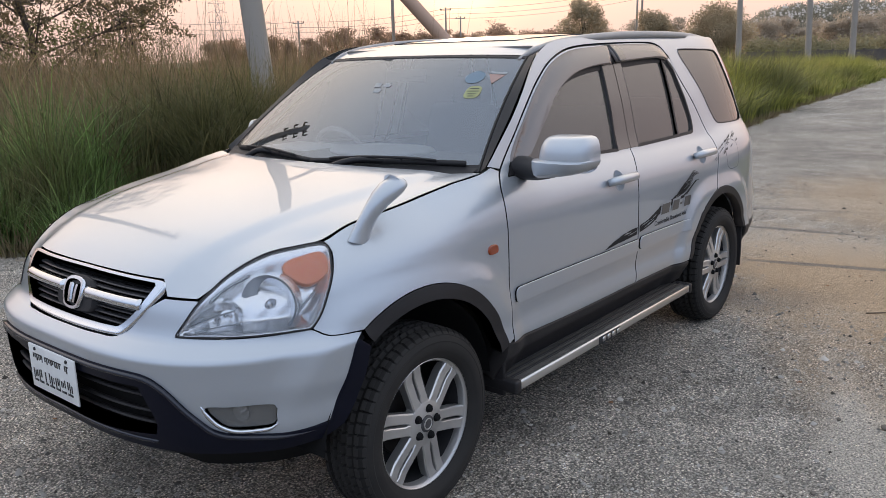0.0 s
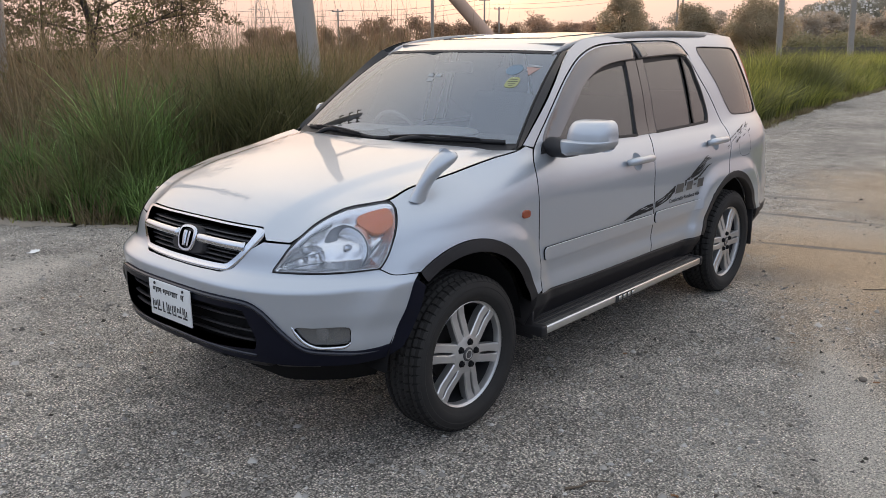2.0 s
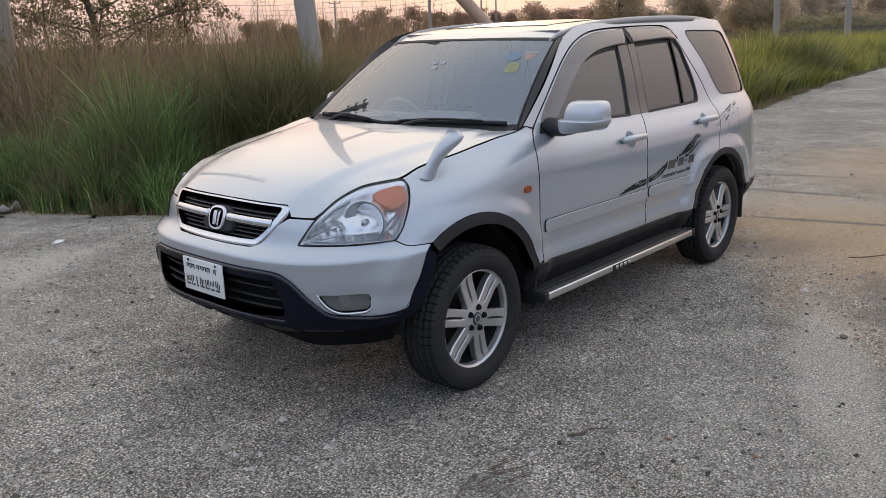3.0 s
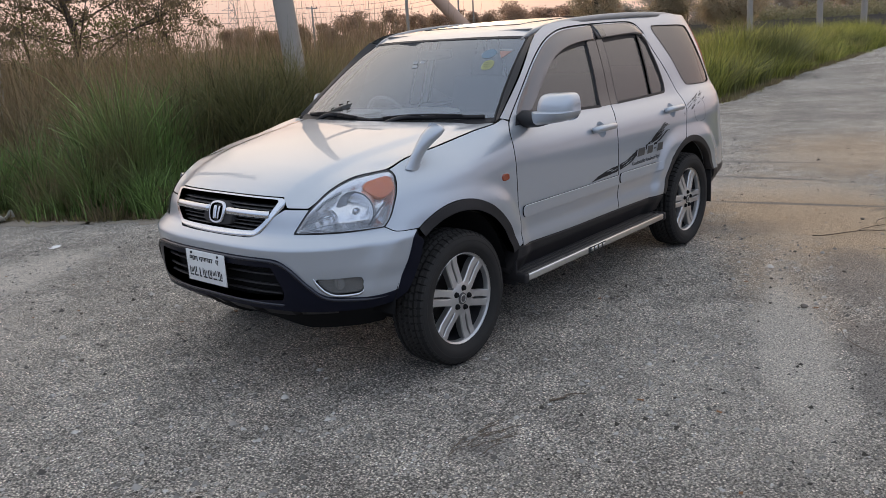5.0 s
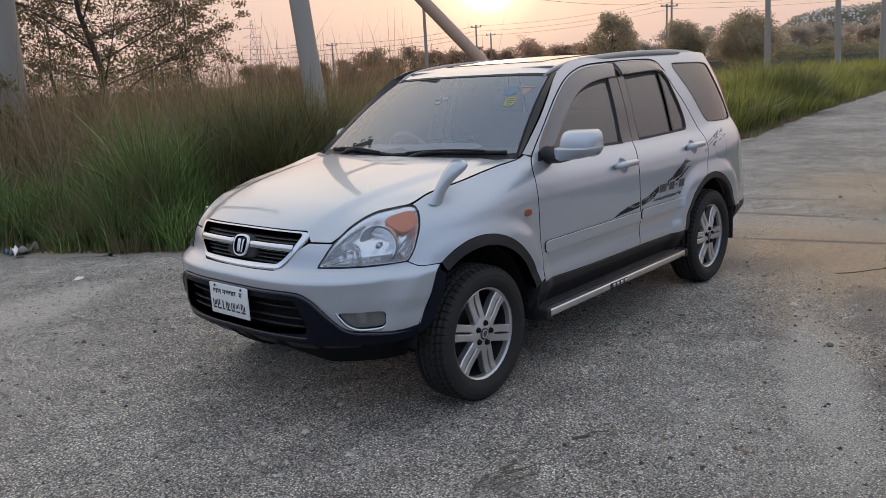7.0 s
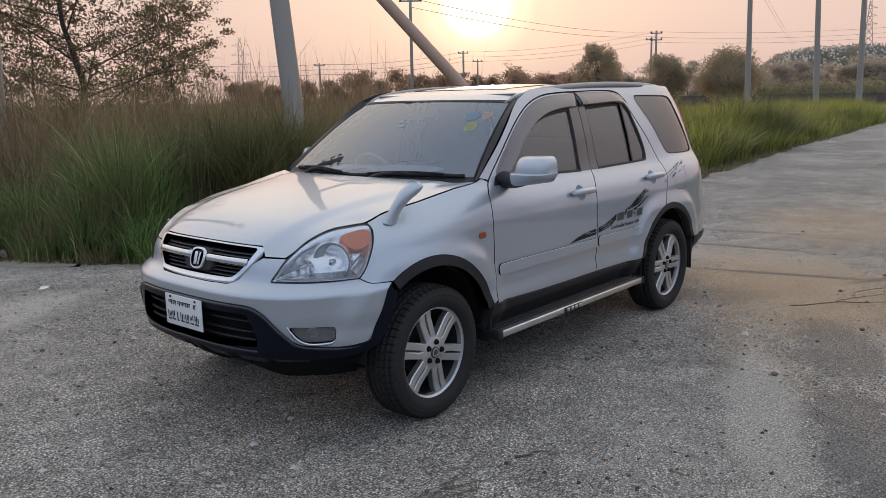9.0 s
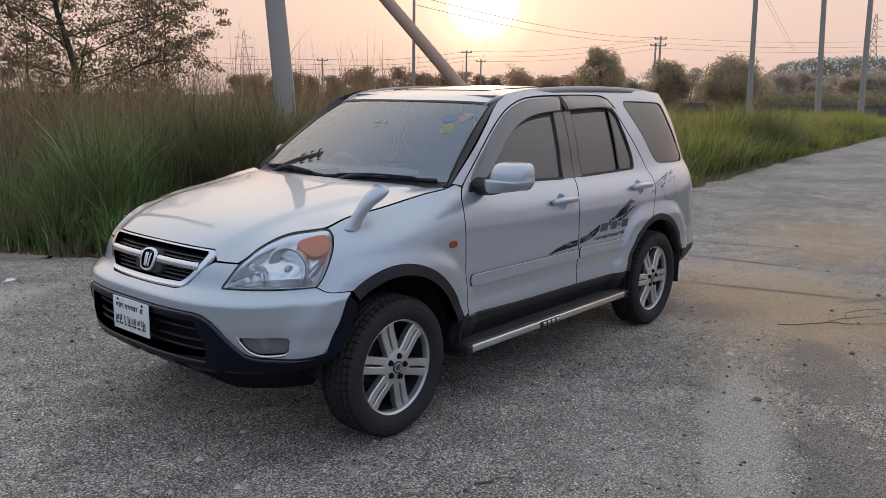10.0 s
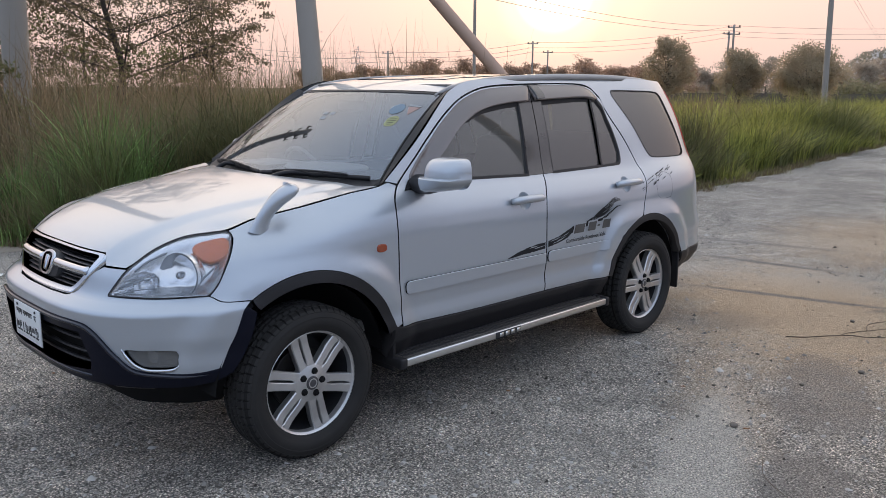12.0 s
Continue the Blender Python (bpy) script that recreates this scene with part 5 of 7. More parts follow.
fender = cornered(ARCH_F) + pts(("s", 0.973, 0.749), ("s", 0.92, 0.772, 1), ("s", 0.958, 0.829), ("s", 0.979, 0.90), ("s", 0.992, 0.975), ("s", 0.972, 1.003, 1),
                                (1.45, 1.038), (1.2, 1.075), (1.0, 1.111), (0.86, 1.130), (0.80, 1.146, 1), (0.757, 1.128, 1), (0.801, 1.065), (0.817, 0.97), (0.814, 0.70), (0.814, 0.50, 1))
panel("fender", silver, car, loop(*fender), both=True, gap=0.0022, lip=0.0015)

front_door_line = pts((0.81, 0.484, 1), (0.81, 0.70), (0.813, 0.97), (0.795, 1.065), (0.745, 1.13), (0.609, 1.240), (0.488, 1.341), (0.337, 1.450), (0.182, 1.530), (-0.014, 1.577), (-0.351, 1.593, 1),
                      (-0.327, 1.105), (-0.287, 1.0), (-0.270, 0.89), (-0.275, 0.676), (-0.272, 0.465, 1), (0.327, 0.469))
front_window = loop(*pts((0.66, 1.135, 1), (-0.205, 1.108, 1), (-0.245, 1.545, 1), (-0.05, 1.538), (0.16, 1.49), (0.34, 1.385), (0.52, 1.258)))
rear_door_line = pts((-0.276, 0.465, 1), (-0.279, 0.676), (-0.274, 0.89), (-0.291, 1.0), (-0.331, 1.105), (-0.357, 1.594, 1), (-0.60, 1.600), (-0.829, 1.597), (-0.94, 1.578), (-1.0, 1.53), (-1.069, 1.414), (-1.204, 1.243), (-1.290, 1.09), (-1.305, 1.0), (-1.275, 0.90), (-1.23, 0.80, 1)) + [
    p[:2] for p in arch(-1.31, 0.462, 78, 18)] + pts((-0.872, 0.455, 1))
rear_window = loop(*pts((-0.417, 1.108, 1), (-1.085, 1.118), (-1.108, 1.14), (-1.112, 1.20), (-1.06, 1.36), (-0.975, 1.525), (-0.94, 1.548), (-0.43, 1.552, 1)))
quarter_window = loop(*pts((-1.165, 1.562), (-1.45, 1.562), (-1.665, 1.556), (-1.745, 1.535), (-1.80, 1.44), (-1.925, 1.19), (-1.925, 1.15), (-1.87, 1.132), (-1.51, 1.138), (-1.44, 1.162), (-1.30, 1.36), (-1.16, 1.53)))


def window(parent, outline, pane_off=-0.010, rubber=0.009, pane_glass=side_glass):
    """A pane behind its rubber seal, on both sides; returns nothing."""
    for k, (pane, seal) in enumerate(zip(
            panel("window_pane", pane_glass, car, shrunk(outline, -0.008), off=pane_off, edge=0, both=True, gap=0, at=pane_at, normal_at=pane_normal),
            panel("window_seal", black_plastic, car, shrunk(outline, -0.4 * rubber - 0.001), holes=[shrunk(outline, rubber)], off=0.002, edge=0.02, grid=0.05, both=True, gap=0))):
        pane.parent = seal.parent = parent[k]


def scoop_ring(x0, z0):
    a = np.linspace(0, 2 * np.pi, 32, endpoint=False)
    return np.array([sx(float(x0 + 0.050 * math.cos(t)), float(z0 + 0.047 * math.sin(t))) for t in a])


SCOOPS = [(-0.095, 0.985), (-1.075, 0.998)]
front_doors = panel("front_door", silver, car, loop(*front_door_line), holes=[front_window, scoop_ring(*SCOOPS[0])], both=True, gap=0.0030, lip=0.0015)
rear_doors = panel("rear_door", silver, car, loop(*rear_door_line), holes=[rear_window, scoop_ring(*SCOOPS[1])], both=True, gap=0.0038, lip=0.0015)
quarter_line = pts((0.818, 1.150, 1), (0.588, 1.318), (0.366, 1.497), (0.276, 1.560), (0.11, 1.610), (-0.3, 1.632), (-0.9, 1.645), (-1.5, 1.640), (-1.95, 1.622, 1), (-2.08, 1.42), (-2.19, 1.14), (-2.235, 0.9), (-2.255, 0.68), (-2.28, 0.49, 1), (-1.745, 0.491, 1)) + [
    p[:2] for p in arch(-1.31, 0.462, 155, 80)] + pts((-1.234, 0.80, 1), (-1.279, 0.90), (-1.309, 1.0), (-1.294, 1.09), (-1.209, 1.245), (-1.074, 1.417), (-1.004, 1.535), (-0.943, 1.583), (-0.829, 1.602), (-0.354, 1.598), (-0.014, 1.581), (0.184, 1.534), (0.340, 1.454), (0.491, 1.345), (0.612, 1.244), (0.75, 1.134, 1))
quarters = panel("quarter_panel", silver, car, loop(*quarter_line), holes=[quarter_window], both=True, lip=0.0015, gap=0.0024)
window(front_doors, front_window, pane_glass=front_glass)
window(rear_doors, rear_window)
window(quarters, quarter_window, -0.004, 0.0025)
# the black middle pillar and the bar in the rear window
for k, ob in enumerate(panel("pillar_cover", pillar_gloss, car, loop(*pts((-0.205, 1.108, 1), (-0.3285, 1.108, 1), (-0.3495, 1.590, 1), (-0.245, 1.578, 1))), off=0.003, both=True, gap=0)):
    ob.parent = front_doors[k]
for k, ob in enumerate(panel("pillar_cover", pillar_gloss, car, loop(*pts((-0.3325, 1.108, 1), (-0.417, 1.108, 1), (-0.435, 1.590, 1), (-0.3575, 1.590, 1))), off=0.003, both=True, gap=0)):
    ob.parent = rear_doors[k]
for k, ob in enumerate(panel("window_bar", black_plastic, car, loop(*pts((-0.890, 1.11, 1), (-0.915, 1.11, 1), (-0.925, 1.55, 1), (-0.900, 1.55, 1))), off=0.002, both=True)):
    ob.parent = rear_doors[k]

# black cladding: arch trims, sill, rear corner
panel("arch_trim", black_plastic, car, loop(*(cornered(arch(1.31, 0.487, 162, 57)) + cornered(arch(1.31, 0.435, 57, 162)))), off=0.003, edge=0.05, both=True, gap=0.001)
panel("arch_trim", black_plastic, car, loop(*(cornered(arch(-1.31, 0.460, 16, 158)) + cornered(arch(-1.31, 0.422, 158, 16)))), off=0.003, edge=0.05, both=True, gap=0.001)
panel("sill_cladding", black_plastic, car, loop(*pts((0.86, 0.50, 1), (0.80, 0.482), (0.327, 0.466), (-0.27, 0.461), (-0.86, 0.452, 1), (-0.89, 0.34, 1), (0.86, 0.33, 1))), off=0.004, edge=0.06, both=True)
panel("rear_bumper_corner", black_plastic, car, loop(*pts((-1.745, 0.488, 1), (-2.15, 0.488, 1), (-2.12, 0.36, 1), (-1.76, 0.36, 1))), off=0.004, both=True)
for k, obs in enumerate((front_doors, rear_doors)):
    x0, x1 = ((0.775, -0.262), (-0.286, -0.856))[k]
    for i, ob in enumerate(panel("side_moulding", silver, car, loop(*pts((x0 - 0.02, 0.690), (x1, 0.684, 1), (x1, 0.624, 1), (x0 - 0.02, 0.626), (x0, 0.64), (x0, 0.675)), step=0.012), off=0.013, edge=0.013, lip=0.005, both=True)):
        ob.parent = obs[i]


# hood, windscreen and roof
crown = spline((0.8, 1.140), (1.0, 1.135), (1.2, 1.118), (1.5, 1.075), (1.75, 1.018), (1.9, 0.962), (1.96, 0.928), (2.02, 0.885))
fall = spline((0.8, 0.010), (1.0, 0.026), (1.2, 0.045), (1.4, 0.049), (1.6, 0.046), (1.75, 0.056), (1.85, 0.082), (1.93, 0.14), (2.02, 0.20))


def hood_base(x, y):
    ridge = 0.44 + (1.93 - x) * 0.19
    return crown(x) - fall(x) * np.abs(y / 0.733) ** 2.4 + 0.010 * smooth(ridge + 0.045, ridge - 0.06, np.abs(y))


# the hood's rim follows grille, lamps and fenders
rim = loop(*(pts(("s", 0.0, 0.919), ("s", 0.22, 0.919), ("s", 0.436, 0.917, 1), ("s", 0.462, 0.874, 1), ("s", 0.566, 0.873, 1), ("s", 0.603, 0.896), ("s", 0.651, 0.932), ("s", 0.707, 0.961), ("s", 0.769, 0.983), ("s", 0.83, 0.994), ("s", 0.955, 1.005),
                 (1.45, 1.041), (1.2, 1.078), (1.0, 1.114), (0.865, 1.132))), closed=False)
rim = skin(rim[:, 0], rim[:, 1])
rim = np.concatenate([rim[::-1] * (1, -1, 1), rim[1:]])
rim_rise = rim[:, 2] - hood_base(rim[:, 0], rim[:, 1])


def hood_at(x, y):
    d2 = (np.asarray(x)[..., None] - rim[:, 0]) ** 2 + (np.asarray(y)[..., None] - rim[:, 1]) ** 2 + 1e-6
    w = d2 ** -2.0
    lift = (w * rim_rise).sum(-1) / w.sum(-1) * np.exp(-d2.min(-1) / 0.11 ** 2)
    return np.stack([x, y, hood_base(x, y) + lift], -1)


def hood_normal(x, y):
    e = 0.004
    a, b = hood_at(x + e, y) - hood_at(x - e, y), hood_at(x, y + e) - hood_at(x, y - e)
    q = np.cross(a, b)
    return q / np.linalg.norm(q, axis=-1, keepdims=True)


rear_rim = loop((rim[-1][0], rim[-1][1], 1), (0.92, 0.60), (0.995, 0.3), (1.02, 0.0), (0.995, -0.3), (0.92, -0.60), (rim[0][0], rim[0][1], 1), closed=False)
hood_line = np.concatenate([rim[:, :2], rear_rim[1:-1]])
panel("hood", silver, car, hood_line, at=hood_at, normal_at=hood_normal, grid=0.025, gap=0.001)


def screen_at(u, v):
    bx, by, bz = 0.985 - 0.165 * u ** 2, 0.748 * u, 1.118 + 0.020 * u ** 2
    tx, ty, tz = 0.325 - 0.055 * u ** 2, 0.600 * u, 1.556 - 0.012 * u ** 2
    bow = 0.022 * 4 * v * (1 - v)
    return np.stack([bx + (tx - bx) * v + bow * 0.6, by + (ty - by) * v, bz + (tz - bz) * v + bow * 0.8], -1)


def screen_normal(u, v):
    e = 0.01
    q = np.cross(screen_at(u + e, v) - screen_at(u - e, v), screen_at(u, v + e) - screen_at(u, v - e))
    return q / np.linalg.norm(q, axis=-1, keepdims=True)


windscreen = panel("windscreen", screen_glass, car, loop((-0.999, 0.0, 1), (0.999, 0.0, 1), (0.999, 1.0, 1), (-0.999, 1.0, 1), step=0.05), at=screen_at, normal_at=screen_normal, grid=0.05, edge=0, gap=0)
edge_band = loop((-1.0, -0.02, 1), (1.0, -0.02, 1), (1.0, 1.0, 1), (-1.0, 1.0, 1), step=0.05)
panel("windscreen_seal", black_plastic, windscreen, edge_band, holes=[loop((-0.990, 0.03, 1), (0.990, 0.03, 1), (0.990, 0.978, 1), (-0.990, 0.978, 1), step=0.05)], at=screen_at, normal_at=screen_normal, off=0.003, grid=0.06, gap=0, edge=0.008)

ridge_line = spline((-2.0, 1.625), (-1.7, 1.642), (-1.2, 1.658), (-0.6, 1.658), (-0.1, 1.636), (0.15, 1.603), (0.30, 1.566), (0.34, 1.552))
roof_half = spline((-2.0, 0.53), (-1.7, 0.585), (-1.2, 0.612), (-0.2, 0.615), (0.1, 0.605), (0.26, 0.585), (0.34, 0.575))


def roof_at(u, v):
    x0 = 0.322 - 0.055 * u ** 2
    x = x0 + (-1.93 - x0) * v
    k = np.abs(u)
    return np.stack([x, u * roof_half(x), ridge_line(x) - (0.010 + 0.025 * smooth(0.2, -0.3, x)) * k ** 2.5 - 0.015 * u ** 2 * smooth(0.07, 0.0, v)], -1)


rv, rf = grid_surface(roof_at, np.linspace(-1, 1, 33), np.linspace(0, 1, 49))
part("roof", mesh_of("roof", rv, [f[::-1] for f in rf], [silver]), car)


def roof_normal(u, v):
    e = 0.01
    q = np.cross(roof_at(u, v + e) - roof_at(u, v - e), roof_at(u + e, v) - roof_at(u - e, v))
    return q / np.linalg.norm(q, axis=-1, keepdims=True)


panel("sunroof", black_plastic, car, loop((-0.62, 0.12, 1), (0.62, 0.12, 1), (0.62, 0.44, 1), (-0.62, 0.44, 1), step=0.06), at=roof_at, normal_at=roof_normal, off=0.009, edge=0.012, grid=0.08, gap=0, label="dark sunroof")
# pillar strips between the screen and the side
front_edge = loop(*pts((0.818, 1.150), (0.588, 1.318), (0.366, 1.497), (0.276, 1.560)), closed=False, step=0.02)
for sgn in (1, -1):
    a = skin(front_edge[:, 0], front_edge[:, 1]) * (1, sgn, 1)
    b = screen_at(np.full(len(a), 1.0 * sgn), np.linspace(-0.02, 1.0, len(a)))
    m = b + (a - b) * (0.80 if sgn > 0 else 0.95) + (0.002, 0.002 * sgn, 0.002)
    k = len(a)
    f = [(i, i + 1, i + 1 + k, i + k) for i in range(k - 1)]
    f = f if sgn < 0 else [q[::-1] for q in f]
    part("pillar_strip", mesh_of("pillar_strip", np.concatenate([m, b]), f, [black_plastic]), car)
    na = skin_normal(front_edge[:, 0], front_edge[:, 1])
    nm_ = 0.75 * na + 0.25 * screen_normal(np.full(k, 1.0), np.linspace(0, 1, k))
    nn_ = np.concatenate([na, nm_ / np.linalg.norm(nm_, axis=1, keepdims=True)]) * (1, sgn, 1)
    part("pillar_skin", mesh_of("pillar_skin", np.concatenate([a, m]), f, [silver], nn_), car)

# roof rails
for sgn in (1, -1):
    line = loop((0.30, 1.545), (0.20, 1.598), (0.05, 1.632), (-0.25, 1.660), (-0.7, 1.677), (-1.2, 1.678), (-1.6, 1.664), (-1.86, 1.635), closed=False, step=0.04)
    yy = spline((-1.9, 0.515), (-1.6, 0.575), (-1.2, 0.600), (-0.2, 0.603), (0.1, 0.592), (0.3, 0.572))(line[:, 0])
    c = np.stack([line[:, 0], sgn * yy, line[:, 1]], -1)
    ring = np.array([(-0.014, -0.05), (-0.014, -0.026), (-0.007, -0.019), (0.008, -0.019), (0.018, -0.026), (0.024, -0.052)])
    taper = np.clip(np.minimum(np.arange(len(c)), np.arange(len(c))[::-1]) / 6 + 0.30, 0, 1)
    rings = [[(p[0], p[1] + sgn * q[0] * t, p[2] + q[1] * t) for q in ring[::sgn]] for p, t in zip(c, taper)]
    part("roof_rail", mesh_of("roof_rail", *loft(rings), [grey_rail]), car)

# tailgate and rear bumper close the back
def back_at(u, z):
    """The skin round the back, u from its middle line."""
    return skin(np.where(u < 0, -1, 1) * (L3 - 0.002 - np.abs(u)), z)


bv, bf = grid_surface(back_at, np.linspace(-0.66, 0.66, 41), np.linspace(0.36, 1.62, 30))
part("tailgate", mesh_of("tailgate", bv, bf, [silver]), car)


# ---- wheels ----
def tyre_mesh():
    prof = [(0.212, -0.085), (0.235, -0.103), (0.275, -0.110), (0.305, -0.104), (0.322, -0.092)]
    prof += [(0.335, y) for y in np.linspace(-0.082, 0.082, 19)]
    prof += [(0.322, 0.092), (0.312, 0.1005), (0.309, 0.1000), (0.303, 0.1045), (0.290, 0.1085), (0.287, 0.1075), (0.275, 0.110), (0.257, 0.1085), (0.254, 0.1065), (0.243, 0.102), (0.234, 0.095), (0.226, 0.085)]
    prof = np.array([(r, y if y > 0 else 0.88 * y) for r, y in prof])
    nt = 448
    th = np.linspace(0, 2 * np.pi, nt, endpoint=False)
    step = (np.arange(nt) % 8)
    v = []
    for r, y in prof:
        depth = np.zeros(nt)
        if r >= 0.32:
            if abs(y) > 0.055:
                depth = np.where((step + (4 if y < 0 else 0)) % 8 >= 7, 0.009, 0)
            elif min(abs(abs(y) - 0.050), abs(abs(y) - 0.018)) < 0.006:
                depth = np.full(nt, 0.012)
            else:
                depth = np.where((step + int(abs(y) * 300)) % 8 >= 7, 0.006, 0)
        rr = r - depth - 0.004 * (abs(y) / 0.082) ** 4 * (r >= 0.33)
        v.append(np.stack([rr * np.cos(th), np.full(nt, y), rr * np.sin(th)], -1))
    m = len(prof)
    v = np.concatenate(v)
    f = [(i * nt + j, i * nt + (j + 1) % nt, (i + 1) * nt + (j + 1) % nt, (i + 1) * nt + j) for i in range(m - 1) for j in range(nt)]
    me = crisp(mesh_of("tyre", v, f, [rubber, groove_rubber]), 30)
    for q, face in zip(me.polygons, f):
        r_ = np.hypot(v[list(face), 0], v[list(face), 2])
        if r_.min() < 0.3265 and r_.max() > 0.3200 - 0.0145 and abs(v[face[0], 1]) < 0.0935 and abs(v[face[2], 1]) < 0.0935 and r_.mean() < 0.3285 and r_.min() < 0.327:
            q.material_index = 1
    return me


def lathe(name, prof, mat, n=64, flip=False):
    th = np.linspace(0, 2 * np.pi, n, endpoint=False)
    v = np.concatenate([np.stack([r * np.cos(th), np.full(n, y), r * np.sin(th)], -1) for r, y in prof])
    f = [(i * n + j, i * n + (j + 1) % n, (i + 1) * n + (j + 1) % n, (i + 1) * n + j) for i in range(len(prof) - 1) for j in range(n)]
    return crisp(mesh_of(name, v, [q[::-1] for q in f] if flip else f, [mat]), 40)


def spoke_mesh():
    """One twin spoke, pointing up: two bars with a slot between them, joined at the hub."""
    bars = []
    for sd in (1, -1):
        rings = []
        for r in np.linspace(0.050, 0.216, 14):
            inner = 0.0052 * smooth(0.085, 0.10, r) * smooth(0.212, 0.200, r)
            outer = 0.0385 + 0.004 * (r - 0.05) / 0.15
            face = 0.080 - 0.010 * smooth(0.05, 0.20, r) + 0.006 * smooth(0.17, 0.214, r)
            q = [(inner - 0.0015, face - 0.040), (inner, face - 0.003), (inner + 0.003, face), (outer - 0.004, face - 0.001), (outer, face - 0.006), (outer - 0.003, face - 0.040)]
            rings.append([(sd * a, y, r) for a, y in (q if sd > 0 else q[::-1])])
        bars.append(loft([r[::-1] for r in rings]))
    v, f = join(*bars)
    me = mesh_of("spoke", v, f, [alloy])
    bm = bmesh.new()
    bm.from_mesh(me)
    bmesh.ops.recalc_face_normals(bm, faces=bm.faces)
    bm.to_mesh(me)
    bm.free()
    return crisp(me, 30)


hub_grey = material("hub_grey", (0.10, 0.10, 0.105), 0.4, 0.6)
tyre_me, spoke_me = tyre_mesh(), spoke_mesh()
rim_me = lathe("rim", [(0.2255, 0.088), (0.231, 0.084), (0.228, 0.080), (0.2175, 0.076), (0.2145, 0.064), (0.214, 0.050)], alloy, flip=True)
barrel_me = lathe("barrel", [(0.2145, 0.051), (0.205, -0.02), (0.193, -0.085), (0.06, -0.085)], dark_alloy, flip=True)
disc_me = lathe("brake_disc", [(0.04, -0.01), (0.13, -0.01), (0.134, -0.014), (0.134, -0.03)], material("brake_disc", (0.05, 0.045, 0.042), 0.5, 0.5), flip=True)
hub_me = lathe("hub", [(0.001, 0.082), (0.032, 0.083), (0.036, 0.0812), (0.074, 0.0808), (0.082, 0.077), (0.086, 0.045)], alloy, flip=True)
cap_me = lathe("hub_cap", [(0.0005, 0.0895), (0.024, 0.089), (0.029, 0.087), (0.031, 0.080)], hub_grey, 32, flip=True)
mark_me = lathe("cap_mark", [(0.016, 0.0885), (0.017, 0.0905), (0.021, 0.0903), (0.022, 0.0875)], alloy, 32, flip=True)
# flat black disc on the hub, painting the shaded recess round a nut
hole_shade_me = lathe("nut_hole", [(0.0005, 0.0815), (0.0150, 0.0815), (0.0160, 0.0785)], gap_black, 20, flip=True)
nut_me = lathe("lug_nut", [(0.0005, 0.094), (0.0095, 0.094), (0.0128, 0.090), (0.0140, 0.079)], gap_black, 6, flip=True)
for hx in (1.31, -1.31):
    for sgn in (1, -1):
        wheel = new("wheel")
        wheel.parent = car
        wheel["label"] = "six-spoke alloy wheel with a worn black tyre"
        wheel.location = (hx, sgn * 0.790, HUB)
        wheel.rotation_euler = (0, radians(-15 if hx > 0 else -2), 0 if sgn > 0 else math.pi)
        for nm, me in (("tyre", tyre_me), ("rim", rim_me), ("barrel", barrel_me), ("brake_disc", disc_me), ("hub", hub_me), ("hub_cap", cap_me), ("cap_mark", mark_me)):
            part(nm, me, wheel)
        for i in range(6):
            sp = part("spoke", spoke_me, wheel)
            sp.matrix_local = Matrix.Rotation(radians(60 * i + 30), 4, "Y") @ Matrix(((1, 0, 0, 0), (0, 1, 0, 0), (0, 0, 1, 0), (0, 0, 0, 1)))
        for i in range(5):
            for nm, me in (("nut_hole", hole_shade_me), ("lug_nut", nut_me)):
                a = radians(72 * i + 18)
                part(nm, me, wheel).location = (0.052 * math.cos(a), 0, 0.052 * math.sin(a))
# dark wheel housings
for hx in (1.31, -1.31):
    for sgn in (1, -1):
        th = np.linspace(radians(5), radians(175), 40)
        rr = 0.43
        v = np.concatenate([np.stack([hx + rr * np.cos(th), np.full(40, sgn * y), HUB + rr * np.sin(th)], -1) for y in (0.83, 0.50)])
        v = np.concatenate([v, [(hx, sgn * 0.50, HUB)]])
        f = [(i, i + 1, 41 + i, 40 + i) for i in range(39)] + [(40 + i, 41 + i, 80) for i in range(39)]
        part("wheel_housing", mesh_of("wheel_housing", v, f, [gap_black]), car)


# ---- the car's front ----
def both_ways(half_pts):
    """A symmetric outline from its left half, given from the centre's top round to the centre's bottom."""
    return half_pts + [(-s, z, *c) for s, z, *c in half_pts[::-1] if s > 1e-6]


fog_line = loop((0.632, 0.570), (0.70, 0.572), (0.826, 0.568), (0.828, 0.535), (0.816, 0.503), (0.72, 0.497), (0.675, 0.512))
fog_right = fog_line * (-1, 1)
bumper_line = loop(*both_ways([(0.0, 0.742), (0.20, 0.744), (0.305, 0.755), (0.388, 0.832), (0.452, 0.868, 1), (0.568, 0.868, 1), (0.537, 0.821), (0.503, 0.765, 1), (0.70, 0.765), (0.80, 0.766), (0.916, 0.770, 1), (0.973, 0.7480), (1.088, 0.7405, 1),
                               (1.046, 0.632), (0.978, 0.486, 1), (0.90, 0.476), (0.80, 0.477), (0.669, 0.494), (0.598, 0.549), (0.504, 0.636), (0.43, 0.666), (0.20, 0.668), (0.0, 0.668)]))
panel("front_bumper", silver, car, bumper_line, holes=[fog_line, fog_right], grid=0.012, gap=0.001)

opening = loop(*both_ways([(0.0, 0.626), (0.25, 0.627), (0.425, 0.628, 1), (0.478, 0.525), (0.468, 0.478, 1), (0.25, 0.462), (0.0, 0.458)]))
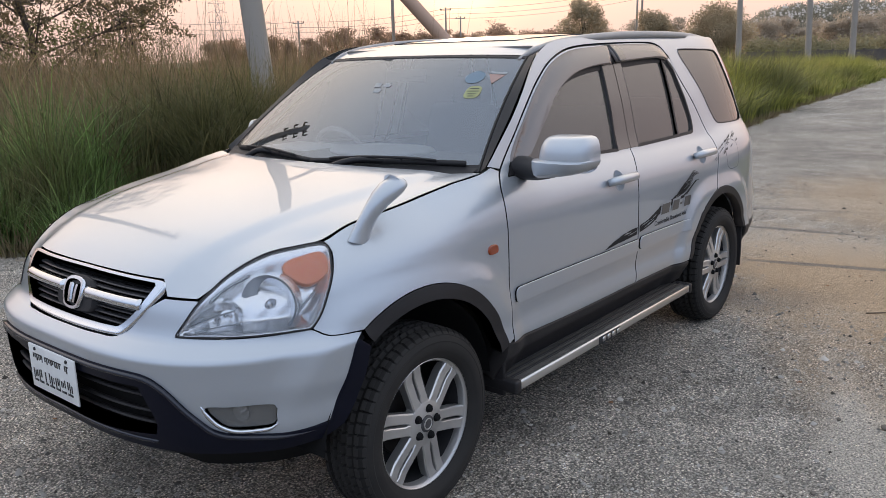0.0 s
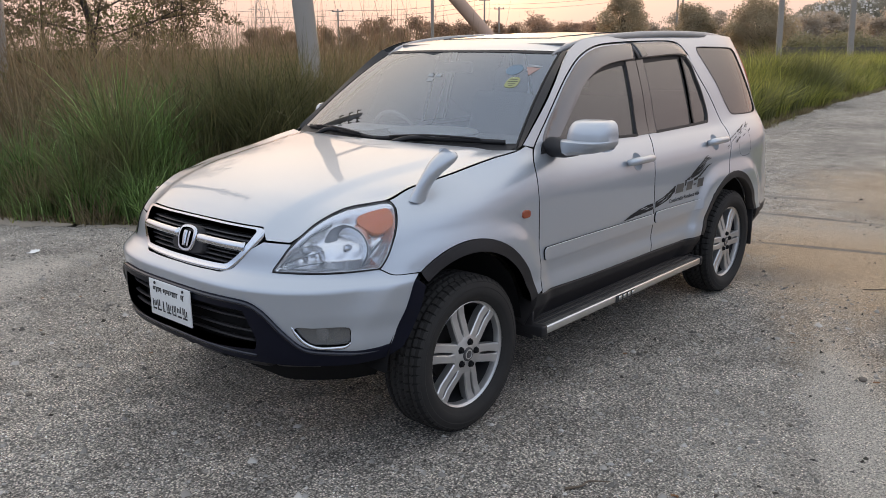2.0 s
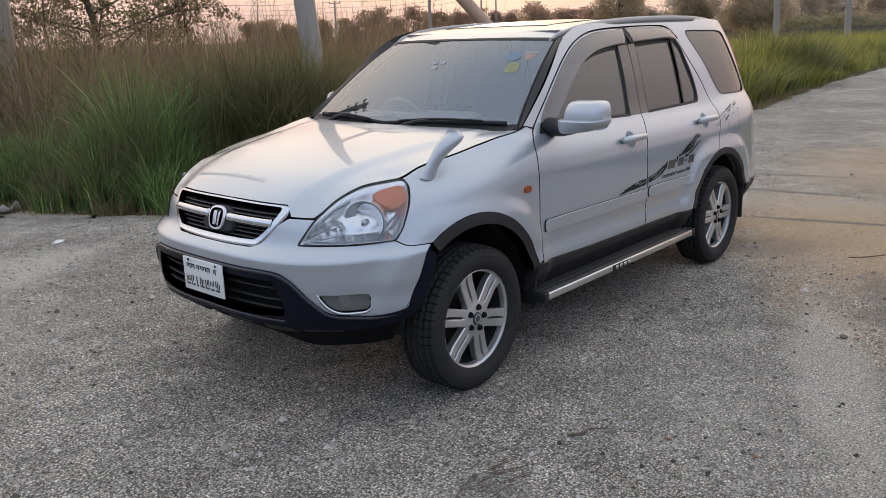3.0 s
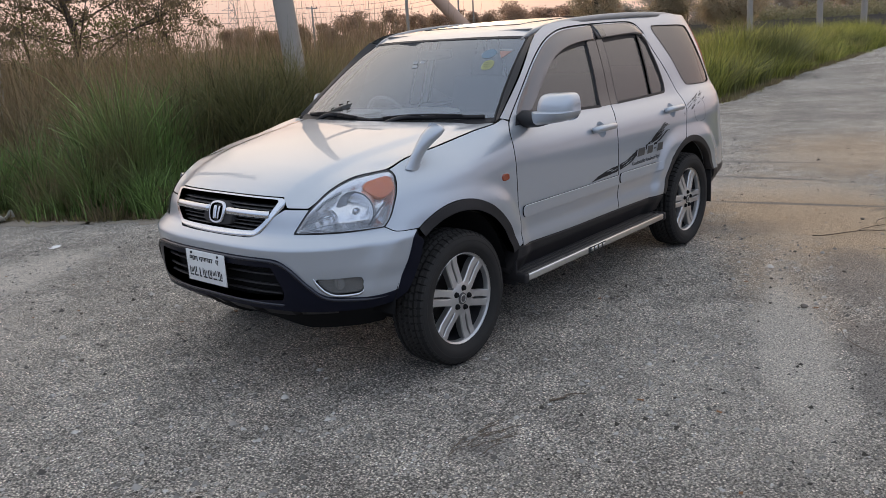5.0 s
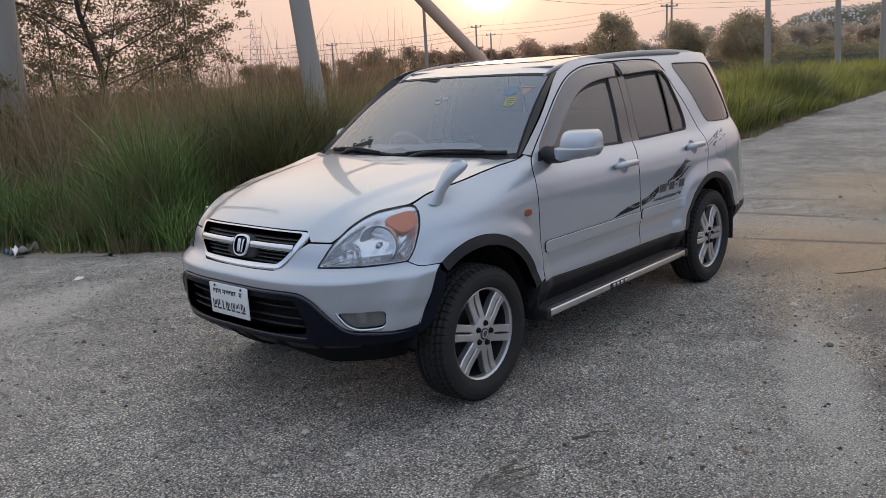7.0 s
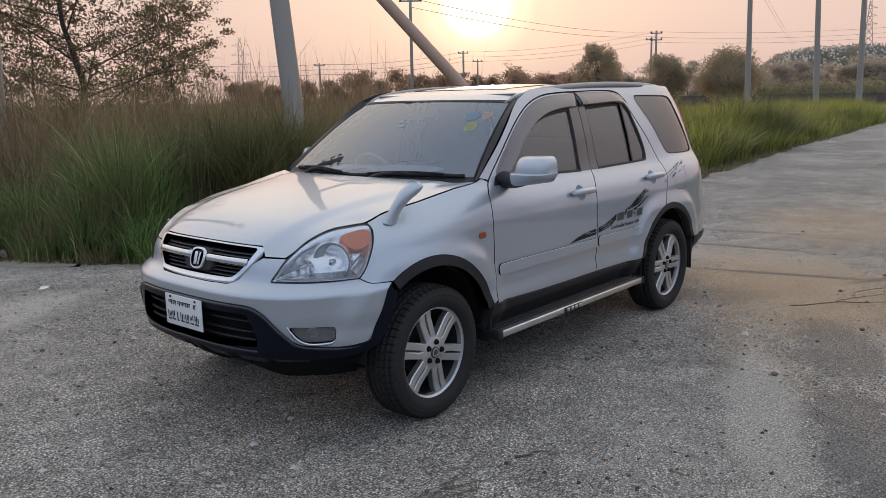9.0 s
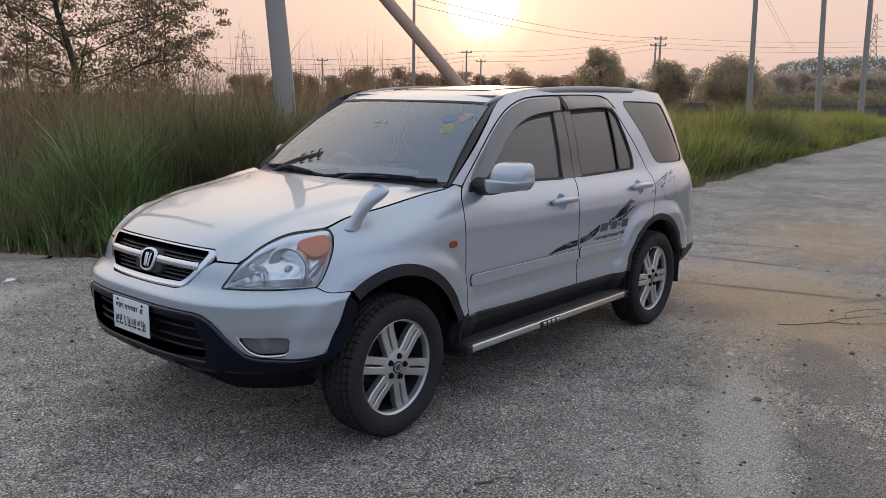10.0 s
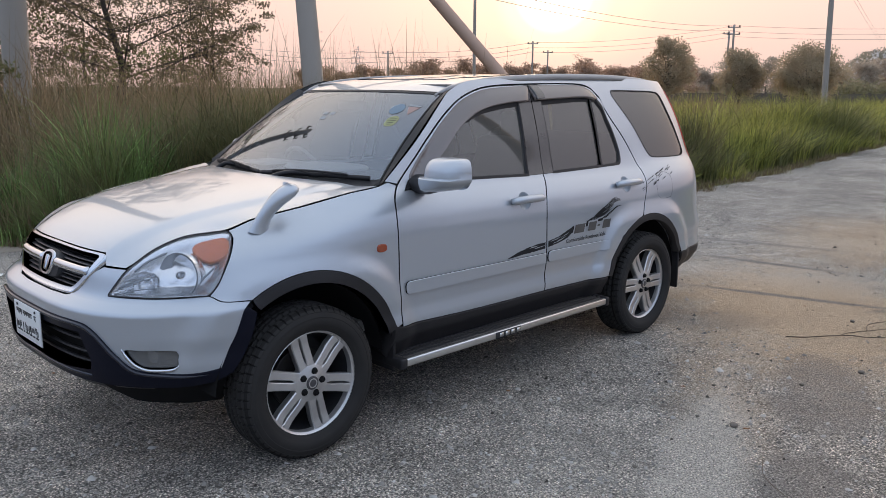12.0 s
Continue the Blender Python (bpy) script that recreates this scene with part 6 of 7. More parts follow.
lower_line = loop(*both_ways([(0.0, 0.664), (0.20, 0.664), (0.43, 0.662), (0.504, 0.632), (0.598, 0.545), (0.669, 0.490), (0.80, 0.473), (0.90, 0.472), (0.985, 0.482, 1), (1.048, 0.632), (1.085, 0.722, 1), (1.128, 0.69, 1), (1.085, 0.56), (1.02, 0.465, 1), (0.944, 0.434), (0.76, 0.420), (0.60, 0.422), (0.45, 0.426), (0.0, 0.428)]))


lower = panel("lower_bumper", blue_black, car, lower_line, holes=[opening], off=0.008, edge=0.045, lip=0.012, grid=0.03, label="black plastic lower bumper", gap=0.001)
panel("intake_back", gap_black, lower, shrunk(opening, -0.03), off=-0.07, edge=0, grid=0.06, gap=0)
for z in (0.585, 0.535, 0.495):
    ss = np.linspace(-0.45, 0.45, 40)
    c = skin(ss, np.full(40, z)) - 0.03 * skin_normal(ss, np.full(40, z))
    part("intake_slat", mesh_of("intake_slat", *tube(c, 0.011, 6, 0.5), [black_plastic]), lower)
top_edge = loop(*[(s, z + 0.001) for s, z in ((-0.93, 0.475), (-0.87, 0.473), (-0.80, 0.475), (-0.669, 0.492), (-0.598, 0.547), (-0.504, 0.634), (-0.43, 0.663), (-0.20, 0.665), (0.0, 0.665), (0.20, 0.665), (0.43, 0.663), (0.504, 0.634), (0.598, 0.547), (0.669, 0.492), (0.80, 0.475), (0.87, 0.473), (0.93, 0.475))], closed=False)
c = skin(top_edge[:, 0], top_edge[:, 1] - 0.008) + 0.007 * skin_normal(top_edge[:, 0], top_edge[:, 1] - 0.008)
part("bumper_lip", mesh_of("bumper_lip", *tube(c, np.minimum(0.008, 0.001 + 0.0008 * np.minimum(np.arange(len(c)), np.arange(len(c))[::-1])), 10), [bumper_lip]), lower)
ss = np.linspace(-0.47, 0.47, 48)
c = skin(ss, np.full(48, 0.452)) + 0.004 * skin_normal(ss, np.full(48, 0.452))
part("intake_lip", mesh_of("intake_lip", *tube(c, 0.008, 8), [bumper_lip]), lower)
# the skirt underneath, with its notches
ss = np.linspace(-0.72, 0.72, 97)
notch = 0.035 * (np.sin(np.abs(ss) * 26) > 0.55) * (np.abs(ss) < 0.55)
rings = []
top, bot = skin(ss, np.full(97, 0.432)), skin(ss, np.full(97, 0.376))
for a, b, k in zip(top, bot, notch):
    inward = np.array([-0.03, -0.03 * np.sign(b[1]) * (abs(b[1]) > 0.5), 0])
    rings.append([a + (0.008, 0, 0), b + inward + (0, 0, 0.01 + k), b + inward * 2.2 + (0, 0, 0.012 + k), a + inward])
part("skirt", crisp(mesh_of("skirt", *loft(rings), [black_plastic])), lower)
# the splash shield behind the skirt, drawn in under the nose; its black also stands in for the shade there
ss = np.linspace(-1.0, 1.0, 61)
edge_ = skin(ss, np.full(61, 0.44))
rings = []
for p_, s_ in zip(edge_, np.abs(ss)):
    low_z, k_ = 0.340 - 0.075 * smooth(0.15, 0.55, s_), 0.16 + 0.10 * smooth(0.1, 0.5, s_)
    q_ = p_ + (np.array([1.35, 0, 0.44]) - p_) * k_
    rings.append([p_ + (np.array([1.35, 0, 0.44]) - p_) * 0.04, (q_[0], q_[1], low_z), (q_[0] - 0.03, q_[1] * 0.95, low_z), (q_[0] - 0.03, q_[1] * 0.95, 0.43)])
part("splash_shield", crisp(mesh_of("splash_shield", *loft(rings), [gap_black])), car)
# mostly unseen underside plates, added low to block light passing below the car
part("floor_plate", block(-0.84, 0.84, -0.80, 0.80, 0.335, 0.36, 0.01), car, material=gap_black)
under = block(0.2, 1.42, -0.38, 0.38, 0.20, 0.36, 0.03)
part("underbody", under, car, material=gap_black)
part("underbody", block(-2.1, 0.95, -0.60, 0.60, 0.21, 0.42, 0.03), car, material=gap_black)

# fog lamps
for ring_ in (fog_line, fog_right):
    lamp = panel("fog_lamp", fog_glass, car, shrunk(ring_, -0.004), off=-0.012, edge=0, gap=0, grid=0.02, label="narrow fog lamp in a bright frame")
    panel("fog_bowl", lamp_grey, lamp, shrunk(ring_, -0.006), off=-0.055, edge=-0.05, lip=0.0001, gap=0, grid=0.03)
    sg_ = 1 if ring_[:, 0].mean() > 0 else -1
    low_edge = loop(*[(sg_ * q, z) for q, z in ((0.622, 0.578), (0.634, 0.556), (0.668, 0.514), (0.72, 0.492), (0.80, 0.494), (0.826, 0.510))], closed=False, step=0.01)
    c = skin(low_edge[:, 0], low_edge[:, 1]) + 0.002 * skin_normal(low_edge[:, 0], low_edge[:, 1])
    part("fog_frame", mesh_of("fog_frame", *tube(c, np.minimum(0.007, 0.002 + 0.0012 * np.minimum(np.arange(len(c)), np.arange(len(c))[::-1])), 8), [chrome]), lamp)
    mid = ring_.mean(0)
    c, d = skin(mid[0], mid[1]), skin_normal(mid[0], mid[1])
    cup = lathe("fog_reflector", [(0.001, -0.03), (0.012, -0.026), (0.024, -0.012), (0.028, 0.002)], reflector, 24)
    part("fog_reflector", cup, lamp).matrix_world = Matrix.Translation(c - 0.026 * d) @ Vector((0.9, 0.3 * np.sign(c[1]), 0)).to_track_quat("Y", "Z").to_matrix().to_4x4()

# grille
grille_outer = loop(*both_ways([(0.0, 0.916), (0.25, 0.915), (0.432, 0.912), (0.450, 0.900), (0.384, 0.826), (0.312, 0.764), (0.28, 0.750), (0.0, 0.744)]), step=0.012)
grille_inner = loop(*both_ways([(0.0, 0.907), (0.25, 0.906), (0.410, 0.903), (0.416, 0.896), (0.358, 0.830), (0.297, 0.780), (0.27, 0.769), (0.0, 0.763)]), step=0.012)
grille = panel("grille", chrome, car, grille_outer, holes=[grille_inner], off=0.008, edge=0.05, lip=0.006, grid=0.02, label="chrome-framed grille with black slats")
panel("grille_back", gap_black, grille, shrunk(grille_inner, -0.01), off=-0.07, edge=0, grid=0.05, gap=0)


def grille_bar(name, z, s0, s1, r, mat, off, squash=1.0):
    ss = np.linspace(s0, s1, 30)
    c = skin(ss, np.full(30, z)) + off * skin_normal(ss, np.full(30, z))
    return part(name, mesh_of(name, *tube(c, r, 8, squash), [mat]), grille)


for z, w in ((0.888, 0.395), (0.872, 0.385), (0.813, 0.335), (0.796, 0.315), (0.780, 0.295)):
    grille_bar("slat", z, -w, w, 0.013, slat_grey, -0.026, 0.32)
for sg in (1, -1):
    grille_bar("chrome_bar", 0.842, sg * 0.075, sg * 0.366, 0.022, chrome, -0.004, 1.0)
badge = panel("badge", black_plastic, grille, loop((-0.10, 0.79), (-0.07, 0.872), (0.07, 0.872), (0.10, 0.79)), off=0.002, edge=0.04, gap=0, lip=0.01, grid=0.02)
panel("emblem", chrome, badge, loop((-0.050, 0.866), (0.050, 0.866), (0.040, 0.790), (-0.040, 0.790), step=0.008), holes=[loop((-0.043, 0.860), (0.043, 0.860), (0.034, 0.796), (-0.034, 0.796), step=0.008)], off=0.014, edge=0.012, gap=0, grid=0.01)
for sg in (-1, 1):
    panel("emblem_bar", chrome, badge, loop((sg * 0.026, 0.855, 1), (sg * 0.013, 0.855, 1), (sg * 0.009, 0.800, 1), (sg * 0.021, 0.800, 1), step=0.008), off=0.013, edge=0.010, gap=0, grid=0.01)

# headlamps
lamp_pts = [(0.506, 0.772), (0.537, 0.821), (0.567, 0.860), (0.603, 0.894), (0.651, 0.930), (0.707, 0.9595), (0.769, 0.9815), (0.83, 0.9925), (0.955, 1.002), (0.985, 0.986), (0.982, 0.93), (0.975, 0.895), (0.957, 0.829), (0.920, 0.776), (0.90, 0.771), (0.745, 0.769), (0.60, 0.768), (0.53, 0.767)]
lamp_line = loop(*lamp_pts, step=0.012)
amber_line = loop((0.826, 0.945), (0.845, 0.968), (0.94, 0.984), (0.966, 0.976), (0.972, 0.945), (0.955, 0.922), (0.897, 0.905), step=0.01)


def bucket_at(s, z):
    """The lamp's stepped reflector behind its lens."""
    saw = 0.5 + 0.5 * np.sin((np.abs(s) * 15 - z * 9) * 2 * np.pi) * 0.14
    p, a = np.stack([np.abs(s), z], -1), lamp_line
    d = np.full(np.shape(z), 9.0)
    for u, w in zip(a, np.roll(a, -1, 0)):
        e = w - u
        k = np.clip(((p - u) @ e) / max(1e-12, e @ e), 0, 1)
        d = np.minimum(d, np.linalg.norm(p - u - k[..., None] * e, axis=-1))
    deep = smooth(0.0, 0.05, d)
    return skin(s, z) - (0.006 + deep * (0.034 + 0.014 * saw))[..., None] * skin_normal(s, z)


def bucket_normal(s, z):
    e = 0.003
    q = np.cross(bucket_at(s + e, z) - bucket_at(s - e, z), bucket_at(s, z + e) - bucket_at(s, z - e))
    return q / np.linalg.norm(q, axis=-1, keepdims=True)


for sg in (1, -1):
    ln, am = lamp_line * (sg, 1), amber_line * (sg, 1)
    lamp = panel("headlamp", lens_glass, car, ln, off=0.002, edge=0, gap=0.002, grid=0.02, label="clear headlamp with an amber corner")
    panel("lamp_seal", black_plastic, lamp, shrunk(ln, 0.0005), holes=[shrunk(ln, 0.0035)], off=0.003, edge=0.02, gap=0, grid=0.03, lip=0.002)
    panel("lamp_bucket", lamp_chrome, lamp, shrunk(ln, 0.001), at=bucket_at, normal_at=bucket_normal, off=0.0, edge=0, gap=0, grid=0.008)
    panel("indicator", amber, lamp, am, off=-0.010, edge=0.03, gap=0, grid=0.02, label="amber indicator")
    way = Vector((0.90, 0.42 * sg, 0.06)).normalized()
    turned = way.to_track_quat("Y", "Z").to_matrix().to_4x4()
    for s0, z0, r, nm in ((0.782, 0.862, 0.086, "main_reflector"), (0.650, 0.832, 0.040, "beam_reflector"), (0.572, 0.797, 0.022, "side_reflector")):
        c = Vector(skin(sg * s0, z0) - (0.036 if r > 0.06 else 0.025) * skin_normal(sg * s0, z0))
        prof = [(max(0.001, r * k), r * (0.75 * k * k - 0.75)) for k in np.linspace(0, 1, 9)] + [(r * 1.05, 0.0), (r * 1.05, -0.5 * r)]
        ob = part(nm, lathe(nm, prof, reflector, 40), lamp)
        ob.matrix_world = Matrix.Translation(c) @ turned
        bulb = lathe("bulb", [(0.001, r * 0.1), (r * 0.14, r * 0.06), (r * 0.17, -r * 0.1), (r * 0.15, -r * 0.7)], chrome, 16, flip=True)
        part("bulb", bulb, lamp).matrix_world = ob.matrix_world.copy()
        if r > 0.06:
            # the grey rim round the bowl, broad on the side of the grille
            a_ = np.linspace(0, 2 * np.pi, 48, endpoint=False)
            broad = 0.10 + 0.42 * np.clip(sg * np.cos(a_), 0, 1) ** 1.5
            rows = [np.stack([k * np.cos(a_), np.full(48, y_), k * np.sin(a_)], -1) for k, y_ in ((np.full(48, r * 1.05), 0.002), (r * (1.01 - 0.3 * broad), 0.002), (r * (1.0 - broad), -0.014))]
            part("bowl_rim", mesh_of("bowl_rim", *loft(rows, caps=False), [lamp_ring]), lamp).matrix_world = ob.matrix_world.copy()
    # the fine step between the bowls and the thin ribs towards the grille
    for q0, q1, q2, w_ in (((0.600, 0.868), (0.645, 0.905), (0.720, 0.938), 0.0045), ((0.545, 0.800), (0.600, 0.822), (0.680, 0.846), 0.0022), ((0.560, 0.782), (0.640, 0.800), (0.700, 0.806), 0.0022), ((0.860, 0.800), (0.890, 0.840), (0.925, 0.880), 0.0040)):
        line = loop(q0, q1, q2, closed=False, step=0.01)
        c = skin(sg * line[:, 0], line[:, 1]) - 0.016 * skin_normal(sg * line[:, 0], line[:, 1])
        part("lamp_rib", mesh_of("lamp_rib", *tube(c, w_, 6), [lamp_ring]), lamp)

# the number plate, its marks as plain bars
plate = part("number_plate", block(2.138, 2.144, -0.148, 0.158, 0.508, 0.660, 0.002), car, "white number plate with black marks", plate_white)
rngp = random.Random(4)
for z1, tall, words_ in ((0.632, 0.026, ((-0.118, -0.055), (-0.040, 0.070), (0.092, 0.116))), (0.580, 0.046, ((-0.128, -0.100), (-0.092, -0.064), (-0.050, -0.034), (-0.022, 0.010), (0.020, 0.048), (0.058, 0.088), (0.098, 0.130)))):
    for y0, y1 in words_:
        if tall < 0.03:
            part("plate_mark", block(2.1442, 2.1452, y0, y1, z1 - 0.004, z1, 0), plate, material=ink)
        y = y0
        while y < y1 - 0.004:
            w_, h_ = rngp.uniform(0.005, 0.008), tall * rngp.uniform(0.55, 1.0)
            part("plate_mark", block(2.1443, 2.1453, y, min(y + w_, y1), z1 - h_, z1 - (0.0045 if tall < 0.03 else rngp.uniform(0, 0.010)), 0), plate, material=ink)
            y += w_ + rngp.uniform(0.004, 0.008)
        if tall > 0.03:
            part("plate_mark", block(2.1444, 2.1454, y0, y1, z1 - tall - 0.001, z1 - tall + 0.006, 0), plate, material=ink)
for y, z in ((-0.10, 0.648), (0.11, 0.648)):
    part("plate_screw", mesh_of("plate_screw", *tube([(2.144, y, z), (2.148, y, z)], 0.006, 8), [dark_alloy]), plate)
for sgn in (1, -1):
    arm_line = np.array([(1.42, 0.40 * sgn, 0.25), (1.40, 0.52 * sgn, 0.235), (1.34, 0.70 * sgn, 0.235)])
    part("lower_arm", mesh_of("lower_arm", *tube(arm_line, np.array([0.045, 0.040, 0.030]), 10), [gap_black]), car)


# ---- mirrors, handles, trims ----
def shell(name, mat, parent, rings):
    return part(name, crisp(mesh_of(name, *loft(rings), [mat]), 50), parent)


def outward(me):
    bm = bmesh.new()
    bm.from_mesh(me)
    bmesh.ops.recalc_face_normals(bm, faces=bm.faces)
    bm.to_mesh(me)
    bm.free()


def oval(cx, cy, cz, ry, rz, n=24, p=2.6):
    a = np.linspace(0, 2 * np.pi, n, endpoint=False)
    c, s = np.cos(a), np.sin(a)
    return np.stack([np.full(n, cx), cy + ry * np.sign(c) * np.abs(c) ** (2 / p), cz + rz * np.sign(s) * np.abs(s) ** (2 / p)], -1)


for k, sg in enumerate((1, -1)):
    mirror = new("door_mirror")
    mirror.parent = car
    mirror["label"] = "silver door mirror on a black foot"
    # the housing, rounded towards the front, its glass facing back
    # level sections from the underside to the top, with the proud lower lip under a crease
    rings = []
    for z, inner, outer, depth in ((1.104, 0.935, 1.06, 0.070), (1.109, 0.917, 1.09, 0.112), (1.122, 0.908, 1.122, 0.138), (1.150, 0.905, 1.138, 0.150), (1.172, 0.906, 1.143, 0.153), (1.177, 0.910, 1.143, 0.149),
                                   (1.180, 0.930, 1.142, 0.133), (1.205, 0.934, 1.142, 0.132), (1.228, 0.939, 1.139, 0.126), (1.248, 0.947, 1.133, 0.112), (1.259, 0.958, 1.122, 0.092), (1.264, 0.978, 1.105, 0.060)):
        c, r = (inner + outer) / 2, (outer - inner) / 2
        t = np.linspace(0, math.pi, 25)
        y = c + r * np.sign(np.cos(t)) * np.abs(np.cos(t)) ** 0.62
        x = 0.622 + depth * np.abs(np.sin(t)) ** 0.55
        rise = 0.15 * (y - 0.95) * smooth(1.176, 1.110, np.full(25, z))
        rings.append(np.stack([x, sg * y, z + rise], -1))
    fold = (lambda q: q) if sg > 0 else (lambda q: np.stack([0.60 - 0.9 * (np.abs(q[:, 1]) - 1.0), -0.838 + 0.42 * (q[:, 0] - 0.70) * -1, q[:, 2]], -1))
    rings = [fold(np.asarray(q)) for q in rings]
    housing = crisp(mesh_of("housing", *loft(rings), [silver]), 30)
    outward(housing)
    part("housing", housing, mirror)
    o = oval(0.6195, 0, 1.184, 0.097, 0.064, 32, 3.0)
    o[:, 1] = (1.037 + o[:, 1]) * sg
    o = fold(o)
    part("mirror_glass", mesh_of("mirror_glass", o, [tuple(range(32)) if sg > 0 else tuple(range(32))[::-1]], [chrome]), mirror)
    draw = (lambda y: y) if sg > 0 else (lambda y: 0.785 + 0.25 * (y - 0.785))
    foot = [[(x, sg * draw(y), z) for x, y, z in q][::-sg] for q in (
        [(x_ + 0.5 * w * math.cos(t), y_, z_ + 0.5 * h * math.sin(t)) for t in np.linspace(2 * math.pi, 0, 20, endpoint=False)] for x_, y_, z_, w, h in (
            (0.615, 0.785, 1.126, 0.13, 0.094), (0.620, 0.82, 1.125, 0.125, 0.090), (0.632, 0.86, 1.125, 0.12, 0.084), (0.655, 0.90, 1.125, 0.11, 0.074), (0.680, 0.95, 1.124, 0.10, 0.050), (0.690, 0.99, 1.124, 0.08, 0.030)))]
    shell("foot", black_plastic, mirror, foot)
    # the black triangle in front of the window
for k, ob in enumerate(panel("mirror_base", black_plastic, car, loop(*pts((0.720, 1.10, 1), (0.57, 1.10, 1), (0.57, 1.235, 1), (0.685, 1.14, 1))), off=0.004, both=True)):
    ob.parent = front_doors[k]

# the small fender mirror on its stalk, left side only
stations = [((1.468, 0.748, 0.985), 0.030, 0.056), ((1.462, 0.753, 1.012), 0.024, 0.046), ((1.446, 0.760, 1.048), 0.024, 0.038), ((1.424, 0.768, 1.082), 0.030, 0.036), ((1.396, 0.777, 1.114), 0.041, 0.038), ((1.366, 0.786, 1.138), 0.050, 0.038), ((1.340, 0.792, 1.153), 0.053, 0.034), ((1.322, 0.795, 1.162), 0.046, 0.026), ((1.314, 0.796, 1.166), 0.030, 0.014)]
fender_mirror = new("fender_mirror")
fender_mirror.parent = car
fender_mirror["label"] = "small silver stalk mirror on the fender"
th = np.linspace(0, 2 * np.pi, 24, endpoint=False)
mid_line = np.array([q[0] for q in stations])
way_ = np.gradient(mid_line, axis=0)
way_ /= np.linalg.norm(way_, axis=1, keepdims=True)
rings = []
for (c, a, b), w in zip(stations, way_):
    a, b = 0.85 * a, 0.85 * b
    across = np.array((0.0, 1.0, 0.0)) - w * w[1]
    across /= np.linalg.norm(across)
    other = np.cross(w, across)
    rings.append([np.array(c) + a * math.cos(t) * across + b * math.sin(t) * other for t in th])
shell("mirror_body", silver, fender_mirror, rings)
c, w = mid_line[5], way_[5]
back_ = np.array((-0.75, -0.05, 0.35))
back_ /= np.linalg.norm(back_)
side_ = np.array((0.0, 1.0, 0.0))
up_ = np.cross(back_, side_)
o = [c + np.array((-0.022, 0.0, 0.028)) + 0.036 * math.cos(t) * side_ + 0.026 * math.sin(t) * up_ for t in th]
part("mirror_glass", mesh_of("mirror_glass", o, [tuple(range(24))], [chrome]), fender_mirror)

# door handles with their scoops
for doors, x0, z0 in ((front_doors, -0.10, 0.987), (rear_doors, -1.08, 1.000)):
    for k, sg in enumerate((1, -1)):
        xs = np.linspace(x0 + 0.125, x0 - 0.135, 14)
        u = np.linspace(-1, 1, 14)
        s_, z_ = np.array([sx(float(x), z0) for x in xs]).T
        lift = 0.012 + 0.026 * (1 - np.abs(u) ** 4)
        c = (skin(s_, z_) + lift[:, None] * skin_normal(s_, z_)) * (1, sg, 1)
        ob = part("door_handle", mesh_of("door_handle", *tube(c, 0.0205 * (1 - 0.2 * np.abs(u) ** 8), 12, 1.0, (0, 1, 0)), [silver]), doors[k])
    ring_ = scoop_ring(*SCOOPS[0 if doors is front_doors else 1])
    mid = ring_.mean(0)
    for k, sg in enumerate((1, -1)):
        rows = []
        for w in np.linspace(1, 0, 8):
            q = mid + (ring_ - mid) * max(w, 0.02)
            rows.append((skin(q[:, 0], q[:, 1]) - 0.030 * (1 - w ** 2.5) * 0.6 * skin_normal(q[:, 0], q[:, 1])) * (1, sg, 1))
        v, f = loft([r if sg > 0 else r[::-1] for r in rows], caps=False)
        part("handle_scoop", mesh_of("handle_scoop", v, f, [silver]), doors[k])

# side indicators
a = np.linspace(0, 2 * np.pi, 20, endpoint=False)
ring_ = np.array([sx(float(0.918 + 0.024 * np.sign(math.cos(t)) * abs(math.cos(t)) ** 0.6), float(0.867 + 0.015 * np.sign(math.sin(t)) * abs(math.sin(t)) ** 0.6)) for t in a])
panel("side_indicator", side_amber, car, ring_, off=0.010, edge=0.012, lip=0.006, grid=0.02, both=True, gap=0, label="small amber side indicator")

# smoked rain visors over the door windows, bowed out from their upper edge
def bowed(top_line):
    def at(s, z):
        p, d = np.stack([s, z], -1), np.full(np.shape(z), 9.0)
        for u, w in zip(top_line[:-1], top_line[1:]):
            e = w - u
            k = np.clip(((p - u) @ e) / max(1e-12, e @ e), 0, 1)
            d = np.minimum(d, np.linalg.norm(p - u - k[..., None] * e, axis=-1))
        return skin(s, z) + (0.010 + 0.024 * np.sin(np.clip(d / 0.085, 0, 1) * np.pi / 2))[..., None] * skin_normal(s, z)

    def normal(s, z):
        e = 0.003
        q = np.cross(at(s + e, z) - at(s - e, z), at(s, z + e) - at(s, z - e))
        q /= np.linalg.norm(q, axis=-1, keepdims=True)
        return q * np.sign((q * skin_normal(s, z)).sum(-1, keepdims=True))
    return at, normal


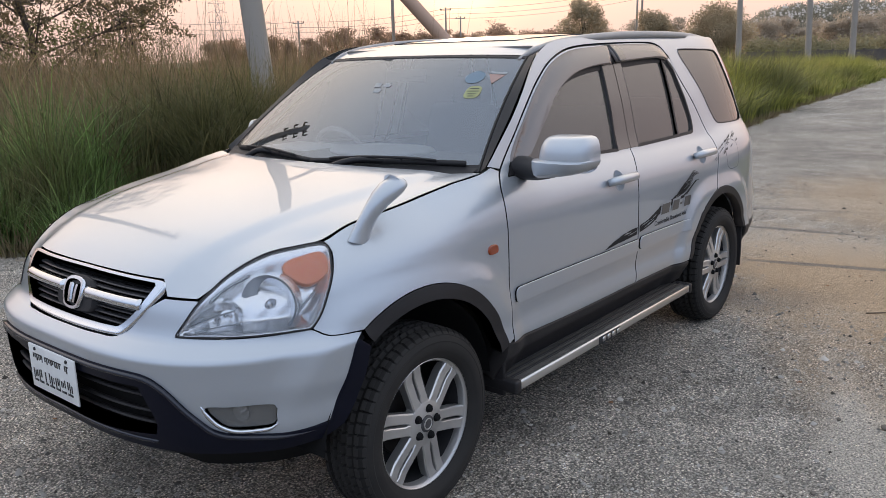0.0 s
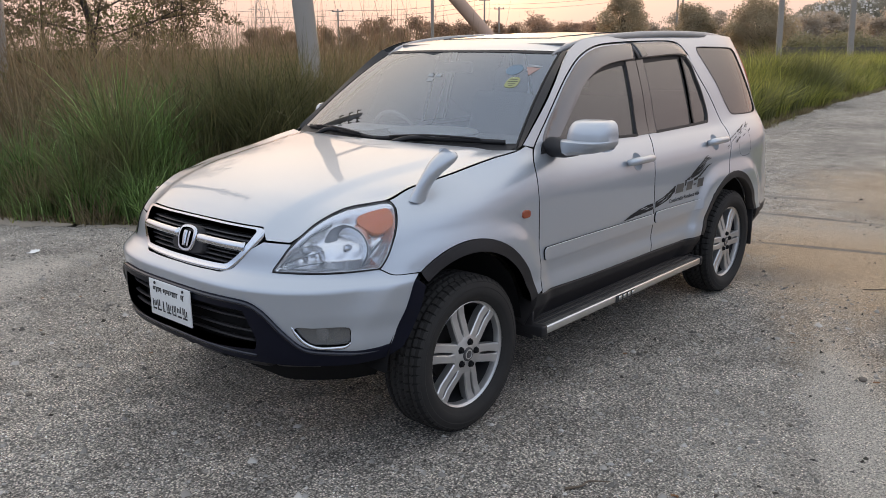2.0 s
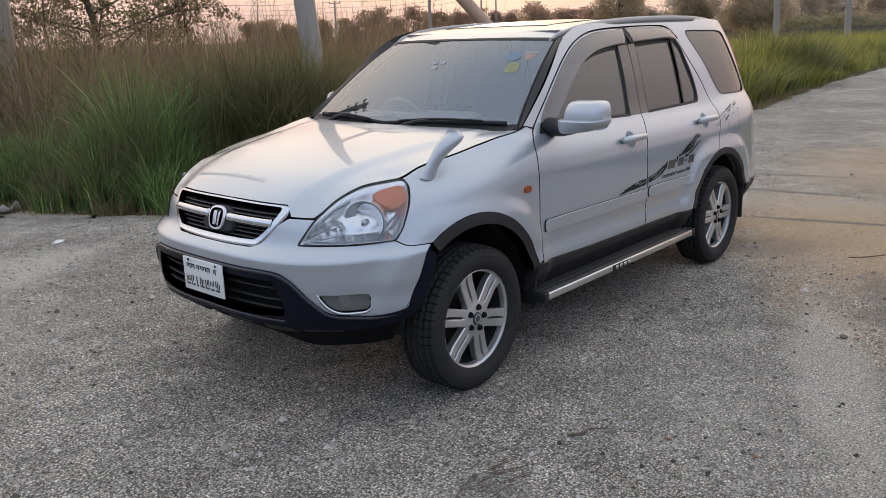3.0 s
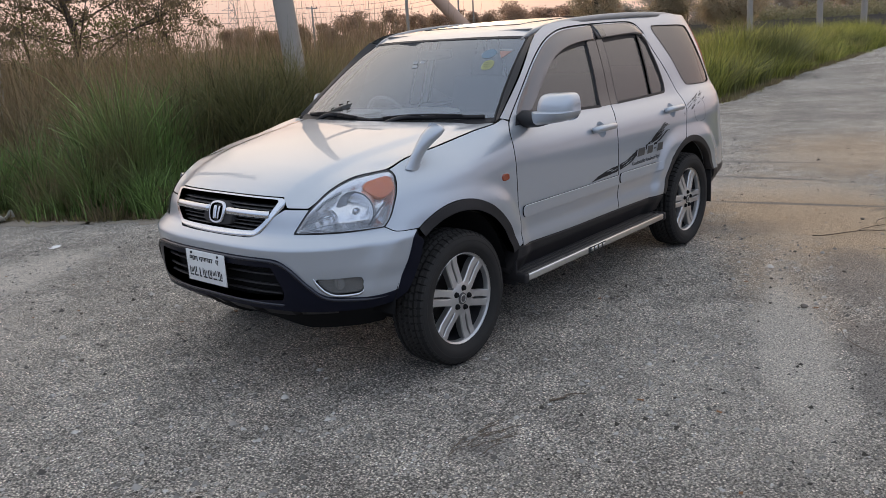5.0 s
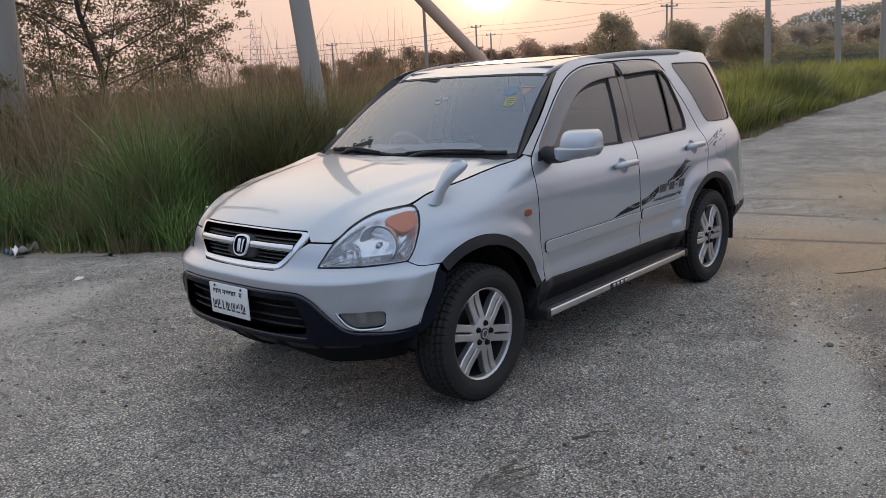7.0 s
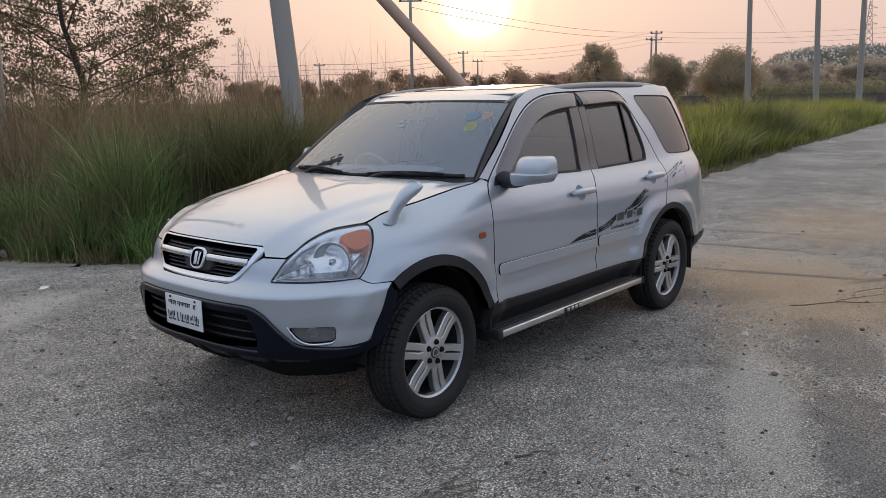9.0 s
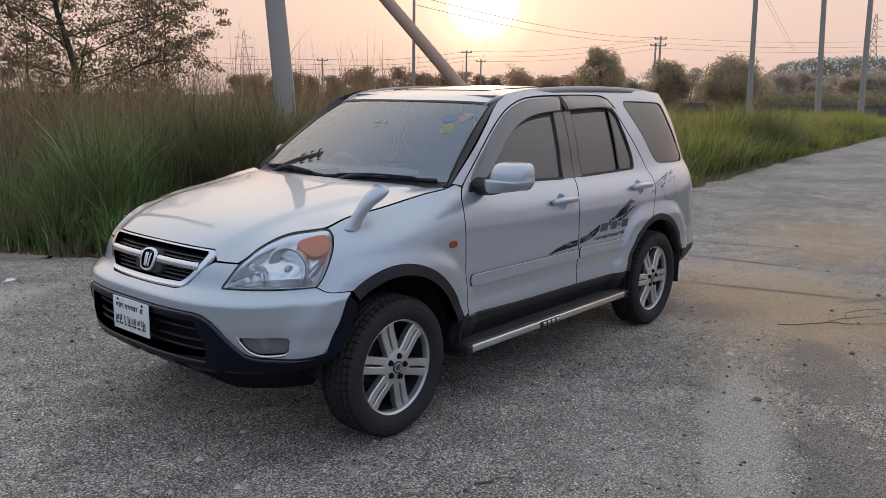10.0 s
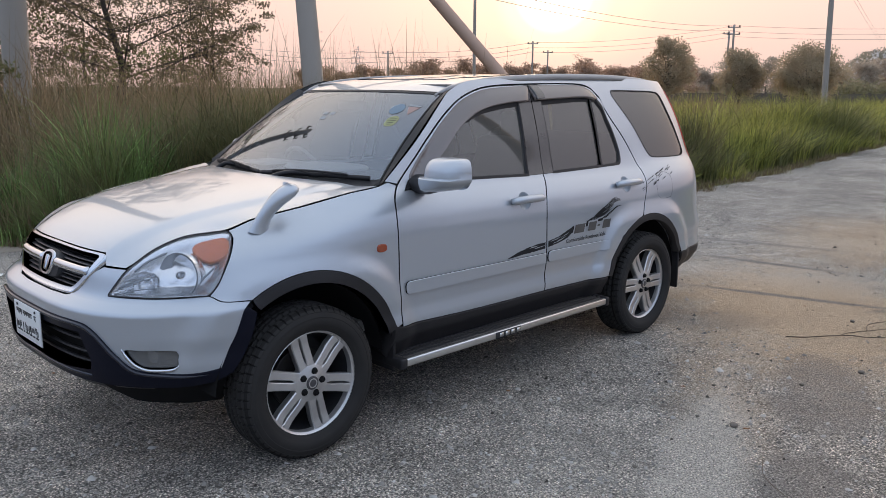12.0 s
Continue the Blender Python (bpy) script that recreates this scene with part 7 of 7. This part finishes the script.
for doors, line in ((front_doors, [(0.665, 1.150), (0.50, 1.312), (0.345, 1.430), (0.19, 1.515), (-0.01, 1.565), (-0.335, 1.582, 1), (-0.338, 1.502, 1), (-0.10, 1.488), (0.10, 1.455), (0.27, 1.385), (0.40, 1.290), (0.56, 1.165, 1)]),
                    (rear_doors, [(-0.362, 1.586, 1), (-0.829, 1.588), (-0.93, 1.560), (-0.985, 1.512, 1), (-0.80, 1.520), (-0.372, 1.505, 1)])):
    bow_at, bow_normal = bowed(loop(*[q[:2] for q in pts(*line[:7 if doors is front_doors else 4])], closed=False, step=0.03))
    for k, ob in enumerate(panel("rain_visor", visor_smoke, car, loop(*pts(*line)), edge=0.022, lip=0.006, grid=0.02, both=True, gap=0, at=bow_at, normal_at=bow_normal)):
        ob.parent = doors[k]

for k, ob in enumerate(panel("visor_end", pillar_gloss, car, loop(*pts((-0.360, 1.585, 1), (-0.425, 1.586, 1), (-0.440, 1.512, 1), (-0.370, 1.504, 1))), off=0.003, edge=0.010, grid=0.02, both=True, gap=0, at=bow_at, normal_at=bow_normal)):
    ob.parent = rear_doors[k]
# the black strips across the window tops, under the visors
for doors, line in ((rear_doors, [(-0.425, 1.530, 1), (-0.960, 1.545, 1), (-0.985, 1.498, 1), (-0.80, 1.500), (-0.424, 1.484, 1)]), (front_doors, [(-0.246, 1.525, 1), (-0.245, 1.478, 1), (-0.10, 1.468), (0.08, 1.440), (0.20, 1.400, 1), (0.22, 1.43, 1), (0.02, 1.505)])):
    for k, ob in enumerate(panel("weather_strip", black_plastic, car, loop(*pts(*line)), off=-0.004, edge=0.004, both=True, gap=0)):
        ob.parent = doors[k]

# running boards
for sg in (1, -1):
    board = new("running_board")
    board.parent = car
    board["label"] = "black ribbed running board with an aluminium edge"
    y = lambda a, b: (a, b) if sg > 0 else (-b, -a)
    part("tread_plate", block(-0.815, 0.835, *y(0.70, 0.915), 0.305, 0.335, 0.006), board, material=board_rubber)
    for i in range(5):
        part("rib", block(-0.81, 0.83, *y(0.745 + 0.032 * i, 0.757 + 0.032 * i), 0.334, 0.341, 0.002, 1), board, material=black_plastic)
    part("edge_strip", block(-0.80, 0.815, *y(0.908, 0.930), 0.298, 0.337, 0.007), board, material=aluminium)
    part("name_plate", block(0.0, 0.20, *y(0.929, 0.932), 0.297, 0.333, 0.001, 1), board, material=ink)
    for i in range(4):
        part("name_mark", block(0.168 - 0.045 * i - 0.03, 0.168 - 0.045 * i, *y(0.9318, 0.9326), 0.304, 0.326, 0), board, material=aluminium)
    for x0, x1 in ((-0.835, -0.795), (0.81, 0.852)):
        part("end_cap", block(x0, x1, *y(0.70, 0.932), 0.288, 0.342, 0.010), board, material=black_plastic)
    for x in (0.6, -0.1, -0.65):
        part("bracket", block(x - 0.02, x + 0.02, *y(0.55, 0.72), 0.30, 0.33, 0.004), board, material=gap_black)

# mud flaps
for sg in (1, -1):
    for x, y0, y1, z0, z1 in ((0.842, 0.70, 0.872, 0.27, 0.52), (-1.745, 0.68, 0.872, 0.235, 0.52)):
        ya, yb = (y0, y1) if sg > 0 else (-y1, -y0)
        part("mud_flap", block(x - 0.008, x + 0.008, ya, yb, z0, z1, 0.006), car, material=black_plastic)

# cowl and wipers
def cowl_at(u, v):
    a = np.stack([1.04 - 0.16 * u ** 2, 0.73 * u, 1.100 + 0.012 * u ** 2], -1)
    b = screen_at(u, np.full_like(u, 0.03))
    return a + (b - a) * v[..., None]


cv, cf = grid_surface(cowl_at, np.linspace(-1, 1, 25), np.linspace(0, 1, 5))
part("cowl", mesh_of("cowl", cv, [f[::-1] for f in cf], [black_plastic]), car)
for u0, u1, pivot in ((0.93, -0.02, 0.15), (-0.02, -0.86, -0.62)):
    wiper = new("wiper")
    wiper.parent = car
    us = np.linspace(u1, u0, 26)
    vv = 0.030 + 0.022 * (1 - ((us - (u0 + u1) / 2) / ((u0 - u1) / 2)) ** 2)
    c = screen_at(us, vv) + 0.012 * screen_normal(us, vv)
    part("blade", mesh_of("blade", *tube(c, 0.0065, 6, 1.9), [black_plastic]), wiper)
    frame_line = screen_at(us[4:-4], vv[4:-4]) + (0.026 + 0.010 * np.sin(np.linspace(0, np.pi, 18)))[:, None] * screen_normal(us[4:-4], vv[4:-4])
    part("blade_frame", mesh_of("blade_frame", *tube(frame_line, 0.0055, 6), [black_plastic]), wiper)
    for i in (4, 9, 16, 21):
        part("claw", mesh_of("claw", *tube([c[i], frame_line[min(17, max(0, i - 4))]], 0.0035, 5), [black_plastic]), wiper)
    mid = c[13]
    base_ = screen_at(np.array(pivot), np.array(-0.02)) + (0.03, 0, 0.008)
    line = np.array([base_ + (mid - base_) * k + (0, 0, 0.022 * math.sin(math.pi * k)) for k in np.linspace(0, 1, 9)])
    part("arm", mesh_of("arm", *tube(line, np.linspace(0.016, 0.009, 9), 8), [black_plastic]), wiper)

# cabin
# steering wheel colour lightened: the reflection along its outline is painted in
steering_grey = material("steering_grey", (0.30, 0.30, 0.30), 0.5)
mat_beige = worn(material("mat_beige", (0.72, 0.72, 0.68), 0.9), 20, 0.3)
cab = new("cabin")
cab.parent = car
dash = [[(x, y, z) for x, z in ((0.97, 1.05), (0.88, 1.125), (0.62, 1.148), (0.40, 1.135), (0.36, 0.80), (0.95, 0.80))][::-1] for y in (-0.70, 0.70)]
part("dashboard", mesh_of("dashboard", *loft(dash), [cabin], smooth_faces=False), cab)
part("floor_pan", block(-2.1, 0.95, -0.72, 0.72, 0.44, 0.50, 0.01), cab, material=cabin)
part("headliner", block(-1.85, 0.20, -0.56, 0.56, 1.575, 1.59, 0.005), cab, material=cabin)
for y in (-0.36, 0.36):
    part("seat_cushion", block(-0.45, 0.10, y - 0.24, y + 0.24, 0.60, 0.78, 0.06, 3), cab, material=cloth)
    back_ = block(-0.06, 0.08, y - 0.23, y + 0.23, 0.0, 0.58, 0.05, 3)
    bmesh.ops.rotate(back_, verts=back_.verts, cent=(0, 0, 0), matrix=Matrix.Rotation(radians(-14), 3, "Y"))
    bmesh.ops.translate(back_, verts=back_.verts, vec=(-0.42, 0, 0.72))
    part("seat_back", back_, cab, material=cloth)
    part("head_rest", block(-0.66, -0.56, y - 0.12, y + 0.12, 1.27, 1.44, 0.04, 3), cab, material=cloth)
part("rear_bench", block(-1.35, -0.95, -0.60, 0.60, 0.60, 0.80, 0.06, 3), cab, material=cloth)
part("rear_backrest", block(-1.55, -1.38, -0.60, 0.60, 0.75, 1.28, 0.06, 3), cab, material=cloth)
th = np.linspace(0, 2 * np.pi, 40)
wheel_c = np.array([(0.44 + 0.07 * np.sin(t), -0.36 + 0.185 * np.cos(t), 1.055 + 0.17 * np.sin(t)) for t in th])
part("steering_wheel", mesh_of("steering_wheel", *tube(wheel_c, 0.012, 8), [steering_grey]), cab)
part("rear_mirror", block(0.36, 0.39, -0.12, 0.12, 1.44, 1.50, 0.012), cab, material=black_plastic)
part("paper", block(0.52, 0.80, -0.60, -0.24, 1.150, 1.154, 0.001, 1), cab, material=white_paint)
# a pale oval added on the dashboard for the arc behind the screen
a = np.linspace(0, 2 * np.pi, 40, endpoint=False)
rings_ = [[(0.58 + r * 0.20 * math.cos(t), 0.02 + r * 0.27 * math.sin(t), z) for t in a][::-1] for r, z in ((1.0, 1.146), (0.97, 1.156), (0.80, 1.160), (0.02, 1.162))]
part("dash_mat", mesh_of("dash_mat", *loft(rings_[::-1]), [mat_beige]), cab, "pale oval mat on the dashboard")

# stickers on the windscreen
def on_screen(name, mat, ring_, off=0.0015):
    return panel(name, mat, windscreen, ring_, at=screen_at, normal_at=screen_normal, off=off, edge=0, grid=0.05, gap=0)


a = np.linspace(0, 2 * np.pi, 24, endpoint=False)
on_screen("sticker", sticker_green, np.stack([0.765 + 0.052 * np.sign(np.cos(a)) * np.abs(np.cos(a)) ** 0.7, 0.62 + 0.058 * np.sign(np.sin(a)) * np.abs(np.sin(a)) ** 0.7], -1))
disc_ring = lambda k: np.stack([0.715 + 0.055 * k * np.cos(a), 0.765 + 0.05 * k * np.sin(a)], -1)
on_screen("sticker", sticker_blue, disc_ring(1.25))
on_screen("sticker", sticker_red, loop((0.80, 0.80, 1), (0.92, 0.79, 1), (0.855, 0.70, 1)))
on_screen("sticker", screen_decal, loop((0.80, 0.825, 1), (0.925, 0.815, 1), (0.925, 0.795, 1), (0.80, 0.805, 1)))
for q in (((0.17, 0.60, 1), (0.235, 0.60, 1), (0.235, 0.565, 1), (0.17, 0.565, 1)), ((0.13, 0.655, 1), (0.19, 0.655, 1), (0.20, 0.62, 1), (0.14, 0.62, 1)), ((0.22, 0.655, 1), (0.28, 0.655, 1), (0.285, 0.62, 1), (0.225, 0.62, 1))):
    on_screen("screen_mark", screen_decal, loop(*[(u - 0.19, v + 0.045, c) for u, v, c in q]))

for v0, w in ((0.655, 0.032), (0.630, 0.040), (0.605, 0.028), (0.585, 0.018)):
    on_screen("sticker_print", ink, loop((0.765 - w, v0, 1), (0.765 + w, v0, 1), (0.765 + w, v0 - 0.007, 1), (0.765 - w, v0 - 0.007, 1)), 0.0025)
# tail lamps high on the rear pillars
panel("tail_lamp", red_lens, car, loop(*pts((-1.99, 1.40, 1), (-1.935, 1.56, 1), (-1.985, 1.56, 1), (-2.10, 1.30), (-2.19, 1.10, 1), (-2.13, 1.10, 1))), off=0.006, both=True, label="tall red tail lamp")


# ---- stripe decals on the doors and quarter panels ----
def decal(name, mat, parent, outline, off=0.0016, label=""):
    return panel(name, mat, parent, outline, off=off, edge=0, grid=0.05, gap=0, label=label)


rngd = random.Random(9)
stripe_top = spline((-1.06, 0.905), (-0.985, 0.930), (-0.936, 0.933), (-0.866, 0.908), (-0.764, 0.868), (-0.70, 0.835), (-0.60, 0.812), (-0.518, 0.803), (-0.455, 0.785), (-0.362, 0.757), (-0.262, 0.745), (-0.14, 0.735), (-0.045, 0.720), (0.055, 0.694))
stripe_foot = spline((-1.06, 0.872), (-0.972, 0.868), (-0.884, 0.832), (-0.80, 0.803), (-0.70, 0.798), (-0.60, 0.778), (-0.504, 0.765), (-0.468, 0.747), (-0.364, 0.722), (-0.262, 0.709), (-0.165, 0.702), (-0.07, 0.699), (0.055, 0.691))


def band(x0, x1, f0, f1, mat, parent, ragged=0.12, taper=False, off=0.0016):
    """A ragged length of the stripe from x0 back to x1, between two shares of its height."""
    count = max(7, int(abs(x1 - x0) / 0.012))
    xs, u = np.linspace(x0, x1, count), np.linspace(0, 1, count)
    low, tall = stripe_foot(xs), stripe_top(xs) - stripe_foot(xs)
    slim = np.sin(np.pi * np.clip(0.04 + 0.92 * u, 0, 1)) ** 0.8 if taper else 1.0
    jag = lambda: np.array([rngd.uniform(-ragged, ragged) * (0.3 if k % 2 else 1.0) for k in range(count)])
    mid, half = (f0 + f1) / 2, (f1 - f0) / 2 * slim
    top, foot = low + tall * (mid + half + jag()), low + tall * (mid - half + 0.6 * jag())
    ring_ = [sx(float(x), float(max(z, q + 0.0008))) for x, z, q in zip(xs, top, foot)] + [sx(float(x), float(z)) for x, z in zip(xs[::-1], foot[::-1])]
    return decal("decal_streak", mat, parent, np.array(ring_), off)


# the thin dark point on the front door, broken at the door gap, and the solid band behind it
band(0.055, -0.262, 0.0, 1.0, decal_dark, front_doors[0], 0.10)
band(-0.287, -0.70, 0.0, 1.0, decal_dark, rear_doors[0], 0.10)
for x0, x1, f0, f1, parent in ((-0.12, -0.20, 0.70, 0.84, front_doors[0]), (-0.16, -0.255, 0.42, 0.52, front_doors[0]), (-0.30, -0.40, 0.72, 0.84, rear_doors[0]), (-0.33, -0.44, 0.25, 0.40, rear_doors[0]), (-0.40, -0.47, 0.55, 0.64, rear_doors[0])):
    band(x0, x1, f0, f1, silver, parent, 0.05, True, 0.0028)
# its tail frays into dark and grey strokes
for k in range(15):
    f = rngd.uniform(0.05, 0.97)
    x0 = -0.69 - 0.05 * (1 - f) * rngd.random()
    band(x0, rngd.uniform(-0.86, -1.0), f - 0.06, f + 0.05, decal_dark, rear_doors[0], 0.02, True)
for k in range(12):
    f, x0 = rngd.uniform(0.0, 1.0), rngd.uniform(-0.80, -0.92)
    band(x0, x0 - rngd.uniform(0.08, 0.15), f - 0.05, f + 0.05, decal_grey, rear_doors[0], 0.02, True)
# the model mark, as plain slanted blocks with a pale outline
for x0, w in ((-0.505, 0.115), (-0.640, 0.095), (-0.785, 0.095)):
    z0, z1 = 0.750, 0.818
    decal("decal_mark", silver, rear_doors[0], loop(*pts((x0 - 0.020, z1, 1), (x0 - w - 0.020, z1, 1), (x0 - w, z0, 1), (x0, z0, 1))), 0.0030)
    decal("decal_mark", mark_grey, rear_doors[0], loop(*pts((x0 - 0.026, z1 - 0.009, 1), (x0 - w - 0.008, z1 - 0.009, 1), (x0 - w + 0.007, z0 + 0.009, 1), (x0 - 0.012, z0 + 0.009, 1))), 0.0042)
decal("decal_mark", mark_grey, rear_doors[0], loop(*pts((-0.750, 0.788, 1), (-0.778, 0.788, 1), (-0.775, 0.778, 1), (-0.747, 0.778, 1))), 0.0042)
# the slogan under it
words = bpy.data.curves.new("decal_words", "FONT")
words.body, words.size, words.extrude, words.align_x = "Comfortable Runabout Vehicle", 0.034, 0.0004, "LEFT"
words.materials.append(decal_dark)
slogan = new("decal_words", words)
slogan.parent = rear_doors[0]
slogan.matrix_world = Matrix(((-1, 0, 0, -0.448), (0, 0, 1, 0.8768), (0, 1, 0, 0.713), (0, 0, 0, 1)))
# flecks behind the rear door handle
for i in range(34):
    u = rngd.random()
    x, z = -1.25 - 0.40 * u + rngd.uniform(-0.02, 0.02), 0.972 + 0.095 * u + rngd.uniform(-0.030, 0.022)
    ln, th = rngd.uniform(0.010, 0.035), rngd.uniform(0.0015, 0.0040)
    decal("decal_fleck", decal_dark if rngd.random() < 0.6 else decal_grey, quarters[0], loop(*pts((x + ln, z - 0.3 * ln), (x, z + th), (x - ln, z + 0.35 * ln), (x, z - th)), step=0.01))
# the outline of the fuel flap on the quarter panel
flap = loop(*pts((-1.42, 0.95), (-1.425, 1.01), (-1.47, 1.042), (-1.56, 1.040), (-1.61, 1.005), (-1.612, 0.93), (-1.595, 0.885), (-1.55, 0.875), (-1.47, 0.878), (-1.43, 0.90)), step=0.012)
panel("fuel_flap", gap_black, quarters[0], flap, holes=[shrunk(flap, 0.0022)], off=0.0008, edge=0, grid=0.05, gap=0)
